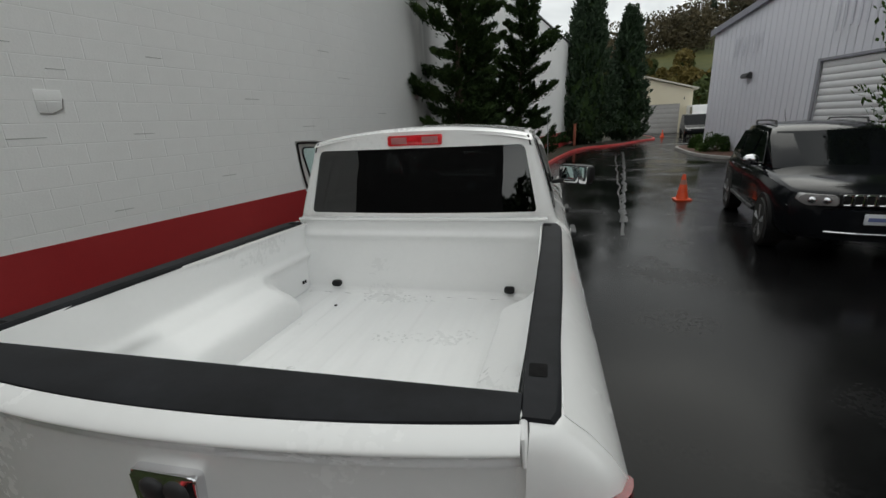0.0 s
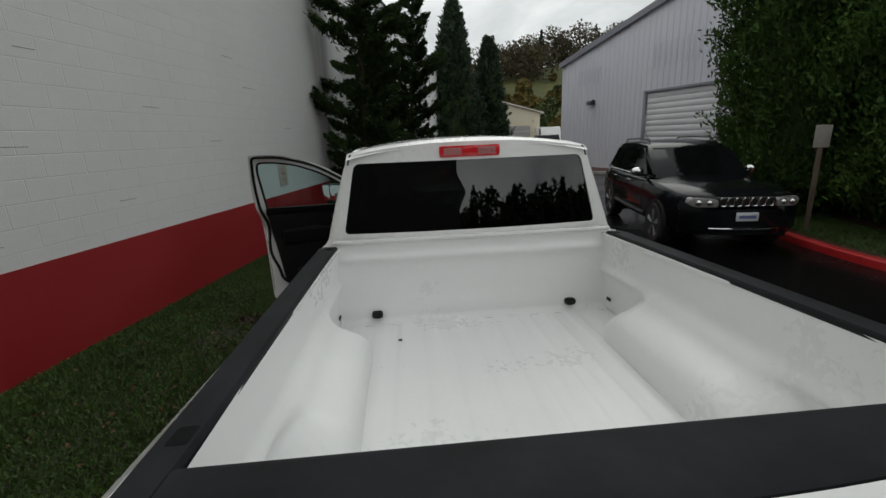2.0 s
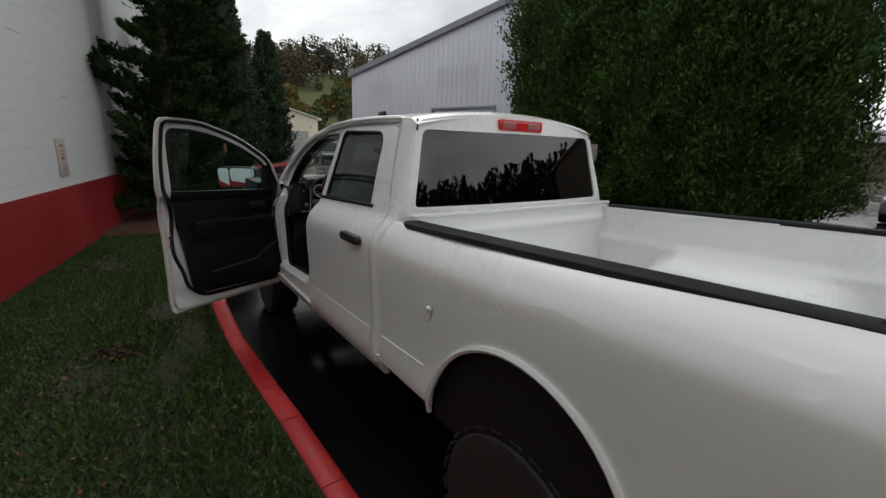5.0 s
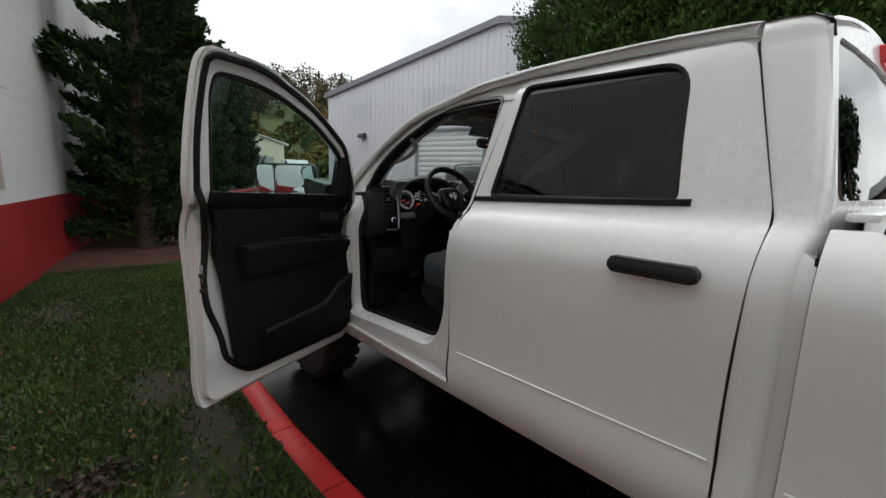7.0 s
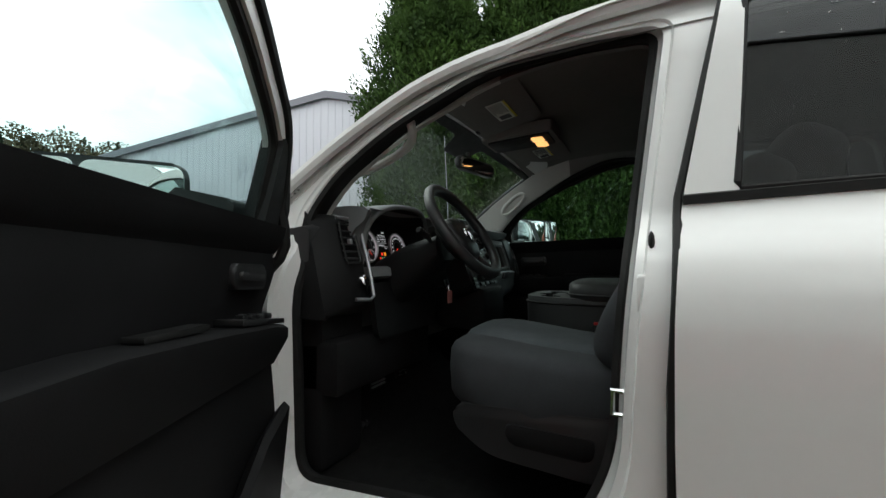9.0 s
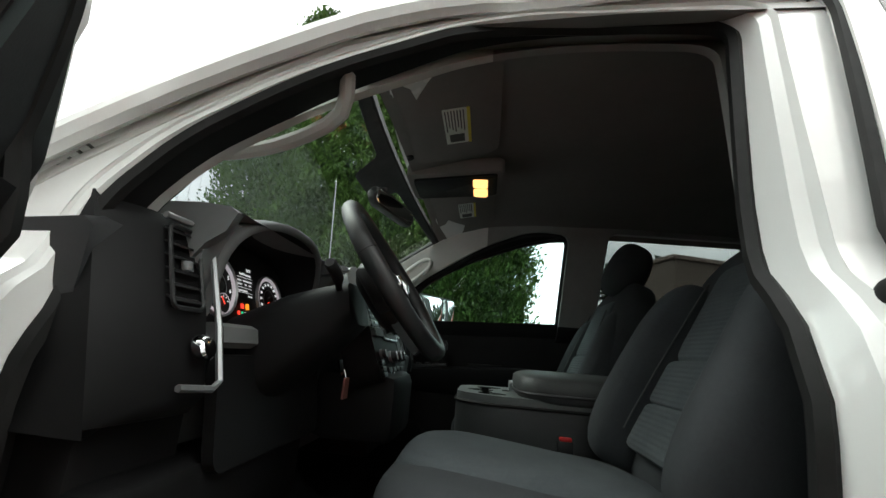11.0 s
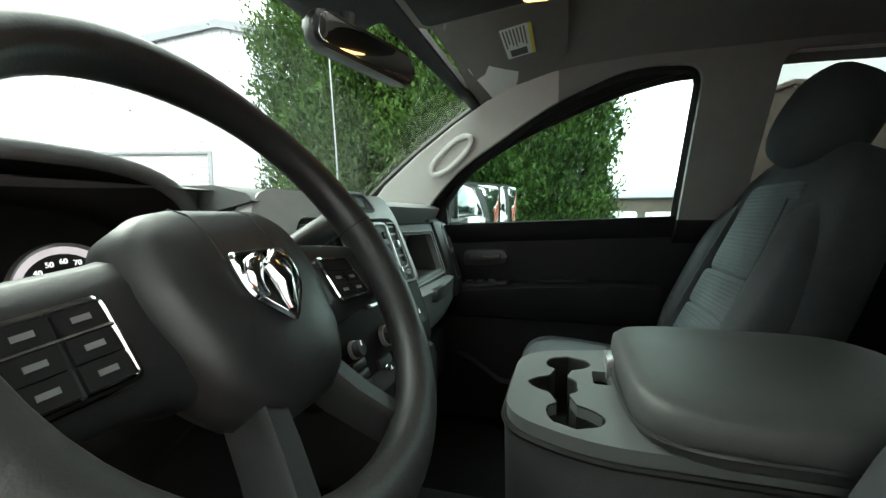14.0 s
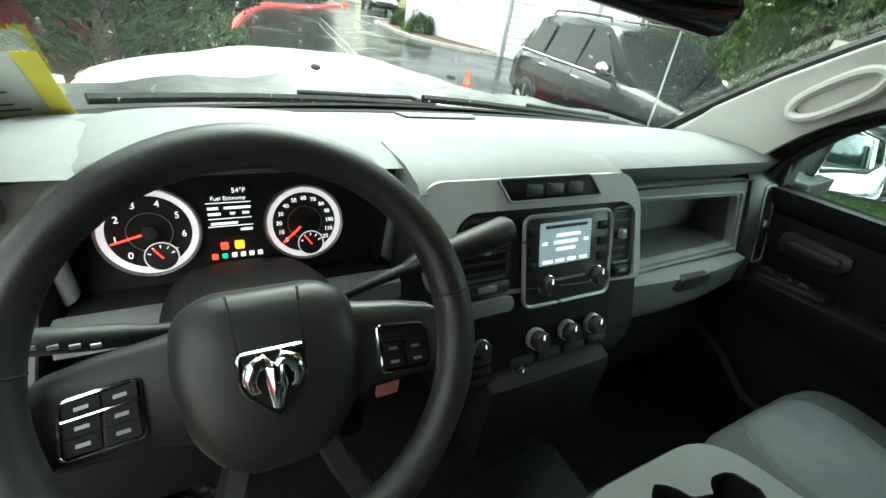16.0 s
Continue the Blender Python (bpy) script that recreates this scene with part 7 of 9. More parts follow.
loft(bm, [[SH_ @ Vector(q) for q in ((-0.885, 4.03, zz), (-0.82, 3.988 + e, zz), (-0.73, 3.980 + e, zz), (-0.70, 4.0 + e, zz), (-0.69, 4.12, zz), (-0.88, 4.16, zz))] for zz, e in ((1.145, 0.08), (1.155, 0.04), (1.18, 0.012), (1.3, 0.0), (1.42, 0.0), (1.445, 0.012), (1.452, 0.04))])
sub("end_cap", bm, TRIM, dash, "", 55)
vent(-0.812, -0.745, 1.30, 1.425, 3.976, 6, SH_, frame=BLACKPL, lean=0.0)
bm = bmesh.new()
tube(bm, [SH_ @ Vector(q) for q in ((-0.82, 3.974, 1.438), (-0.735, 3.968, 1.438), (-0.718, 3.968, 1.40), (-0.715, 3.970, 1.28), (-0.718, 3.974, 1.20), (-0.735, 3.976, 1.19), (-0.80, 3.98, 1.195))], 0.0055, 6)
sub("bezel", bm, SILVERPL, dash)
bm = bmesh.new()
lathe(bm, [(0.018, 0.0), (0.018, 0.014), (0.014, 0.018), (0.0, 0.018)], 18, SH_ @ Matrix.Translation((-0.752, 3.980, 1.248)) @ Matrix.Rotation(radians(90), 4, "X"))
sub("lamp_switch", bm, CHROME, dash)

# instrument binnacle
BN = Matrix.Translation((-0.45, 4.035, 1.40)) @ Matrix.Rotation(radians(-14), 4, "X")
EYE_ = Vector((-0.46, 3.53, 1.68))
DEEP = Matrix.Translation(EYE_) @ Matrix.Scale(1.15, 4) @ Matrix.Translation(-EYE_)   # the dials sit deep in the hood
bm = bmesh.new()
arch = [(-0.218, -0.115)] + [(-0.218 * math.copysign(abs(math.cos(a)) ** 0.75, math.cos(a)), -0.02 + 0.108 * math.sin(a) ** 0.75) for a in np.linspace(0, math.pi, 25)] + [(0.218, -0.115)]
# hood: shell swept from the rim back over the dials
RIM = Matrix.Translation((-0.410, 4.034, 1.402)) @ Matrix.Rotation(radians(9), 4, "X")
hood = [(-0.208, -0.115)] + [(-0.208 * math.copysign(abs(math.cos(a)) ** 0.8, math.cos(a)), -0.030 + 0.128 * math.sin(a) ** 0.85) for a in np.linspace(0, math.pi, 25)] + [(0.208, -0.115)]
def hood_ring(k, kz, y):
    return [RIM @ Vector((x * k, y + 0.022 * (x / 0.216) ** 2, z * kz + (kz - 1) * 0.02)) for x, z in hood]
dial = [DEEP @ BN @ Vector((x * 0.90, 0.012, z * 0.95 + 0.006)) for x, z in arch]
loft(bm, [hood_ring(0.935, 0.875, 0.010), hood_ring(0.94, 0.885, 0.003), hood_ring(0.965, 0.94, 0.0), hood_ring(1.0, 1.0, 0.001), hood_ring(1.02, 1.02, 0.004), hood_ring(1.05, 1.02, 0.02), hood_ring(1.08, 0.93, 0.08), hood_ring(1.10, 0.70, 0.2)], closed=False)
sub("binnacle_hood", bm, DASHGREY, dash, "grey curved instrument hood", 60)
bm = bmesh.new()
loft(bm, [dial, hood_ring(0.937, 0.878, 0.009)], closed=False)
sub("binnacle_lining", bm, TRIM, dash, "black lining inside the hood", 60)
bm = bmesh.new()
loft(bm, [[(x, y, z) for y, z in ((4.040, 1.287), (4.026, 1.281), (4.020, 1.256), (4.034, 1.246), (4.060, 1.250), (4.060, 1.285))] for x in np.linspace(-0.632, -0.200, 9)])
sub("binnacle_lip", bm, DASHGREY, dash, "grey ledge below the dials")
bm = bmesh.new()
box(bm, -0.622, -0.205, 4.055, 4.165, 1.255, 1.283, 0.004)
sub("binnacle_floor", bm, TRIM, dash, "black shelf between ledge and dials")
bm = bmesh.new()
ARCH = [(x * 1.03, z * 1.03) for x, z in hood if z > -0.114]
solid(bm, sheet([(-0.250, -0.165), (-0.214, -0.165), (-0.2143, -0.03), *[q for q in ARCH[1:13] if q[1] < 0.060], (-0.150, 0.062), (-0.225, 0.050), (-0.250, 0.01)], ()), lambda x, z, k: RIM @ Vector((x, 0.030 + 0.03 * k + 0.12 * max(0.0, abs(x) - 0.22), z)))
sub("hood_surround", bm, DASHGREY, dash, "grey panel beside the instrument hood", 60)
bm = bmesh.new()
solid(bm, sheet([(0.214, -0.165), (0.272, -0.165), (0.276, 0.02), (0.262, 0.066), (0.150, 0.066), *[q for q in ARCH[13:-1] if q[1] < 0.060], (0.2143, -0.03)], ()), lambda x, z, k: RIM @ Vector((x, 0.030 + 0.03 * k + 0.12 * max(0.0, abs(x) - 0.22), z)))
sub("hood_surround", bm, DASHGREY, dash, "grey panel beside the instrument hood", 60)
bm = bmesh.new()
prism(bm, [(x * 0.91, z * 0.96 + 0.006) for x, z in arch], "y", 0.012, 0.03)
bmesh.ops.transform(bm, matrix=DEEP @ BN, verts=bm.verts)
face = sub("dial_face", bm, RUBBER, dash, "black instrument face")


def on_face(x, z, off=0.0):
    return DEEP @ BN @ Matrix.Translation((x + 0.45, 0.010 - off, (z - 1.40))) @ Matrix.Rotation(radians(90), 4, "X")


def gauge(cx, cz, r, nums, lo, hi, needle, small):
    bm = bmesh.new()
    m = on_face(cx, cz, 0.001)
    lathe(bm, [(r, 0.0), (r, 0.003), (r * 0.86, 0.002), (r * 0.86, 0.0)], 40, m, True)
    g = sub("gauge_ring", bm, DIALRING, face, "pale backlit dial ring")
    bm = bmesh.new()
    lathe(bm, [(r * 1.09, 0.0), (r * 1.06, 0.006), (r * 1.0, 0.003), (r * 1.0, 0.0)], 40, m, True)
    sub("gauge_rim", bm, SILVERPL, face)
    bm = bmesh.new()
    lathe(bm, [(r * 0.47, 0.0015), (r * 0.47, 0.0022), (r * 0.45, 0.0022), (r * 0.45, 0.0015)], 32, m, True)
    sub("inner_circle", bm, SILVERPL, face)
    for i, t in enumerate(nums):
        a = radians(lo + (hi - lo) * i / (len(nums) - 1))
        text_part("numeral", t, r * 0.22 if len(nums) < 9 else r * 0.155, m @ Matrix.Translation((-r * 0.69 * math.sin(a), -r * 0.69 * math.cos(a), 0.002)), WHITEINK, face)
    a = radians(needle)
    bm = bmesh.new()
    mm = m @ Matrix.Translation((0, 0, 0.004)) @ Matrix.Rotation(-a, 4, "Z")
    box(bm, -0.0011, 0.0011, -r * 0.80, 0.002, 0, 0.0012, m=mm)
    sub("needle", bm, REDLED, face, "red needle")
    bm = bmesh.new()
    lathe(bm, [(r * 0.16, 0.002), (r * 0.16, 0.008), (0.0, 0.009)], 18, m)
    sub("needle_hub", bm, BLACKPL, face)
    # small inset gauge
    ms = m @ Matrix.Translation((small * r, -r * 0.60, 0.002))
    bm = bmesh.new()
    lathe(bm, [(r * 0.36, 0.0), (r * 0.36, 0.003), (r * 0.33, 0.003), (r * 0.33, 0.0015), (0, 0.0015)], 28, ms)
    sub("inset_gauge", bm, BLACKPL, face)
    bm = bmesh.new()
    lathe(bm, [(r * 0.36, 0.003), (r * 0.36, 0.0036), (r * 0.335, 0.0036), (r * 0.335, 0.003)], 28, ms, True)
    sub("inset_ring", bm, DIALRING, face)
    for q in (-70, -35, 0, 35, 70):
        bm = bmesh.new()
        box(bm, -0.0006, 0.0006, r * 0.22, r * 0.29, 0.003, 0.0036, m=ms @ Matrix.Rotation(radians(q), 4, "Z"))
        sub("inset_tick", bm, WHITEINK, face)
    bm = bmesh.new()
    box(bm, -0.0009, 0.0009, -r * 0.04, r * 0.26, 0.004, 0.005, m=ms @ Matrix.Rotation(radians(35), 4, "Z"))
    sub("inset_needle", bm, REDLED, face)


gauge(-0.518, 1.402, 0.049, ["0", "1", "2", "3", "4", "5", "6", "7"], 40, 318, 75, 0.16)
gauge(-0.346, 1.398, 0.047, ["0", "10", "20", "30", "40", "50", "60", "70", "80", "90", "100", "110", "120"], 48, 312, 50, 0.12)
bm = bmesh.new()
box(bm, -0.026, 0.026, -0.030, 0.034, 0, 0.0012, m=on_face(-0.434, 1.418))
sub("trip_display", bm, TRIM, face)
for k, (t, sz, zz) in enumerate((("54°F", 0.0085, 0.027), ("Fuel Economy", 0.0068, 0.018))):
    text_part("display_text", t, sz, on_face(-0.434 + (0.012 if k == 0 else 0), 1.418 + zz, 0.003), WHITEINK, face)
for zz, w0, w1 in ((0.0125, -0.025, 0.025), (0.006, -0.024, -0.012), (0.006, -0.006, 0.024), (-0.001, -0.024, -0.010), (-0.001, 0.0, 0.006), (-0.001, 0.014, 0.022), (-0.007, -0.024, 0.024), (-0.013, -0.022, 0.008), (-0.0165, -0.025, 0.025), (-0.022, 0.010, 0.024)):
    bm = bmesh.new()
    hgt = 0.0005 if w1 - w0 > 0.045 else 0.0016
    box(bm, w0, w1, zz - hgt, zz + hgt, 0.0015, 0.002, m=on_face(-0.434, 1.418))
    sub("display_bar", bm, WHITEINK, face)
for x, z, w, mtl in ((-0.444, 1.376, 0.0045, REDLED), (-0.427, 1.376, 0.0055, AMBERLED), (-0.456, 1.363, 0.0035, REDLED), (-0.445, 1.363, 0.003, GREENLED), (-0.434, 1.363, 0.003, WHITEINK), (-0.424, 1.363, 0.003, WHITEINK), (-0.414, 1.363, 0.003, WHITEINK), (-0.404, 1.363, 0.003, WHITEINK)):
    bm = bmesh.new()
    prism(bm, rpoly([(-w, -w), (w, -w), (w, w), (-w, w)], w * 0.4), "z", 0.0, 0.001, m=on_face(x, z))
    sub("warning_light", bm, mtl, face)
# lower surround of the column
bm = bmesh.new()
loft(bm, [[(-0.42 + w * math.copysign(abs(math.cos(a)) ** 0.6, math.cos(a)), y + 0.35 * h * math.sin(a), z0 + h * math.copysign(abs(math.sin(a)) ** 0.6, math.sin(a))) for a in np.linspace(0, 2 * math.pi, 26, endpoint=False)] for y, z0, w, h in ((4.08, 1.215, 0.108, 0.09), (3.98, 1.283, 0.102, 0.073), (3.92, 1.320, 0.090, 0.058), (3.872, 1.350, 0.066, 0.042))])
sub("column_shroud", bm, TRIM, dash, angle=60)
bm = bmesh.new()
solid(bm, sheet(rpoly([(-0.63, 1.06), (-0.63, 1.235), (-0.215, 1.235), (-0.215, 1.06)], 0.03)), lambda x, z, k: Vector((x, 4.025 - 0.03 * (1.235 - z) / 0.2 + 0.02 * k, z)))
sub("knee_bolster", bm, TRIM, dash)
bm = bmesh.new()
box(bm, -0.800, -0.60, 4.075, 4.30, 0.70, 1.25, 0.02)
sub("kick_panel", bm, TRIM, dash, "black kick panel beside the pedals")

# ---- centre stack ----
ST = Matrix.Translation((0.037, 3.952, 1.426)) @ Matrix.Rotation(radians(90 - 20), 4, "X")   # x right, y up the face, z towards the seats


def st(name, mtl, x0, x1, y0, y1, z0, z1, r=0.01, bev=0.003, label="", parent=None):
    bm = bmesh.new()
    prism(bm, rpoly([(x0, y0), (x1, y0), (x1, y1), (x0, y1)], r), "z", z0, z1, bev, m=ST)
    return sub(name, bm, mtl, parent or dash, label)


stack = st("centre_console_panel", TRIM, -0.205, 0.172, -0.262, 0.02, -0.09, 0.0, 0.04, 0.01, "dark centre stack")
bm = bmesh.new()
solid(bm, sheet(rpoly([(-0.232, -0.11, 0.02), (-0.258, 0.02, 0.05), (-0.235, 0.053, 0.04), (0.125, 0.053, 0.04), (0.160, 0.012, 0.03), (0.176, -0.135, 0.02)], 0.03), [rpoly([(-0.202, -0.105, 0.01), (-0.206, -0.008, 0.03), (-0.185, 0.010, 0.02), (0.125, 0.006, 0.02), (0.150, -0.01, 0.02), (0.158, -0.130, 0.01)], 0.02)]), lambda x, y, k: ST @ Vector((x, y, 0.006 - 0.03 * k - 0.03 * max(0, -x - 0.2) / 0.08)))
sub("stack_surround", bm, mat("satin_grey_trim", (0.33, 0.34, 0.34), 0.38, col2=(0.38, 0.39, 0.39), scale=5, rvar=0.05), stack, "satin grey surround of the centre stack", 50)
bm = bmesh.new()
loft(bm, [[(x, y, z) for y, z in ((3.972, 1.458), (3.982, 1.468), (4.03, 1.479), (4.12, 1.48), (4.10, 1.43))] for x in np.linspace(-0.215, 0.175, 9)])
hoodst = sub("stack_hood", bm, DASHGREY, dash, "grey hood over the centre stack", 50)
bm = bmesh.new()
prism(bm, rpoly([(-0.118, 0.022), (0.058, 0.022), (0.030, 0.052), (-0.140, 0.052)], 0.006), "z", -0.004, 0.009, 0.002, m=ST)
tray = sub("hood_tray", bm, TRIM, hoodst)
bm = bmesh.new()
tube(bm, [ST @ Vector((x, y, 0.009)) for x, y in rpoly([(-0.120, 0.020), (0.060, 0.020), (0.031, 0.054), (-0.142, 0.054)], 0.006)], 0.0022, 6, loop=True)
sub("tray_rim", bm, SILVERPL, tray)
for k in range(3):
    st("badge_block", DASHDARK, -0.095 + k * 0.04, -0.064 + k * 0.04, 0.027, 0.044, 0.008, 0.012, 0.004, 0.001, "", tray)
rad = st("radio", BLACKPL, -0.088, 0.090, -0.142, -0.006, -0.004, 0.006, 0.012, 0.003, "black radio with lit display")
bm = bmesh.new()
tube(bm, [ST @ Vector((x, y, 0.006)) for x, y in rpoly([(-0.090, -0.144), (0.093, -0.146), (0.090, -0.005), (-0.092, -0.004)], 0.016)], 0.0035, 6, loop=True)
sub("radio_bezel", bm, SILVERPL, rad, "bright silver bezel")
st("display", SCREEN, -0.062, 0.044, -0.082, -0.016, 0.005, 0.0075, 0.003, 0.0, "pale lit touch display", rad)
for y0, a, b in ((-0.022, -0.052, 0.034), (-0.036, -0.03, 0.02), (-0.047, -0.035, 0.015), (-0.058, -0.03, 0.01), (-0.076, -0.056, -0.036), (-0.076, -0.03, -0.012), (-0.076, -0.006, 0.012), (-0.076, 0.02, 0.036), (-0.047, -0.058, -0.048), (-0.047, 0.028, 0.038)):
    st("display_bar", WHITEINK if y0 < -0.03 else DASHDARK, a, b, y0 - 0.003, y0 + 0.002, 0.0076, 0.0082, 0.0008, 0.0, "", rad)
for k in range(3):
    st("radio_button", TRIM, -0.084, -0.068, -0.036 - k * 0.026, -0.022 - k * 0.026, 0.005, 0.009, 0.003, 0.001, "", rad)
    st("radio_button", TRIM, 0.062, 0.080, -0.036 - k * 0.026, -0.022 - k * 0.026, 0.005, 0.009, 0.003, 0.001, "", rad)


def knob(x, y, r, h, mtl=BLACKPL, ringm=CHROME, par=None):
    bm = bmesh.new()
    lathe(bm, [(r, 0.0), (r, h * 0.8), (r * 0.86, h), (r * 0.3, h * 0.97), (0.0, h * 0.96)], 24, ST @ Matrix.Translation((x, y, 0.004)))
    k = sub("control_knob", bm, mtl, par or stack, "round control knob")
    bm = bmesh.new()
    lathe(bm, [(r * 1.12, 0.0), (r * 1.12, h * 0.3), (r * 1.0, h * 0.35), (r * 1.0, 0.0)], 24, ST @ Matrix.Translation((x, y, 0.004)))
    sub("knob_ring", bm, ringm, k)
    bm = bmesh.new()
    box(bm, -r * 0.08, r * 0.08, r * 0.3, r * 0.85, h * 0.96, h * 1.02, m=ST @ Matrix.Translation((x, y, 0.004)))
    sub("pointer", bm, WHITEINK, k)


knob(-0.048, -0.112, 0.015, 0.02, par=rad)
knob(0.060, -0.112, 0.015, 0.02, par=rad)
st("disc_slot", SILVERPL, -0.024, 0.036, -0.110, -0.106, 0.006, 0.008, 0.001, 0.0, "", rad)
for x in (-0.064, 0.002, 0.060):
    knob(x, -0.198, 0.0155, 0.024, ringm=SILVERPL)
knob(-0.166, -0.190, 0.012, 0.016, ringm=SILVERPL)
knob(-0.092, -0.250, 0.010, 0.010)
for k in range(4):
    st("stack_switch", BLACKPL, -0.11 + k * 0.055, -0.065 + k * 0.055, -0.240, -0.226, -0.004, 0.006, 0.003, 0.001, "", stack)
vent(-0.197, -0.118, -0.088, -0.002, 0.0, 6, ST @ Matrix.Rotation(radians(-90), 4, "X") @ Matrix.Scale(-1, 4, (0, 1, 0)) @ Matrix.Scale(-1, 4, (0, 1, 0)), frame=BLACKPL, lean=0.0)
vent(0.099, 0.146, -0.100, -0.004, 0.0, 6, ST @ Matrix.Rotation(radians(-90), 4, "X"), frame=BLACKPL, lean=0.0)
st("hazard_panel", BLACKPL, -0.200, -0.116, -0.112, -0.092, -0.01, 0.006, 0.006, 0.002, "", stack)
st("hazard_switch", SILVERPL, -0.172, -0.140, -0.106, -0.097, 0.004, 0.009, 0.003, 0.001, "", stack)
st("panel_ledge", DASHGREY, -0.198, -0.112, -0.140, -0.118, -0.02, 0.012, 0.006, 0.004, "grey ledge under the vent", stack)
st("vent_switch", BLACKPL, 0.108, 0.142, -0.122, -0.106, -0.004, 0.008, 0.007, 0.002, "", stack)
st("switch_mark", SILVERPL, 0.117, 0.133, -0.117, -0.111, 0.007, 0.009, 0.002, 0.0005, "", stack)
for k in range(3):
    st("side_switch", BLACKPL, -0.186, -0.148, -0.250 + k * 0.016, -0.238 + k * 0.016, -0.002, 0.008, 0.003, 0.001, "", stack)
st("storage_slot", RUBBER, 0.104, 0.158, -0.222, -0.150, -0.012, 0.001, 0.006, 0.0, "", stack)
bm = bmesh.new()
box(bm, -0.13, 0.14, 3.83, 4.06, 1.02, 1.20, 0.03)
sub("lower_panel", bm, TRIM, stack)

# ---- steering wheel and stalks ----
SW = Matrix.Translation((-0.42, 3.802, 1.409)) @ Matrix.Rotation(radians(90 - 35), 4, "X")     # x right, y up, z to the driver
WHEELRIM = mat("black_wheel_rim", (0.014, 0.014, 0.015), 0.45, col2=(0.021, 0.021, 0.022), scale=9, bump=0.3, bscale=420, rvar=0.08)
SPOKE = mat("satin_spoke_plastic", (0.012, 0.0122, 0.013), 0.42, col2=(0.017, 0.0174, 0.0185), scale=7, bump=0.15, bscale=380, rvar=0.06)
bm = bmesh.new()
NR = 64
tube(bm, [SW @ Vector((0.172 * math.cos(a), 0.172 * math.sin(a), 0.0)) for a in np.linspace(0, 2 * math.pi, NR, endpoint=False)], [0.0172 + 0.002 * math.cos(2 * a) ** 2 for a in np.linspace(0, 2 * math.pi, NR, endpoint=False)], 14, loop=True)
wh = sub("steering_wheel", bm, WHEELRIM, label="black four-spoke steering wheel", angle=70)
for s in (-1, 1):
    bm = bmesh.new()
    tube(bm, [SW @ (Vector((s * 0.172 * math.cos(0.13), 0.172 * math.sin(0.13), 0.0)) + Vector((s * math.cos(0.13), math.sin(0.13), 0)) * 0.0185 * math.cos(q) + Vector((0, 0, 0.0185 * math.sin(q)))) for q in np.linspace(0, 2 * math.pi, 18, endpoint=False)], 0.0012, 5, loop=True)
    sub("rim_seam", bm, RUBBER, wh)
bm = bmesh.new()
HUB = rpoly([(-0.071, 0.038, 0.03), (-0.046, 0.053, 0.03), (0.046, 0.053, 0.03), (0.071, 0.038, 0.03), (0.080, -0.005, 0.05), (0.067, -0.064, 0.03), (0.036, -0.102, 0.03), (-0.036, -0.102, 0.03), (-0.067, -0.064, 0.03), (-0.080, -0.005, 0.05)], 0.03, 5)
def hubring(k, z, ky=None):
    return [SW @ Vector((x * k, -0.02 + (y + 0.02) * (ky or k), z)) for x, y in HUB]
loft(bm, [hubring(0.72, -0.066), hubring(0.92, -0.055), hubring(1.02, -0.038), hubring(1.0, -0.020), hubring(0.93, -0.009), hubring(0.80, -0.002), hubring(0.55, 0.0025), hubring(0.25, 0.004)])
hub = sub("wheel_hub", bm, SPOKE, wh, "grey padded hub cover", 60)
for x in (-0.028, 0.024):
    bm = bmesh.new()
    tube(bm, [SW @ Vector((x * 1.10, 0.050, -0.012)), SW @ Vector((x * 1.04, 0.040, -0.0035)), SW @ Vector((x, 0.020, 0.0015)), SW @ Vector((x * 0.98, 0.002, 0.003))], 0.0014, 5)
    sub("hub_seam", bm, RUBBER, hub)
bm = bmesh.new()
SHLD = rpoly([(-0.026, 0.016, 0.004), (0.026, 0.016, 0.004), (0.026, -0.010, 0.008), (0.0, -0.033, 0.004), (-0.026, -0.010, 0.008)], 0.005)
EMB = SW @ Matrix.Translation((-0.002, -0.0143, 0.0025)) @ Matrix.Diagonal((0.96, 1.08, 1, 1))
prism(bm, SHLD, "z", 0.0, 0.004, 0.001, m=EMB)
em = sub("wheel_emblem", bm, RUBBER, hub, "chrome shield emblem")
bm = bmesh.new()
tube(bm, [EMB @ Vector((x, y, 0.004)) for x, y in SHLD], 0.0022, 6, loop=True)
sub("emblem_rim", bm, CHROME, em)
bm = bmesh.new()
for s in (-1, 1):
    tube(bm, [EMB @ Vector(p) for p in ((s * 0.003, 0.004, 0.005), (s * 0.009, 0.009, 0.006), (s * 0.016, 0.006, 0.006), (s * 0.0195, -0.003, 0.005), (s * 0.017, -0.011, 0.004), (s * 0.012, -0.013, 0.004))], [0.005, 0.0072, 0.0075, 0.0062, 0.0045, 0.002], 10)
tube(bm, [EMB @ Vector(p) for p in ((0, 0.003, 0.006), (0.001, -0.010, 0.008), (0, -0.026, 0.005))], [0.0085, 0.0085, 0.0045], 10)
sub("emblem_relief", bm, CHROME, em, "plain raised chrome shape", 60)
PAD = ((0.095, -0.001), (0.141, -0.007), (0.144, -0.046), (0.095, -0.043))     # switch field: inner top, outer top, outer foot, inner foot
def on_pad(s, u, v, z):
    """A place on the switch field: u from the hub outwards, v from top to foot."""
    a, b, c, d = (Vector(q) for q in PAD)
    q = a.lerp(b, u).lerp(d.lerp(c, u), v)
    return SW @ Vector((s * q.x, q.y, z))
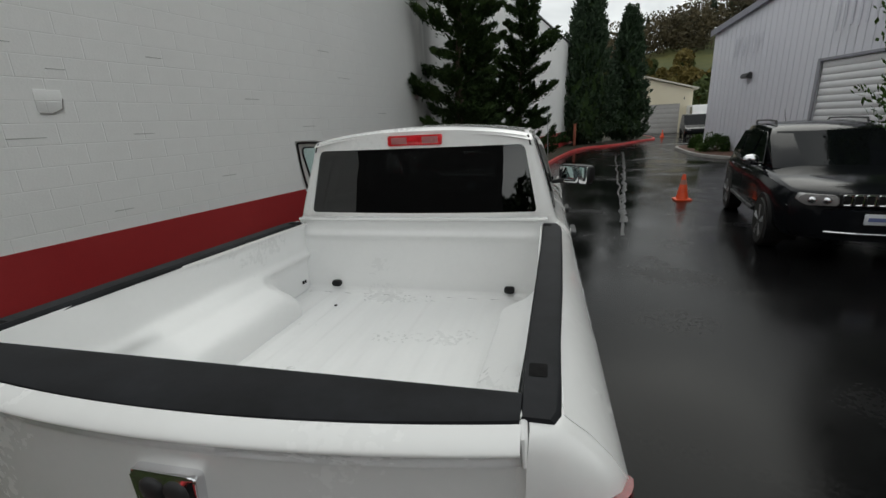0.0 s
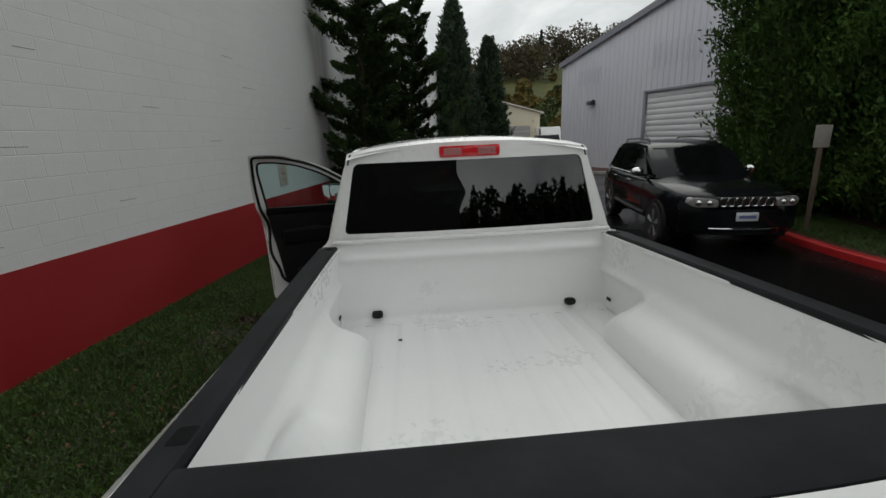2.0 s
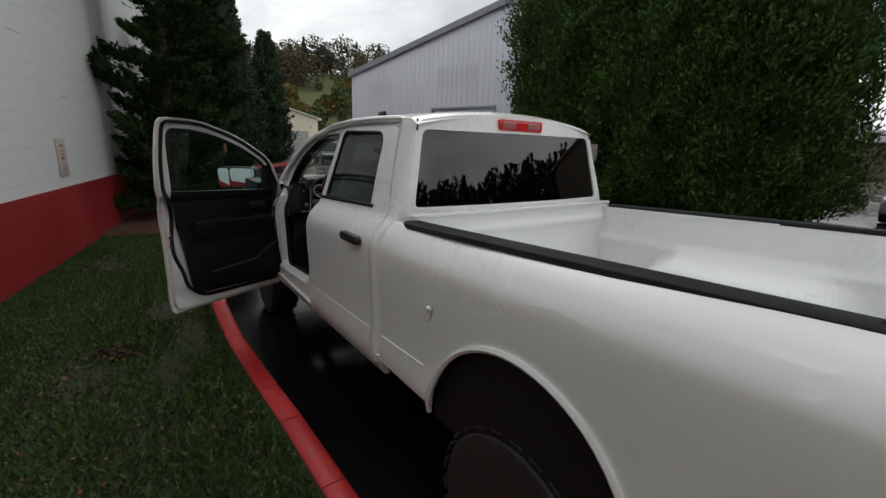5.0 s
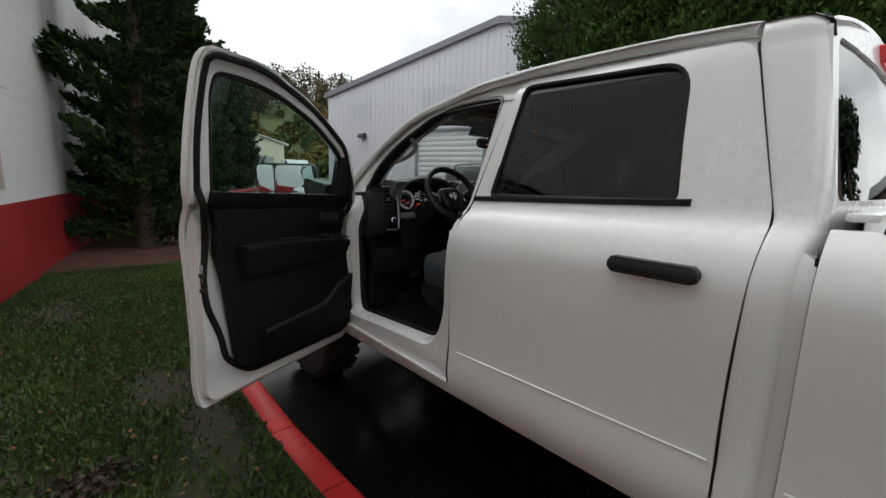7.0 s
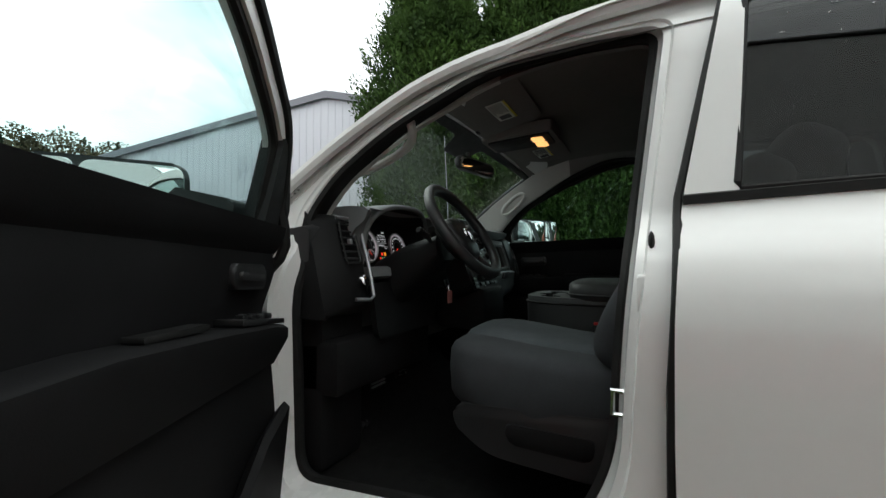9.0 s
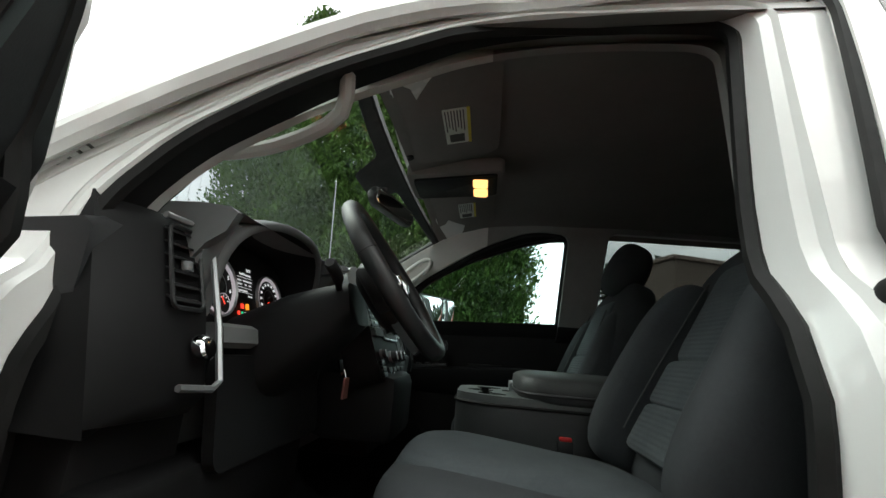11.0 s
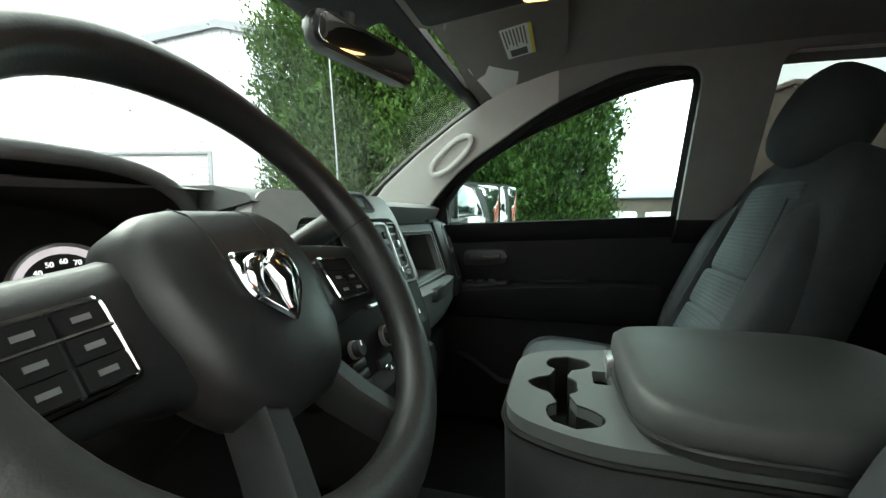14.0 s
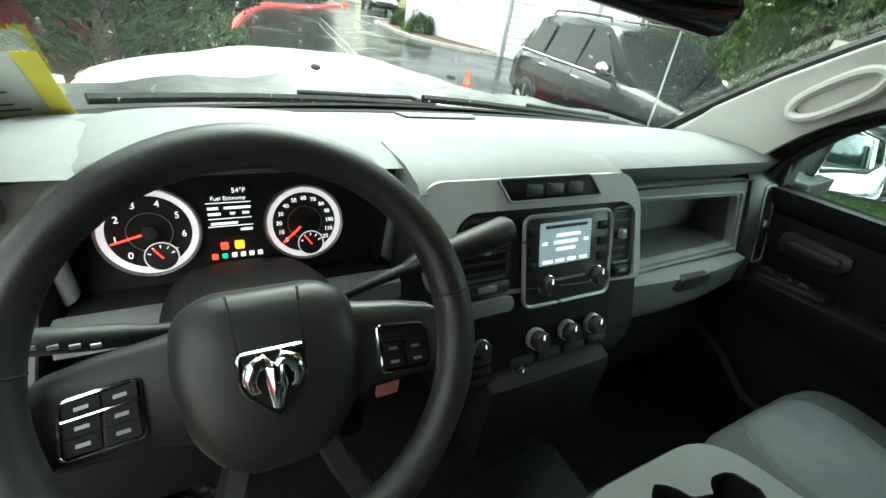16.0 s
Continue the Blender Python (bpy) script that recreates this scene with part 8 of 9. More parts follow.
def key(s, u0, u1, v0, v1, z0, z1, mtl, name, parent):
    bm = bmesh.new()
    loft(bm, [[on_pad(s, u, v, z) for u, v in ((u0, v0), (u1, v0), (u1, v1), (u0, v1))] for z in (z0, z1)])
    return sub(name, bm, mtl, parent)
for s in (-1, 1):
    bm = bmesh.new()
    loft(bm, [[SW @ Vector((s * x, y0 + (y1 - y0) * f, z0 + (z + 0.016) * th)) for f, z in ((0.04, -0.052), (0, -0.030), (0.08, -0.020), (0.25, -0.016), (0.75, -0.016), (0.92, -0.020), (1, -0.030), (0.96, -0.052))] for x, y0, y1, z0, th in ((0.066, -0.066, 0.030, -0.016, 1.0), (0.085, -0.060, 0.026, -0.016, 0.95), (0.12, -0.058, 0.021, -0.016, 0.8), (0.15, -0.056, 0.014, -0.013, 0.6), (0.163, -0.048, 0.004, -0.004, 0.42), (0.172, -0.040, -0.004, 0.004, 0.35))])
    sp = sub("wheel_spoke", bm, SPOKE, wh, "", 60)
    bm = bmesh.new()
    tube(bm, [on_pad(s, u, v, -0.0145) for u, v in rpoly([(-0.02, -0.03), (1.02, -0.03), (1.02, 1.03), (-0.02, 1.03)], 0.12)], 0.0018, 6, loop=True)
    sub("switch_bezel", bm, CHROME, sp)
    key(s, -0.01, 1.01, -0.01, 1.01, -0.024, -0.0150, BLACKPL, "switch_pad", sp)
    rows = [(0.03, 0.97, 0.03, 0.30)] if s > 0 else [(0.03, 0.48, 0.03, 0.30), (0.52, 0.97, 0.03, 0.30)]
    rows += [(0.04, 0.47, 0.36, 0.65), (0.53, 0.96, 0.36, 0.65), (0.04, 0.47, 0.67, 0.97), (0.53, 0.96, 0.67, 0.97)]
    for k, (u0, u1, v0, v1) in enumerate(rows):
        key(s, u0, u1, v0, v1, -0.016, -0.0125, TRIM, "switch_key", sp)
        if s < 0 or k:
            uc, vc = (u0 + u1) / 2, (v0 + v1) / 2
            key(s, uc - 0.09, uc + 0.09, vc - 0.035, vc + 0.035, -0.0125, -0.0121, SILVERPL, "key_mark", sp)
    if s < 0:
        bm = bmesh.new()
        tube(bm, [on_pad(s, 0.0, 0.33, -0.0135), on_pad(s, 1.0, 0.33, -0.0135)], 0.0011, 6)
        sub("pad_divider", bm, CHROME, sp)
    bm = bmesh.new()
    loft(bm, [[SW @ Vector((s * x + a, y, z + dz)) for a, z in ((-0.012, -0.045), (-0.012, -0.020), (-0.008, -0.013), (0.008, -0.013), (0.012, -0.020), (0.012, -0.045))] for x, y, dz in ((0.034, -0.085, 0.0), (0.045, -0.115, 0.004), (0.060, -0.145, 0.010), (0.068, -0.162, 0.014))])
    sub("lower_spoke", bm, SPOKE, wh, "", 50)
bm = bmesh.new()
tube(bm, [(-0.47, 3.90, 1.368), (-0.515, 3.888, 1.382), (-0.53, 3.884, 1.387), (-0.56, 3.88, 1.394), (-0.592, 3.878, 1.401), (-0.600, 3.878, 1.403)], [0.006, 0.0075, 0.0105, 0.011, 0.0115, 0.008], 12)
ts = sub("turn_stalk", bm, BLACKPL, wh, "black turn signal stalk")
for k in range(4):
    bm = bmesh.new()
    box(bm, -0.590 + k * 0.013, -0.583 + k * 0.013, 3.8672, 3.8692, 1.4010 - 0.003 * k, 1.4045 - 0.003 * k, m=Matrix())
    sub("stalk_mark", bm, SILVERPL, ts)
bm = bmesh.new()
tube(bm, [(-0.34, 3.93, 1.345), (-0.285, 3.922, 1.372), (-0.235, 3.914, 1.394)], [0.006, 0.0065, 0.008], 10)
tube(bm, [(-0.25, 3.916, 1.388), (-0.232, 3.914, 1.396), (-0.18, 3.908, 1.414), (-0.122, 3.903, 1.434), (-0.112, 3.902, 1.437)], [0.008, 0.0145, 0.0175, 0.0195, 0.013], 16)
sub("gear_lever", bm, BLACKPL, wh, "black column gear lever")
# ignition tag and keys
bm = bmesh.new()
prism(bm, rpoly([(-0.266, 1.142), (-0.230, 1.142), (-0.230, 1.190), (-0.266, 1.190)], 0.004), "y", 3.930, 3.934)
kt = sub("key_tag", bm, mat("pink_tag", (0.55, 0.22, 0.2), 0.6, rvar=0.1), wh, "small pink paper key tag")
bm = bmesh.new()
tube(bm, [(-0.248, 3.932, 1.185), (-0.249, 3.938, 1.205), (-0.256, 3.952, 1.228)], 0.0012, 5)
tube(bm, [(-0.262, 3.948, 1.232), (-0.256, 3.944, 1.205), (-0.252, 3.943, 1.196)], [0.008, 0.006, 0.002], 6)
sub("ignition_key", bm, CHROME, kt)

# pedals and crumpled film on the floor
for x, w in ((-0.44, 0.05), (-0.27, 0.03), (-0.687, 0.024)):
    bm = bmesh.new()
    prism(bm, rpoly([(x - w, 0.84), (x + w, 0.84), (x + w, 0.90), (x - w, 0.90)], 0.008), "y", 4.13, 4.15, 0.004)
    pd = sub("pedal", bm, RUBBER, label="ribbed black foot pedal")
    for k in range(4):
        bm = bmesh.new()
        box(bm, x - w * 0.85, x + w * 0.85, 4.124, 4.131, 0.850 + k * 0.013, 0.856 + k * 0.013, 0.001)
        sub("pedal_rib", bm, SILVERPL, pd)
bm = bmesh.new()
grid(bm, 40, 40, lambda u, v: (-0.73 + 0.24 * u, 4.12 + 0.19 * v, 0.735 + 0.03 * noise.noise(Vector((u * 9, v * 9, 1))) + 0.02 * noise.noise(Vector((u * 22, v * 22, 4))) + 0.20 * max(0, v - 0.6) ** 1.4))
single("floor_film", bm, mat("crumpled_clear_film", (0.014, 0.014, 0.015), 0.30, spec=0.35, rvar=0.08), "crumpled clear plastic film over the driver's floor mat", "plastic film", angle=15)


# ---- seats ----
def seat(cx, name_label, dy=0.0, dz=0.0, rec=24):
    w = 0.265
    bm = bmesh.new()
    superblob(bm, (cx, 3.50 + dy, 0.985 + dz), (w, 0.265, 0.11), 0.42, 28, 14, bend=lambda p: (p.x, p.y, p.z + 0.03 * (p.y / 0.26) * (1 if p.y > 0 else 0.6) - (0.02 * math.cos(p.x / w * 1.4) if p.z > 0 else 0)))
    s0 = sub("seat", bm, CLOTHDK, label=name_label, angle=80)
    bm = bmesh.new()
    superblob(bm, (cx, 3.50 + dy, 0.998 + dz), (w * 0.62, 0.255, 0.105), 0.5, 24, 12, bend=lambda p: (p.x, p.y, p.z + 0.03 * (p.y / 0.26)))
    sub("cushion_insert", bm, CLOTH, s0, "", 80)
    bm = bmesh.new()
    box(bm, cx - 0.225, cx + 0.225, 3.27, 3.67, 0.80, 0.94, 0.04)
    sub("seat_base", bm, TRIM, s0)
    o = -1 if cx < 0 else 1
    bm = bmesh.new()
    prism(bm, rpoly([(3.24, 0.955, 0.03), (3.22, 0.83, 0.05), (3.34, 0.795, 0.05), (3.62, 0.815, 0.05), (3.72, 0.885, 0.04), (3.70, 0.935, 0.03)], 0.03), "x", cx + o * 0.222, cx + o * 0.262, 0.010)
    sh = sub("seat_shield", bm, BLACKPL, s0, "black moulded seat side shield")
    bm = bmesh.new()
    prism(bm, rpoly([(3.36, 0.845, 0.02), (3.56, 0.855, 0.02), (3.57, 0.905, 0.02), (3.35, 0.900, 0.02)], 0.02), "x", cx + o * 0.255, cx + o * 0.268, 0.005)
    sub("seat_lever", bm, TRIM, sh)
    BK = Matrix.Translation((cx, 3.30, 1.12)) @ Matrix.Rotation(radians(rec), 4, "X")
    def contour(p):
        k = p.z / 0.245
        return (p.x * (1.0 - 0.14 * max(0, k) ** 2.2), p.y + 0.012 * math.sin(k * 2) - (0.02 * math.cos(p.x / w * 1.6) if p.y > 0 else 0) * -1 * -1, p.z)
    bm = bmesh.new()
    superblob(bm, (0, -0.075, 0.232), (w * 1.03, 0.075, 0.305), 0.48, 30, 20, m=BK, bend=contour)
    b0 = sub("backrest", bm, CLOTHDK, s0, "", 80)
    # centre insert: three quilted panels with sunk seams
    for z0, z1 in ((-0.01, 0.094), (0.092, 0.196), (0.194, 0.43)):
        bm = bmesh.new()
        superblob(bm, (0, -0.018, (z0 + z1) / 2), (w * 0.58 - (0.02 if z1 > 0.3 else 0), 0.022, (z1 - z0) / 2), 0.24, 24, 14, m=BK)
        sub("backrest_panel", bm, CLOTH, b0, "", 80)
    for s in (-1, 1):
        bm = bmesh.new()
        superblob(bm, (s * w * 0.80, -0.035 if rec < 27 else -0.012, 0.16), (w * 0.21, 0.062 if rec < 27 else 0.085, 0.225), 0.6, 18, 16, m=BK, bend=lambda p: (p.x - s * 0.03 * max(0, p.z / 0.22) ** 2, p.y, p.z))
        sub("side_bolster", bm, CLOTHDK, b0, "", 80)
        bm = bmesh.new()
        tube(bm, [BK @ Vector((s * (w * 0.60 - 0.035 * max(0, q) ** 2), 0.013, 0.02 + 0.36 * q)) for q in np.linspace(0, 1, 12)], 0.0022, 5)
        sub("seam", bm, VINYL, b0)
    bm = bmesh.new()
    superblob(bm, (0, -0.02 if rec < 27 else -0.13, 0.590 if rec < 27 else 0.54), (0.125, 0.075, 0.115), 0.68, 24, 16, m=BK, bend=lambda p: (p.x * (1 - 0.28 * max(0, p.z / 0.1)), p.y, p.z))
    sub("headrest", bm, CLOTHDK, s0, "", 80)
    bm = bmesh.new()
    for s in (-1, 1):
        tube(bm, [BK @ Vector((s * 0.06, -0.075, 0.42)), BK @ Vector((s * 0.06, -0.075, 0.52))], 0.006, 8)
    sub("headrest_post", bm, DARKMETAL, s0)
    return s0


seat(-0.445, "dark grey cloth driver seat", rec=29)
seat(0.50, "dark grey cloth passenger seat", -0.05, -0.035)
# rear bench
bm = bmesh.new()
superblob(bm, (0, 2.55, 1.0), (0.76, 0.25, 0.11), 0.35, 32, 12)
rb = sub("rear_bench", bm, CLOTHDK, label="dark grey cloth rear bench", angle=80)
bm = bmesh.new()
superblob(bm, (0, 0, 0.24), (0.76, 0.07, 0.28), 0.35, 32, 14, m=Matrix.Translation((0, 2.36, 1.08)) @ Matrix.Rotation(radians(12), 4, "X"))
sub("bench_back", bm, CLOTHDK, rb, "", 80)
# belt on the far pillar
bm = bmesh.new()
loft(bm, [[(0.755 + a, 3.13 + b, z) for a, b in ((0, -0.022), (0, 0.022), (-0.004, 0.022), (-0.004, -0.022))] for z in (1.15, 1.45, 1.66)])
sub("seat_belt", bm, TRIM, label="dark seat belt strap")
bm = bmesh.new()
prism(bm, rpoly([(3.10, 1.58), (3.165, 1.58), (3.165, 1.70), (3.10, 1.70)], 0.015), "x", 0.745, 0.765, 0.005)
sub("belt_guide", bm, TRIM)

# ---- centre seat console ----
CONSOLEDK = mat("charcoal_vinyl", (0.022, 0.023, 0.024), 0.55, col2=(0.032, 0.033, 0.034), scale=6, bump=0.3, bscale=300)
CXc = 0.035
bm = bmesh.new()
CO = rpoly([(-0.16, 3.12, 0.02), (0.235, 3.12, 0.02), (0.225, 3.50, 0.05), (0.175, 3.675, 0.08), (-0.10, 3.675, 0.06), (-0.155, 3.56, 0.05)], 0.04, 6)
CUPS = [(0.125, 3.585, 0.038), (0.020, 3.612, 0.036), (-0.085, 3.578, 0.038)]


def cup_outline(k=1.0):
    """Three round holders joined by narrow necks, as one outline."""
    (ax, ay, ar), (bx, by, br), (cx_, cy_, cr) = CUPS
    up, dn = [], []
    for i in range(37):
        f = -0.18 + 2.36 * i / 36
        d = min(abs(f), abs(f - 1), abs(f - 2))
        if f < 0 or f > 2:
            w = math.sqrt(max(0.0, 1 - (d / 0.18) ** 2)) * 0.038
            e = 0.038 * d / 0.18
            g = 0.0 if f < 0 else 2.0
        else:
            w = max(0.014, math.sqrt(max(0.0, 1 - (d / 0.36) ** 2)) * 0.038)
            e, g = 0.0, f
        px = np.interp(g, [0, 1, 2], [ax, bx, cx_]) + (e if f < 0 else -e)
        py = np.interp(g, [0, 1, 2], [ay, by, cy_])
        up.append((px, py + w * k))
        dn.append((px, py - w * k))
    return up + dn[-2:0:-1]


CUPLINE = cup_outline()
solid(bm, sheet(CO, [CUPLINE, rpoly([(0.035, 3.522), (0.095, 3.522), (0.095, 3.548), (0.035, 3.548)], 0.008)]), lambda x, y, k: Vector((x, y, 1.172 - 0.018 * k)))
con = sub("centre_console", bm, mat("console_grey", (0.074, 0.080, 0.081), 0.55, col2=(0.096, 0.102, 0.103), scale=6, bump=0.2, bscale=300), label="grey folding centre console with cup holders")
bm = bmesh.new()
inner_r = [(x, y) for x, y in CO]
loft(bm, [[(CXc + (x - CXc) * k, 3.4 + (y - 3.4) * k, z) for x, y in inner_r] for k, z in ((0.99, 1.157), (1.01, 1.14), (1.0, 1.0), (0.95, 0.86), (0.93, 0.75))], caps=False)
sub("console_body", bm, CONSOLEDK, con, "charcoal vinyl console body", 50)
bm = bmesh.new()
tube(bm, [(CXc + (x - CXc) * 1.012, 3.4 + (y - 3.4) * 1.012, 1.150) for x, y in inner_r], 0.0045, 6, loop=True)
sub("console_groove", bm, RUBBER, con)
bm = bmesh.new()
mid_ = Vector((0.02, 3.592))
loft(bm, [[(mid_.x + (x - mid_.x) * k, mid_.y + (y - mid_.y) * k, z) for x, y in CUPLINE] for k, z in ((1.002, 1.171), (0.985, 1.155), (0.95, 1.095), (0.4, 1.094))], caps=False)
bm.faces.new([v for v in bm.verts][-len(CUPLINE):])
sub("cup_well", bm, RUBBER, con, "black joined cup holders")
bm = bmesh.new()
prism(bm, rpoly([(0.033, 3.520), (0.097, 3.520), (0.097, 3.550), (0.033, 3.550)], 0.008), "z", 1.10, 1.150)
sub("coin_slot", bm, RUBBER, con)
bm = bmesh.new()
superblob(bm, (0.035, 3.315, 1.193), (0.205, 0.20, 0.040), 0.40, 28, 12, bend=lambda p: (p.x, p.y, p.z + 0.006 * math.cos(p.x * 7)))
lid = sub("armrest_lid", bm, VINYL, con, "padded grey vinyl armrest lid", 80)
bm = bmesh.new()
tube(bm, [(0.035 + 0.207 * math.copysign(abs(math.cos(a)) ** 0.4, math.cos(a)), 3.315 + 0.202 * math.copysign(abs(math.sin(a)) ** 0.4, math.sin(a)), 1.185) for a in np.linspace(0, 2 * math.pi, 56, endpoint=False)], 0.0035, 6, loop=True)
sub("lid_piping", bm, DASHDARK, lid)
bm = bmesh.new()
prism(bm, rpoly([(0.075, 1.165), (0.135, 1.165), (0.135, 1.20), (0.075, 1.20)], 0.006), "y", 3.508, 3.525, 0.003)
sub("lid_latch", bm, SILVERPL, lid)
bm = bmesh.new()
box(bm, -0.165, -0.145, 3.38, 3.42, 1.045, 1.085, 0.004)
bk = sub("belt_buckle", bm, BLACKPL, label="black belt buckle with red button")
bm = bmesh.new()
box(bm, -0.168, -0.142, 3.385, 3.415, 1.083, 1.093, 0.003)
sub("buckle_button", bm, mat("red_button", (0.6, 0.02, 0.02), 0.4, rvar=0.1), bk)
bm = bmesh.new()
box(bm, -0.10, 0.16, 3.72, 3.90, 0.80, 0.87, 0.02)
sub("floor_tray", bm, TRIM)

# ---- overhead console, visors, mirror ----
bm = bmesh.new()
prism(bm, rpoly([(-0.09, 3.575), (0.118, 3.575), (0.195, 3.89), (-0.03, 3.89)], 0.02), "z", 1.815, 1.86, 0.008)
oc = sub("overhead_console", bm, HEADLINER, label="grey overhead console with lit map lamps")
bm = bmesh.new()
prism(bm, rpoly([(-0.070, 3.595), (0.100, 3.595), (0.165, 3.87), (0.0, 3.87)], 0.015), "z", 1.808, 1.818, 0.003)
sub("console_panel", bm, mat("matt_black_panel", (0.006, 0.006, 0.007), 0.6, spec=0.2, rvar=0.05), oc, "black overhead panel")
for x in (-0.002, 0.076):
    bm = bmesh.new()
    prism(bm, rpoly([(x - 0.030, 3.625), (x + 0.030, 3.625), (x + 0.028, 3.672), (x - 0.028, 3.672)], 0.008), "z", 1.801, 1.809, 0.002)
    sub("map_lamp", bm, LAMPON, oc, "lit amber map lamp")


def visor(x0, x1, lab):
    bm = bmesh.new()
    m = Matrix.Translation((0, 3.84, 1.822)) @ Matrix.Rotation(radians(-11), 4, "X")
    prism(bm, rpoly([(x0, -0.245, 0.03), (x1, -0.245, 0.05), (x1, 0.0, 0.03), (x0, 0.0, 0.03)], 0.03), "z", -0.012, 0.010, 0.006, m=m)
    v = sub("sun_visor", bm, HEADLINER, label=lab)
    bm = bmesh.new()
    xm = -0.37 if x0 < 0 else 0.29
    prism(bm, rpoly([(xm - 0.02, -0.16), (xm + 0.15, -0.16), (xm + 0.15, -0.10), (xm - 0.02, -0.10)], 0.003), "z", -0.0135, -0.0125, m=m)
    lb = sub("visor_label", bm, PAPER, v, "white paper notice")
    for k in range(7):
        bm = bmesh.new()
        box(bm, xm - 0.012, xm + 0.085 - 0.01 * (k % 3), -0.153 + k * 0.0075, -0.150 + k * 0.0075, -0.0142, -0.0136, m=m)
        sub("print_bar", bm, INK, lb)
    bm = bmesh.new()
    box(bm, xm - 0.02, xm + 0.15, -0.168, -0.160, -0.0142, -0.013, m=m)
    sub("label_stripe", bm, YELLOWP, lb)
    bm = bmesh.new()
    box(bm, xm + 0.10, xm + 0.14, -0.15, -0.11, -0.0142, -0.0136, m=m)
    sub("print_bar", bm, INK, lb)
    bm = bmesh.new()
    xe = x0 if abs(x0) < abs(x1) else x1
    tube(bm, [m @ Vector((xe + 0.02 * (1 if x1 > 0 else -1), 0.015, 0.0)), m @ Vector((xe + 0.02 * (1 if x1 > 0 else -1), 0.02, 0.03))], 0.010, 8)
    sub("visor_clip", bm, TRIM, v)


visor(-0.60, -0.12, "grey sun visor with a warning label")
visor(0.165, 0.62, "grey sun visor with a warning label")
MR = Matrix.Translation((0.036, 3.928, 1.724)) @ Matrix.Rotation(radians(-24), 4, "Z") @ Matrix.Rotation(radians(6), 4, "Y")
bm = bmesh.new()
prism(bm, rpoly([(-0.115, -0.029, 0.03), (0.115, -0.029, 0.03), (0.112, 0.031, 0.02), (-0.112, 0.031, 0.02)], 0.02, 6), "y", 0.0, 0.03, 0.010, m=MR)
rv = sub("rear_view_mirror", bm, BLACKPL, label="black rear view mirror")
bm = bmesh.new()
prism(bm, rpoly([(-0.105, -0.022, 0.025), (0.105, -0.022, 0.025), (0.102, 0.024, 0.015), (-0.102, 0.024, 0.015)], 0.02, 6), "y", -0.003, 0.002, 0.001, m=MR)
sub("mirror_glass", bm, MIRROR, rv)
bm = bmesh.new()
tube(bm, [MR @ Vector((0, 0.03, 0)), (0.045, 3.975, 1.755), (0.045, 3.975, 1.795)], [0.012, 0.010, 0.014], 8)
sub("mirror_stem", bm, BLACKPL, rv)
# dark dotted band on the glass behind the mirror
bm = bmesh.new()
R = [(0.5 + x / 1.4, v) for x, v in rpoly([(-0.10, 0.80, 0.03), (0.12, 0.80, 0.03), (0.16, 0.93, 0.02), (0.7, 0.955, 0.0), (0.7, 0.99, 0), (-0.7, 0.99, 0), (-0.7, 0.955, 0), (-0.14, 0.93, 0.02)], 0.02)]
solid(bm, sheet(R, (), (0.1, 0.2, 0.3, 0.4, 0.5, 0.6, 0.7, 0.8, 0.9)), lambda u, v, k: Vector(ws(u, v)) + Vector((0, -0.008 - 0.002 * k, -0.008)))
sub("glass_band", bm, mat("dark_glass_band", (0.015, 0.016, 0.017), 0.5, rvar=0.1), wsob)
# yellow-edged paper taped inside the windshield corner
def onws(u, v, o=0.012):
    return Vector(ws(u, v)) + Vector((0, -o, -o * 0.6))
bm = bmesh.new()
grid(bm, 6, 6, lambda a, b: onws(-0.01 + 0.095 * a - 0.008 * b, 0.045 + 0.27 * b))
bmesh.ops.solidify(bm, geom=bm.faces[:], thickness=0.001)
pp = sub("window_paper", bm, PAPER, label="paper price sheet with yellow border")
bm = bmesh.new()
grid(bm, 4, 6, lambda a, b: onws(0.074 + 0.016 * a - 0.008 * b, 0.04 + 0.28 * b, 0.015))
grid(bm, 6, 4, lambda a, b: onws(-0.015 + 0.105 * a, 0.035 + 0.035 * b, 0.015))
sub("paper_border", bm, YELLOWP, pp, "yellow border")
for k in range(7):
    bm = bmesh.new()
    grid(bm, 4, 1, lambda a, b: onws(-0.02 + (0.08 - 0.006 * (k % 3)) * a - 0.0028 * k, 0.095 + 0.026 * k + 0.008 * b, 0.0155))
    sub("print_bar", bm, INK, pp)
# rain drops on the windshield and far window
rng = random.Random(8)
bm = bmesh.new()
for i in range(420):
    u, v = rng.random(), rng.random() ** 1.3
    p = Vector(ws(u, v)) + Vector((0, 0.005, 0.005))
    r = rng.uniform(0.0012, 0.0032)
    c = bmesh.ops.create_icosphere(bm, subdivisions=1, radius=r)["verts"]
    for w in c:
        w.co = p + Vector((w.co.x, w.co.y * 0.6, w.co.z * rng.uniform(0.9, 1.2)))
DROP = glass("water_drop", (0.75, 0.78, 0.78), ior=2.2)
o = sub("rain_drops", bm, DROP, wsob, "", 80)
o["kind"] = "stuff"

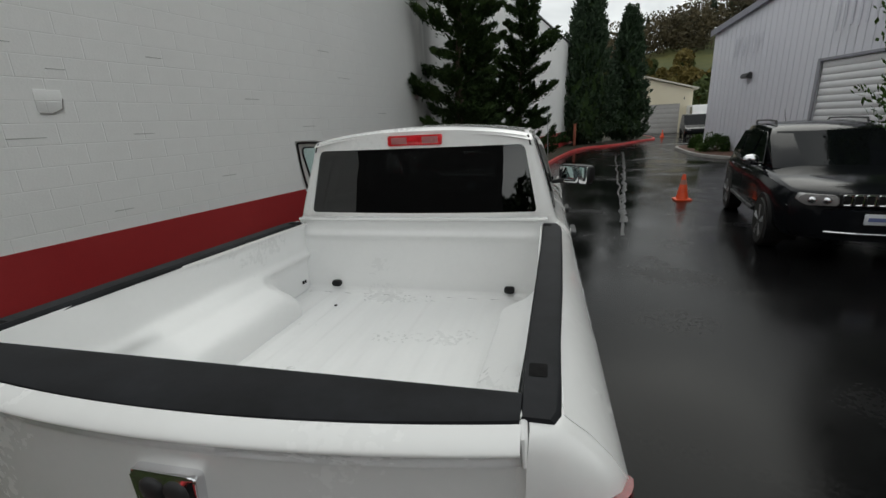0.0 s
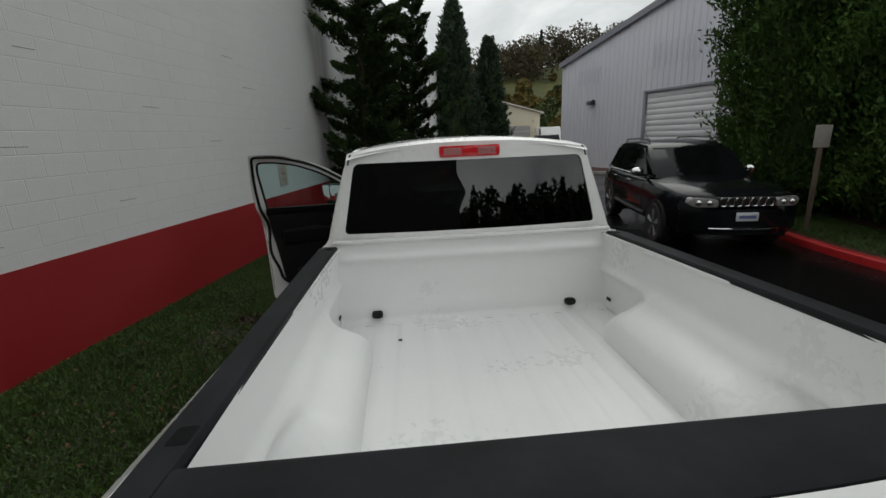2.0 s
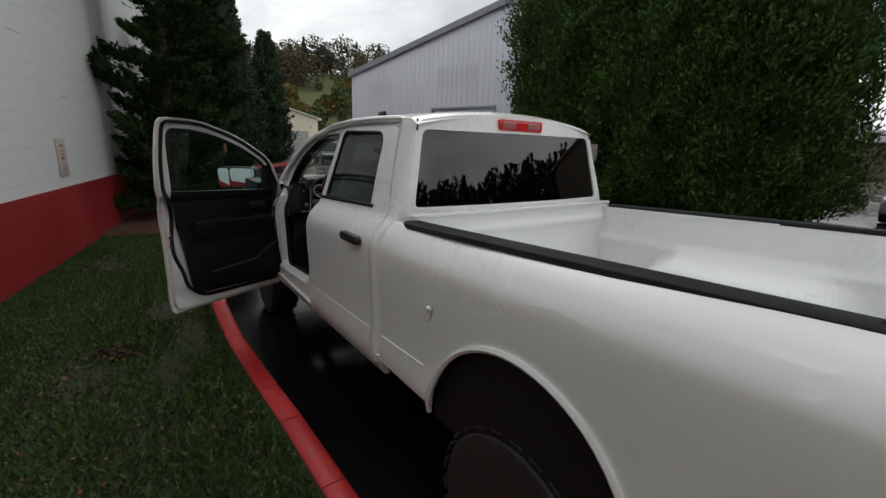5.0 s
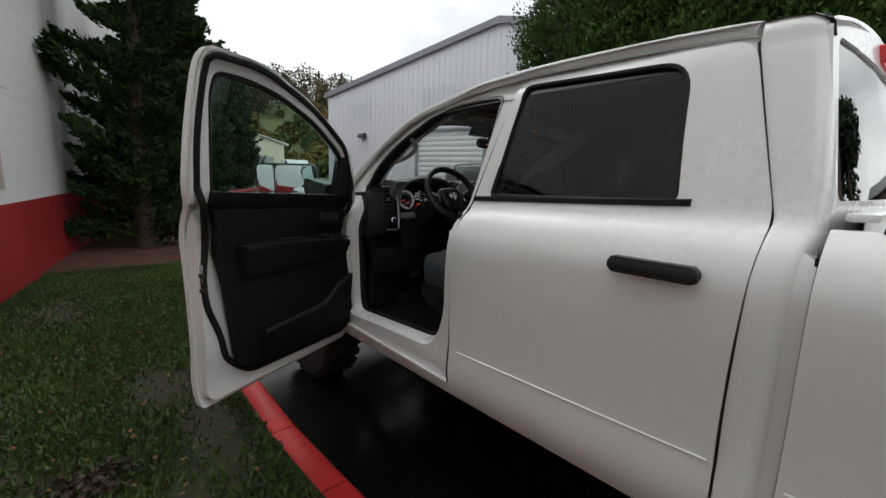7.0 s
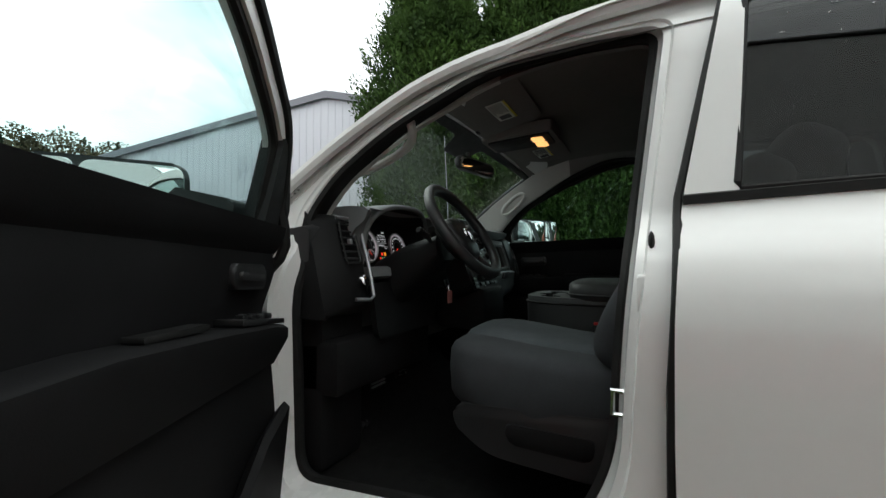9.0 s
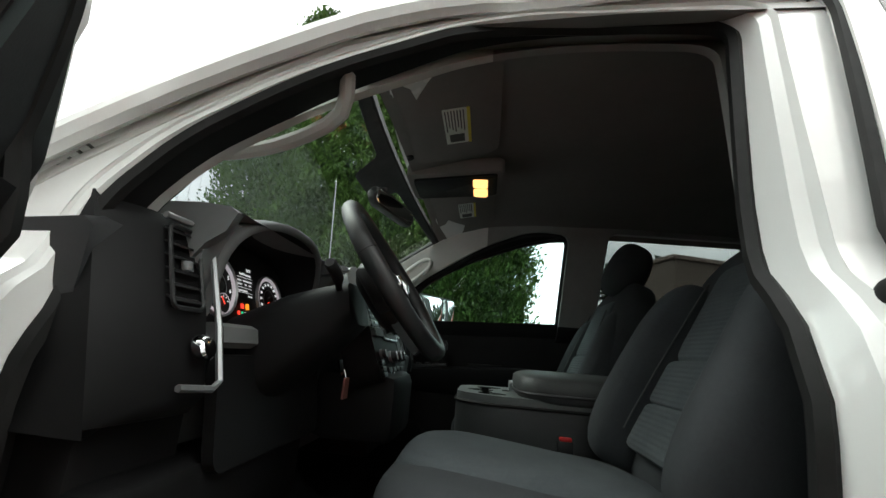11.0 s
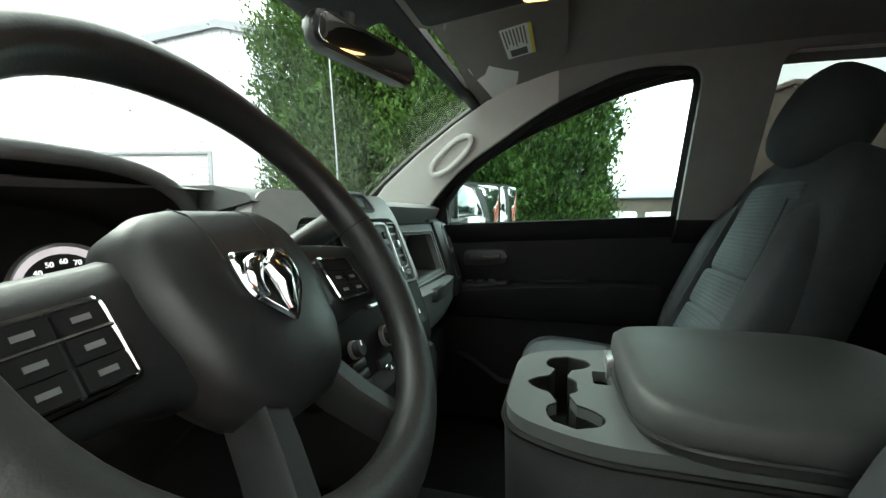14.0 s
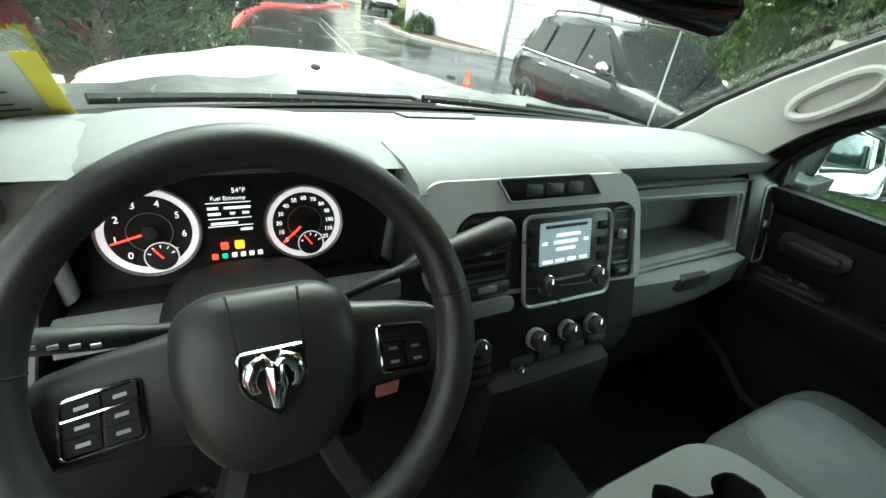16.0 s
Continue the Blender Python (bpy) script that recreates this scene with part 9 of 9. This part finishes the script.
# rain drops on the side windows
for s in (-1, 1):
    for outline, nm, count in ((FW, "front", 170), (RW, "rear", 150)):
        if s < 0 and nm == "front":
            continue
        bm = bmesh.new()
        ys, zs = [q[0] for q in outline], [q[1] for q in outline]
        for i in range(count):
            y, z = rng.uniform(min(ys) + 0.03, max(ys) - 0.08), rng.uniform(min(zs) + 0.02, max(zs) - 0.03)
            if nm == "front" and z > 1.82 - 0.9 * max(0.0, y - 3.45):
                continue
            r = rng.uniform(0.0010, 0.0030)
            for w in bmesh.ops.create_icosphere(bm, subdivisions=1, radius=r)["verts"]:
                w.co = Vector((s * (sx(z, y) - 0.011) + w.co.x * 0.6, y + w.co.y, z + w.co.z * 1.2))
        o = sub("pane_drops", bm, DROP, truck, "", 80)
        o["kind"] = "stuff"

# ---- dark parked SUV ----
JM = Matrix.Translation((4.72, 5.70, 0)) @ Matrix.Rotation(radians(-11), 4, "Z")     # y runs from nose to tail
suv = thing("parked_suv", "black four-door SUV parked nose-on beside the kerb", "car", at=(5.15, 7.95, 0))


def jp(name, bm, mtl, parent=None, label="", angle=38):
    bmesh.ops.transform(bm, matrix=JM, verts=bm.verts)
    return part(name, bm, mtl, parent or suv, label, angle)


SEC = [  # y, half-width low, half-width belt, belt height, bottom, bonnet/roof centre
    (0.00, 0.62, 0.60, 0.86, 0.42), (0.10, 0.80, 0.74, 0.92, 0.36), (0.35, 0.90, 0.84, 0.98, 0.32), (0.90, 0.96, 0.90, 1.04, 0.34), (1.45, 0.965, 0.91, 1.08, 0.34),
    (2.4, 0.97, 0.91, 1.09, 0.34), (3.4, 0.97, 0.905, 1.10, 0.34), (4.2, 0.96, 0.88, 1.11, 0.36), (4.65, 0.90, 0.82, 1.10, 0.42), (4.80, 0.80, 0.74, 1.04, 0.50)]
bm = bmesh.new()
rings = []
for y, wl, wb, zb, z0 in SEC:
    crown = 0.05 if y < 1.5 else 0.0
    rings.append([(wl * 0.9, y, z0), (wl, y, z0 + 0.10), (wl, y, z0 + 0.30), (wl * 0.99, y, zb - 0.16), (wb, y, zb - 0.04), (wb * 0.94, y, zb), (wb * 0.5, y, zb + crown), (0, y, zb + crown * 1.2),
                  (-wb * 0.5, y, zb + crown), (-wb * 0.94, y, zb), (-wb, y, zb - 0.04), (-wl * 0.99, y, zb - 0.16), (-wl, y, z0 + 0.30), (-wl, y, z0 + 0.10), (-wl * 0.9, y, z0)])
loft(bm, rings)
jp("body", bm, BLACKPAINT, label="glossy black bodywork", angle=45)
bm = bmesh.new()
GH = [(1.42, 0.80, 1.10, 0.80, 1.10), (2.05, 0.76, 1.58, 0.82, 1.10), (2.35, 0.68, 1.70, 0.86, 1.10), (3.2, 0.66, 1.74, 0.87, 1.10), (4.1, 0.64, 1.71, 0.85, 1.11), (4.40, 0.62, 1.66, 0.83, 1.11), (4.72, 0.70, 1.14, 0.80, 1.11)]
loft(bm, [[(wb, y, zb), (wt, y, zt - 0.04 if zt > 1.2 else zt), (wt * 0.86, y, zt), (0, y, zt + 0.02), (-wt * 0.86, y, zt), (-wt, y, zt - 0.04 if zt > 1.2 else zt), (-wb, y, zb)] for y, wt, zt, wb, zb in GH])
jp("roof", bm, BLACKPAINT, label="black cabin and roof", angle=40)
DARKGL = mat("dark_car_glass", (0.004, 0.005, 0.0055), 0.04, spec=0.35, rvar=0.02)
bm = bmesh.new()
grid(bm, 12, 8, lambda u, v: ((2 * u - 1) * (0.74 - 0.08 * v), 1.46 + 0.62 * v + 0.06 * (2 * u - 1) ** 2 - 0.012, 1.13 + 0.48 * v + 0.012))
jp("windshield", bm, DARKGL, label="dark windshield")
for s in (-1, 1):
    for k, pts in enumerate(([(1.72, 1.13), (2.20, 1.50), (2.36, 1.60), (2.62, 1.62), (2.62, 1.13)], [(2.70, 1.13), (2.70, 1.62), (3.52, 1.62), (3.60, 1.13)], [(3.70, 1.14), (3.64, 1.60), (4.12, 1.58), (4.34, 1.16)])):
        bm = bmesh.new()
        solid(bm, sheet(rpoly(pts, 0.04)), lambda y, z, q: Vector((s * (np.interp(z, [1.10, 1.66], [0.878, 0.715]) + 0.006 - 0.012 * q), y, z)))
        jp("side_window", bm, DARKGL)
    bm = bmesh.new()
    tube(bm, [(s * 0.885, y, z) for y, z in ((1.62, 1.105), (2.4, 1.11), (3.4, 1.115), (4.4, 1.13))], 0.010, 6)
    jp("belt_trim", bm, CHROME)
    bm = bmesh.new()
    tube(bm, [(s * 0.60, 2.5, 1.72), (s * 0.60, 2.55, 1.775), (s * 0.58, 3.2, 1.785), (s * 0.57, 4.05, 1.765), (s * 0.57, 4.15, 1.715)], 0.017, 8)
    jp("roof_rail", bm, DARKMETAL)
    bm = bmesh.new()
    blob(bm, (s * 1.03, 1.80, 1.20), (0.12, 0.07, 0.085), 3)
    mr = jp("door_mirror", bm, CHROME, label="chrome-capped door mirror")
    bm = bmesh.new()
    box(bm, min(s * 0.86, s * 0.99), max(s * 0.86, s * 0.99), 1.76, 1.84, 1.12, 1.16, 0.01)
    jp("mirror_foot", bm, BLACKPAINT, mr)
    for yy in (2.45, 3.42):
        bm = bmesh.new()
        tube(bm, [(s * 0.975, yy - 0.10, 1.0), (s * 0.995, yy - 0.06, 1.0), (s * 0.995, yy + 0.06, 1.0), (s * 0.975, yy + 0.10, 1.0)], 0.012, 8)
        jp("door_handle", bm, CHROME)
    for yy in (1.66, 2.66, 3.62):
        bm = bmesh.new()
        tube(bm, [(s * 0.972, yy, 0.50), (s * 0.972, yy, 0.92), (s * 0.912, yy + 0.01, 1.07)], 0.004, 5)
        jp("door_seam", bm, RUBBER)
    bm = bmesh.new()
    tube(bm, [(s * 0.975, 1.45, 0.46), (s * 0.98, 2.4, 0.45), (s * 0.975, 3.35, 0.46)], 0.03, 8)
    jp("side_sill", bm, BLACKPL)
    for yy in (0.93, 3.84):
        bm = bmesh.new()
        m = Matrix.Translation((s * 0.853, yy, 0.37)) @ Matrix.Rotation(radians(90) * s, 4, "Y")
        lathe(bm, [(0.25, -0.12), (0.33, -0.13), (0.368, -0.10), (0.372, 0.0), (0.368, 0.10), (0.33, 0.135), (0.255, 0.13)], 40, m)
        t = jp("tyre", bm, TYRE)
        bm = bmesh.new()
        lathe(bm, [(0.257, -0.10), (0.258, 0.125), (0.24, 0.128), (0.232, 0.09), (0.10, 0.06), (0.0, 0.06)], 36, m)
        jp("rim", bm, DARKMETAL, t)
        for i in range(5):
            bm = bmesh.new()
            for d in (-0.10, 0.10):
                tube(bm, [m @ Matrix.Rotation(2 * math.pi * i / 5 + d, 4, "Z") @ Vector(p) for p in ((0.05, 0, 0.105), (0.15, 0, 0.115), (0.245, 0, 0.118))], [0.030, 0.026, 0.028], 6)
            jp("spoke", bm, SILVERPL, t)
        bm = bmesh.new()
        lathe(bm, [(0.055, 0.09), (0.05, 0.125), (0.0, 0.128)], 20, m)
        jp("hub_cap", bm, CHROME, t)
        bm = bmesh.new()
        prism(bm, arc(yy, 0.37, 0.425, 205, -25, 20), "x", s * 0.60, s * 0.9715)
        jp("wheel_arch", bm, RUBBER)
    # headlamp, fog lamp
    bm = bmesh.new()
    prism(bm, rpoly([(s * 0.40, 0.80), (s * 0.42, 0.92), (s * 0.76, 0.93), (s * 0.80, 0.84), (s * 0.70, 0.79)], 0.03), "y", -0.06, 0.20, 0.02)
    for v in bm.verts:
        v.co.y += 0.13 * max(0, (abs(v.co.x) - 0.45) / 0.35) ** 1.5
    hl = jp("headlamp", bm, CLEARLENS, label="clear wrap-round headlamp")
    for xx in (0.52, 0.66):
        bm = bmesh.new()
        blob(bm, (s * xx, -0.055 + 0.07 * (xx - 0.45) / 0.3, 0.86), (0.05, 0.03, 0.045), 2)
        jp("lamp_bowl", bm, CHROME, hl)
    bm = bmesh.new()
    lathe(bm, [(0.05, 0), (0.05, 0.02), (0.0, 0.025)], 18, Matrix.Translation((s * 0.62, 0.08, 0.52)) @ Matrix.Rotation(radians(90), 4, "X"))
    jp("fog_lamp", bm, CLEARLENS)
bm = bmesh.new()
prism(bm, rpoly([(-0.40, 0.795), (0.40, 0.795), (0.405, 0.935), (-0.405, 0.935)], 0.02), "y", -0.035, 0.10, 0.01)
jg = jp("grille", bm, RUBBER)
for i in range(7):
    x = -0.33 + i * 0.11
    bm = bmesh.new()
    tube(bm, [(px, -0.042, pz) for px, pz in rpoly([(x - 0.040, 0.805), (x + 0.040, 0.805), (x + 0.042, 0.925), (x - 0.042, 0.925)], 0.02)], 0.011, 6, loop=True)
    jp("grille_ring", bm, CHROME, jg, "chrome grille surround")
bm = bmesh.new()
loft(bm, [[(x, -0.06 + 0.30 * (abs(x) / 0.85) ** 3, z) for z in (0.36, 0.40)] + [(x, -0.09 + 0.30 * (abs(x) / 0.85) ** 3, 0.52), (x, -0.08 + 0.30 * (abs(x) / 0.85) ** 3, 0.74), (x, 0.02 + 0.30 * (abs(x) / 0.85) ** 3, 0.79), (x, 0.2 + 0.3 * (abs(x) / 0.85) ** 3, 0.79), (x, 0.2 + 0.3 * (abs(x) / 0.85) ** 3, 0.36)] for x in np.linspace(-0.86, 0.86, 21)])
fb = jp("front_bumper", bm, BLACKPAINT, angle=50)
bm = bmesh.new()
tube(bm, [(x, -0.095 + 0.30 * (abs(x) / 0.85) ** 3, 0.46) for x in np.linspace(-0.5, 0.5, 15)], 0.014, 6)
jp("bumper_trim", bm, CHROME, fb)
bm = bmesh.new()
prism(bm, rpoly([(-0.155, 0.585), (0.155, 0.585), (0.155, 0.715), (-0.155, 0.715)], 0.012), "y", -0.112, -0.095, 0.003)
pl = jp("number_plate", bm, mat("plate_white", (0.62, 0.64, 0.68), 0.4, rvar=0.1), fb, "pale number plate")
bm = bmesh.new()
box(bm, -0.12, 0.12, -0.115, -0.111, 0.625, 0.672)
jp("plate_bar", bm, mat("plate_blue", (0.12, 0.15, 0.32), 0.5), pl)
bm = bmesh.new()
tube(bm, [(0.30, 1.40, 1.10), (-0.10, 1.44, 1.12), (-0.60, 1.50, 1.12)], 0.012, 6)
jp("wiper", bm, RUBBER)
bm = bmesh.new()
tube(bm, [(-0.1, 4.1, 1.72), (-0.1, 4.3, 1.95)], [0.006, 0.003], 6)
jp("aerial", bm, RUBBER)


# ---- distant vehicles ----
def far_car(x, y, turn, label, mtl, h=1.55, l=4.4, w=1.8, van=False):
    t = thing("parked_van" if van else "parked_car", label, "van" if van else "car", at=(x, y, 0))
    M = Matrix.Translation((x, y, 0)) @ Matrix.Rotation(radians(turn), 4, "Z")
    def P(name, bm, m, lab=""):
        bmesh.ops.transform(bm, matrix=M, verts=bm.verts)
        return part(name, bm, m, t, lab, 40)
    bm = bmesh.new()
    if van:
        prof = rpoly([(-l / 2, 0.35), (l / 2, 0.35), (l / 2, 1.0), (l * 0.34, 1.15), (l * 0.24, h), (-l / 2, h)], 0.10)
    else:
        prof = rpoly([(-l / 2, 0.30), (l / 2, 0.30), (l / 2, 0.72), (l * 0.24, 0.92), (l * 0.10, h), (-l * 0.28, h), (-l * 0.44, 0.98), (-l / 2, 0.92)], 0.10)
    prism(bm, prof, "x", -w / 2, w / 2, 0.07)
    P("body", bm, mtl)
    for s in (-1, 1):
        for yy in (-l * 0.31, l * 0.31):
            bm = bmesh.new()
            lathe(bm, [(0.18, -0.1), (0.31, -0.1), (0.33, 0.0), (0.31, 0.1), (0.18, 0.11)], 24, Matrix.Translation((s * (w / 2 - 0.06), yy, 0.33)) @ Matrix.Rotation(radians(90) * s, 4, "Y"))
            tt = P("tyre", bm, TYRE)
            bm = bmesh.new()
            lathe(bm, [(0.19, 0.06), (0.19, 0.10), (0.0, 0.08)], 20, Matrix.Translation((s * (w / 2 - 0.06), yy, 0.33)) @ Matrix.Rotation(radians(90) * s, 4, "Y"))
            bmesh.ops.transform(bm, matrix=M, verts=bm.verts)
            part("rim", bm, ALLOY, tt)
        bm = bmesh.new()
        win = [(l * 0.20, 1.0), (l * 0.08, h - 0.08), (-l * 0.26, h - 0.08), (-l * 0.38, 1.0)] if not van else [(l * 0.31, 1.2), (l * 0.23, h - 0.15), (l * 0.08, h - 0.15), (l * 0.08, 1.2)]
        prism(bm, rpoly(win, 0.05), "x", s * (w / 2 - 0.01), s * (w / 2 + 0.006), 0.0)
        P("side_window", bm, DARKGL)
    bm = bmesh.new()
    k = -1
    a, b = ((-l * 0.295, h - 0.07), (-l * 0.43, 1.02)) if not van else ((-l / 2 - 0.0, h - 0.2), (-l / 2 - 0.0, 1.1))
    loft(bm, [[(sx_ * (w / 2 - 0.16), a[0] - 0.014, a[1]), (sx_ * (w / 2 - 0.10), b[0] - 0.014, b[1]), (sx_ * (w / 2 - 0.10), b[0] + 0.01, b[1]), (sx_ * (w / 2 - 0.16), a[0] + 0.01, a[1])] for sx_ in (-1, 1)])
    P("rear_window", bm, DARKGL)
    for s in (-1, 1):
        bm = bmesh.new()
        box(bm, s * (w / 2 - 0.18) - 0.12, s * (w / 2 - 0.18) + 0.12, -l / 2 - 0.02, -l / 2 + 0.05, 0.68, 0.84, 0.02)
        P("tail_lamp", bm, REDLENS)
        bm = bmesh.new()
        box(bm, s * (w / 2 - 0.22) - 0.14, s * (w / 2 - 0.22) + 0.14, l / 2 - 0.05, l / 2 + 0.02, 0.58, 0.70, 0.02)
        P("headlamp", bm, CLEARLENS)
    return t


far_car(12.3, 38.5, 170, "dark pickup-sized car parked beyond the island", BLACKPAINT, 1.75, 5.0, 1.95)
far_car(14.6, 45.5, 175, "white delivery van parked by the cream building", WHITEPAINT2, 2.5, 5.6, 2.0, True)
SILVERPAINT = mat("silver_car_paint", (0.42, 0.43, 0.45), 0.25, 0.5, col2=(0.46, 0.47, 0.49), scale=2, coat=0.5)
far_car(17.5, 2.2, 92, "silver car parked in the far lot", SILVERPAINT)
far_car(17.8, -0.6, 88, "white car parked in the far lot", WHITEPAINT2)
far_car(18.0, -3.6, 90, "silver-grey car parked at the end of the row", SILVERPAINT, 1.5)
far_car(23.0, 1.0, 90, "white car parked in the row behind", WHITEPAINT2, 1.6)

# brown building across the far lot, and low dark roof beyond
blk = thing("brown_building", "tall plain brown building across the far lot", "building", at=(44, -20, 0))
bm = bmesh.new()
BBM = Matrix.Translation((41, -19, 0)) @ Matrix.Rotation(radians(18), 4, "Z")
box(bm, 0, 5, -7.5, 6.0, -0.1, 11.4, 0.05, m=BBM)
part("wall", bm, BRICKFAR, blk)
for k in range(4):
    bm = bmesh.new()
    box(bm, -0.08, 0.02, -7.5 + 4.45 * k - 0.15 + (0.2 if k == 0 else -0.05), -7.5 + 4.45 * k + 0.15 + (0.2 if k == 0 else -0.05), 0, 11.5, 0.02, m=BBM)
    part("pilaster", bm, BRICKFAR, blk)
bm = bmesh.new()
box(bm, -0.25, 5.2, -7.7, 6.2, 11.4, 11.8, 0.03, m=BBM)
part("parapet", bm, mat("brown_parapet", (0.17, 0.13, 0.11), 0.8, col2=(0.22, 0.17, 0.14), scale=1), blk)
rng = np.random.default_rng(41)
for u, h, r in ((-9.5, 12.8, 3.2), (-4.5, 13.6, 2.8), (0.5, 12.9, 2.6), (4.5, 13.8, 3.0)):
    q = BBM @ Vector((9.0, u, 0))
    tall = thing("broad_tree", "dark round-crowned tree behind the brown building", "tree", at=(q.x, q.y, 0))
    c = np.concatenate([clump_cloud(rng, q.x + rng.uniform(-1.2, 1.2), q.y + rng.uniform(-1.2, 1.2), h - r + rng.uniform(-1.5, 0.3), r * 0.75, r, 260, False) for _ in range(5)])
    crown = leaves("crown", c, np.full(len(c), 0.6), HILLDARK, seed=51, long=1.3)
    crown.parent = tall
    crown.matrix_parent_inverse = Matrix.Translation((-q.x, -q.y, 0))
    bm = bmesh.new()
    tube(bm, [(q.x, q.y, 0), (q.x + 0.2, q.y, h * 0.5), (q.x, q.y, h - r)], [0.45, 0.32, 0.15], 8)
    part("trunk", bm, BARK, tall)
low = thing("low_building", "long low building with dark roof beyond the far lot", "building", at=(55, 3, 0))
bm = bmesh.new()
box(bm, 52, 60, -9, 14, -0.1, 3.4)
part("wall", bm, BRICKFAR, low)
bm = bmesh.new()
loft(bm, [[(51.5, y, 3.4), (56, y, 4.6), (60.5, y, 3.4), (60.5, y, 3.3), (51.5, y, 3.3)] for y in (-9.5, 14.5)])
part("roof", bm, ROOFGREY, low)

# what stands behind the lot: a tall dark-clad building and a red brick shop
DARKCLAD = mat("dark_cladding", (0.03, 0.03, 0.032), 0.8, col2=(0.045, 0.044, 0.044), scale=0.8, bump=0.2, bscale=12)
dkb = thing("dark_building", "tall dark-clad building behind the lot", "building", at=(-11, -26, 0))
bm = bmesh.new()
box(bm, -24, 2.0, -32, -20, -0.1, 15.0, 0.05)
part("wall", bm, DARKCLAD, dkb)
bm = bmesh.new()
box(bm, -24.2, 2.2, -32.2, -19.8, 15.0, 15.5, 0.03)
part("parapet", bm, DARKCLAD, dkb)
rbk = thing("red_brick_building", "low red brick shop behind the lot", "building", at=(16, -30, 0))
bm = bmesh.new()
box(bm, 9, 26, -38, -30, -0.1, 4.6, 0.03)
REDBRICK = mat("red_brick", (0.36, 0.09, 0.06), 0.8, col2=(0.45, 0.14, 0.09), scale=0.8, fine=14, bump=0.3, bscale=20)
part("wall", bm, REDBRICK, rbk)
bm = bmesh.new()
box(bm, 8.8, 26.2, -38.2, -29.8, 4.6, 5.0, 0.03)
part("parapet", bm, WHITEPAINT2, rbk)
for x in (11.5, 16.5, 21.5):
    bm = bmesh.new()
    box(bm, x - 1.4, x + 1.4, -30.02, -29.95, 0.8, 2.9, 0.02)
    part("shop_window", bm, DARKGL, rbk)
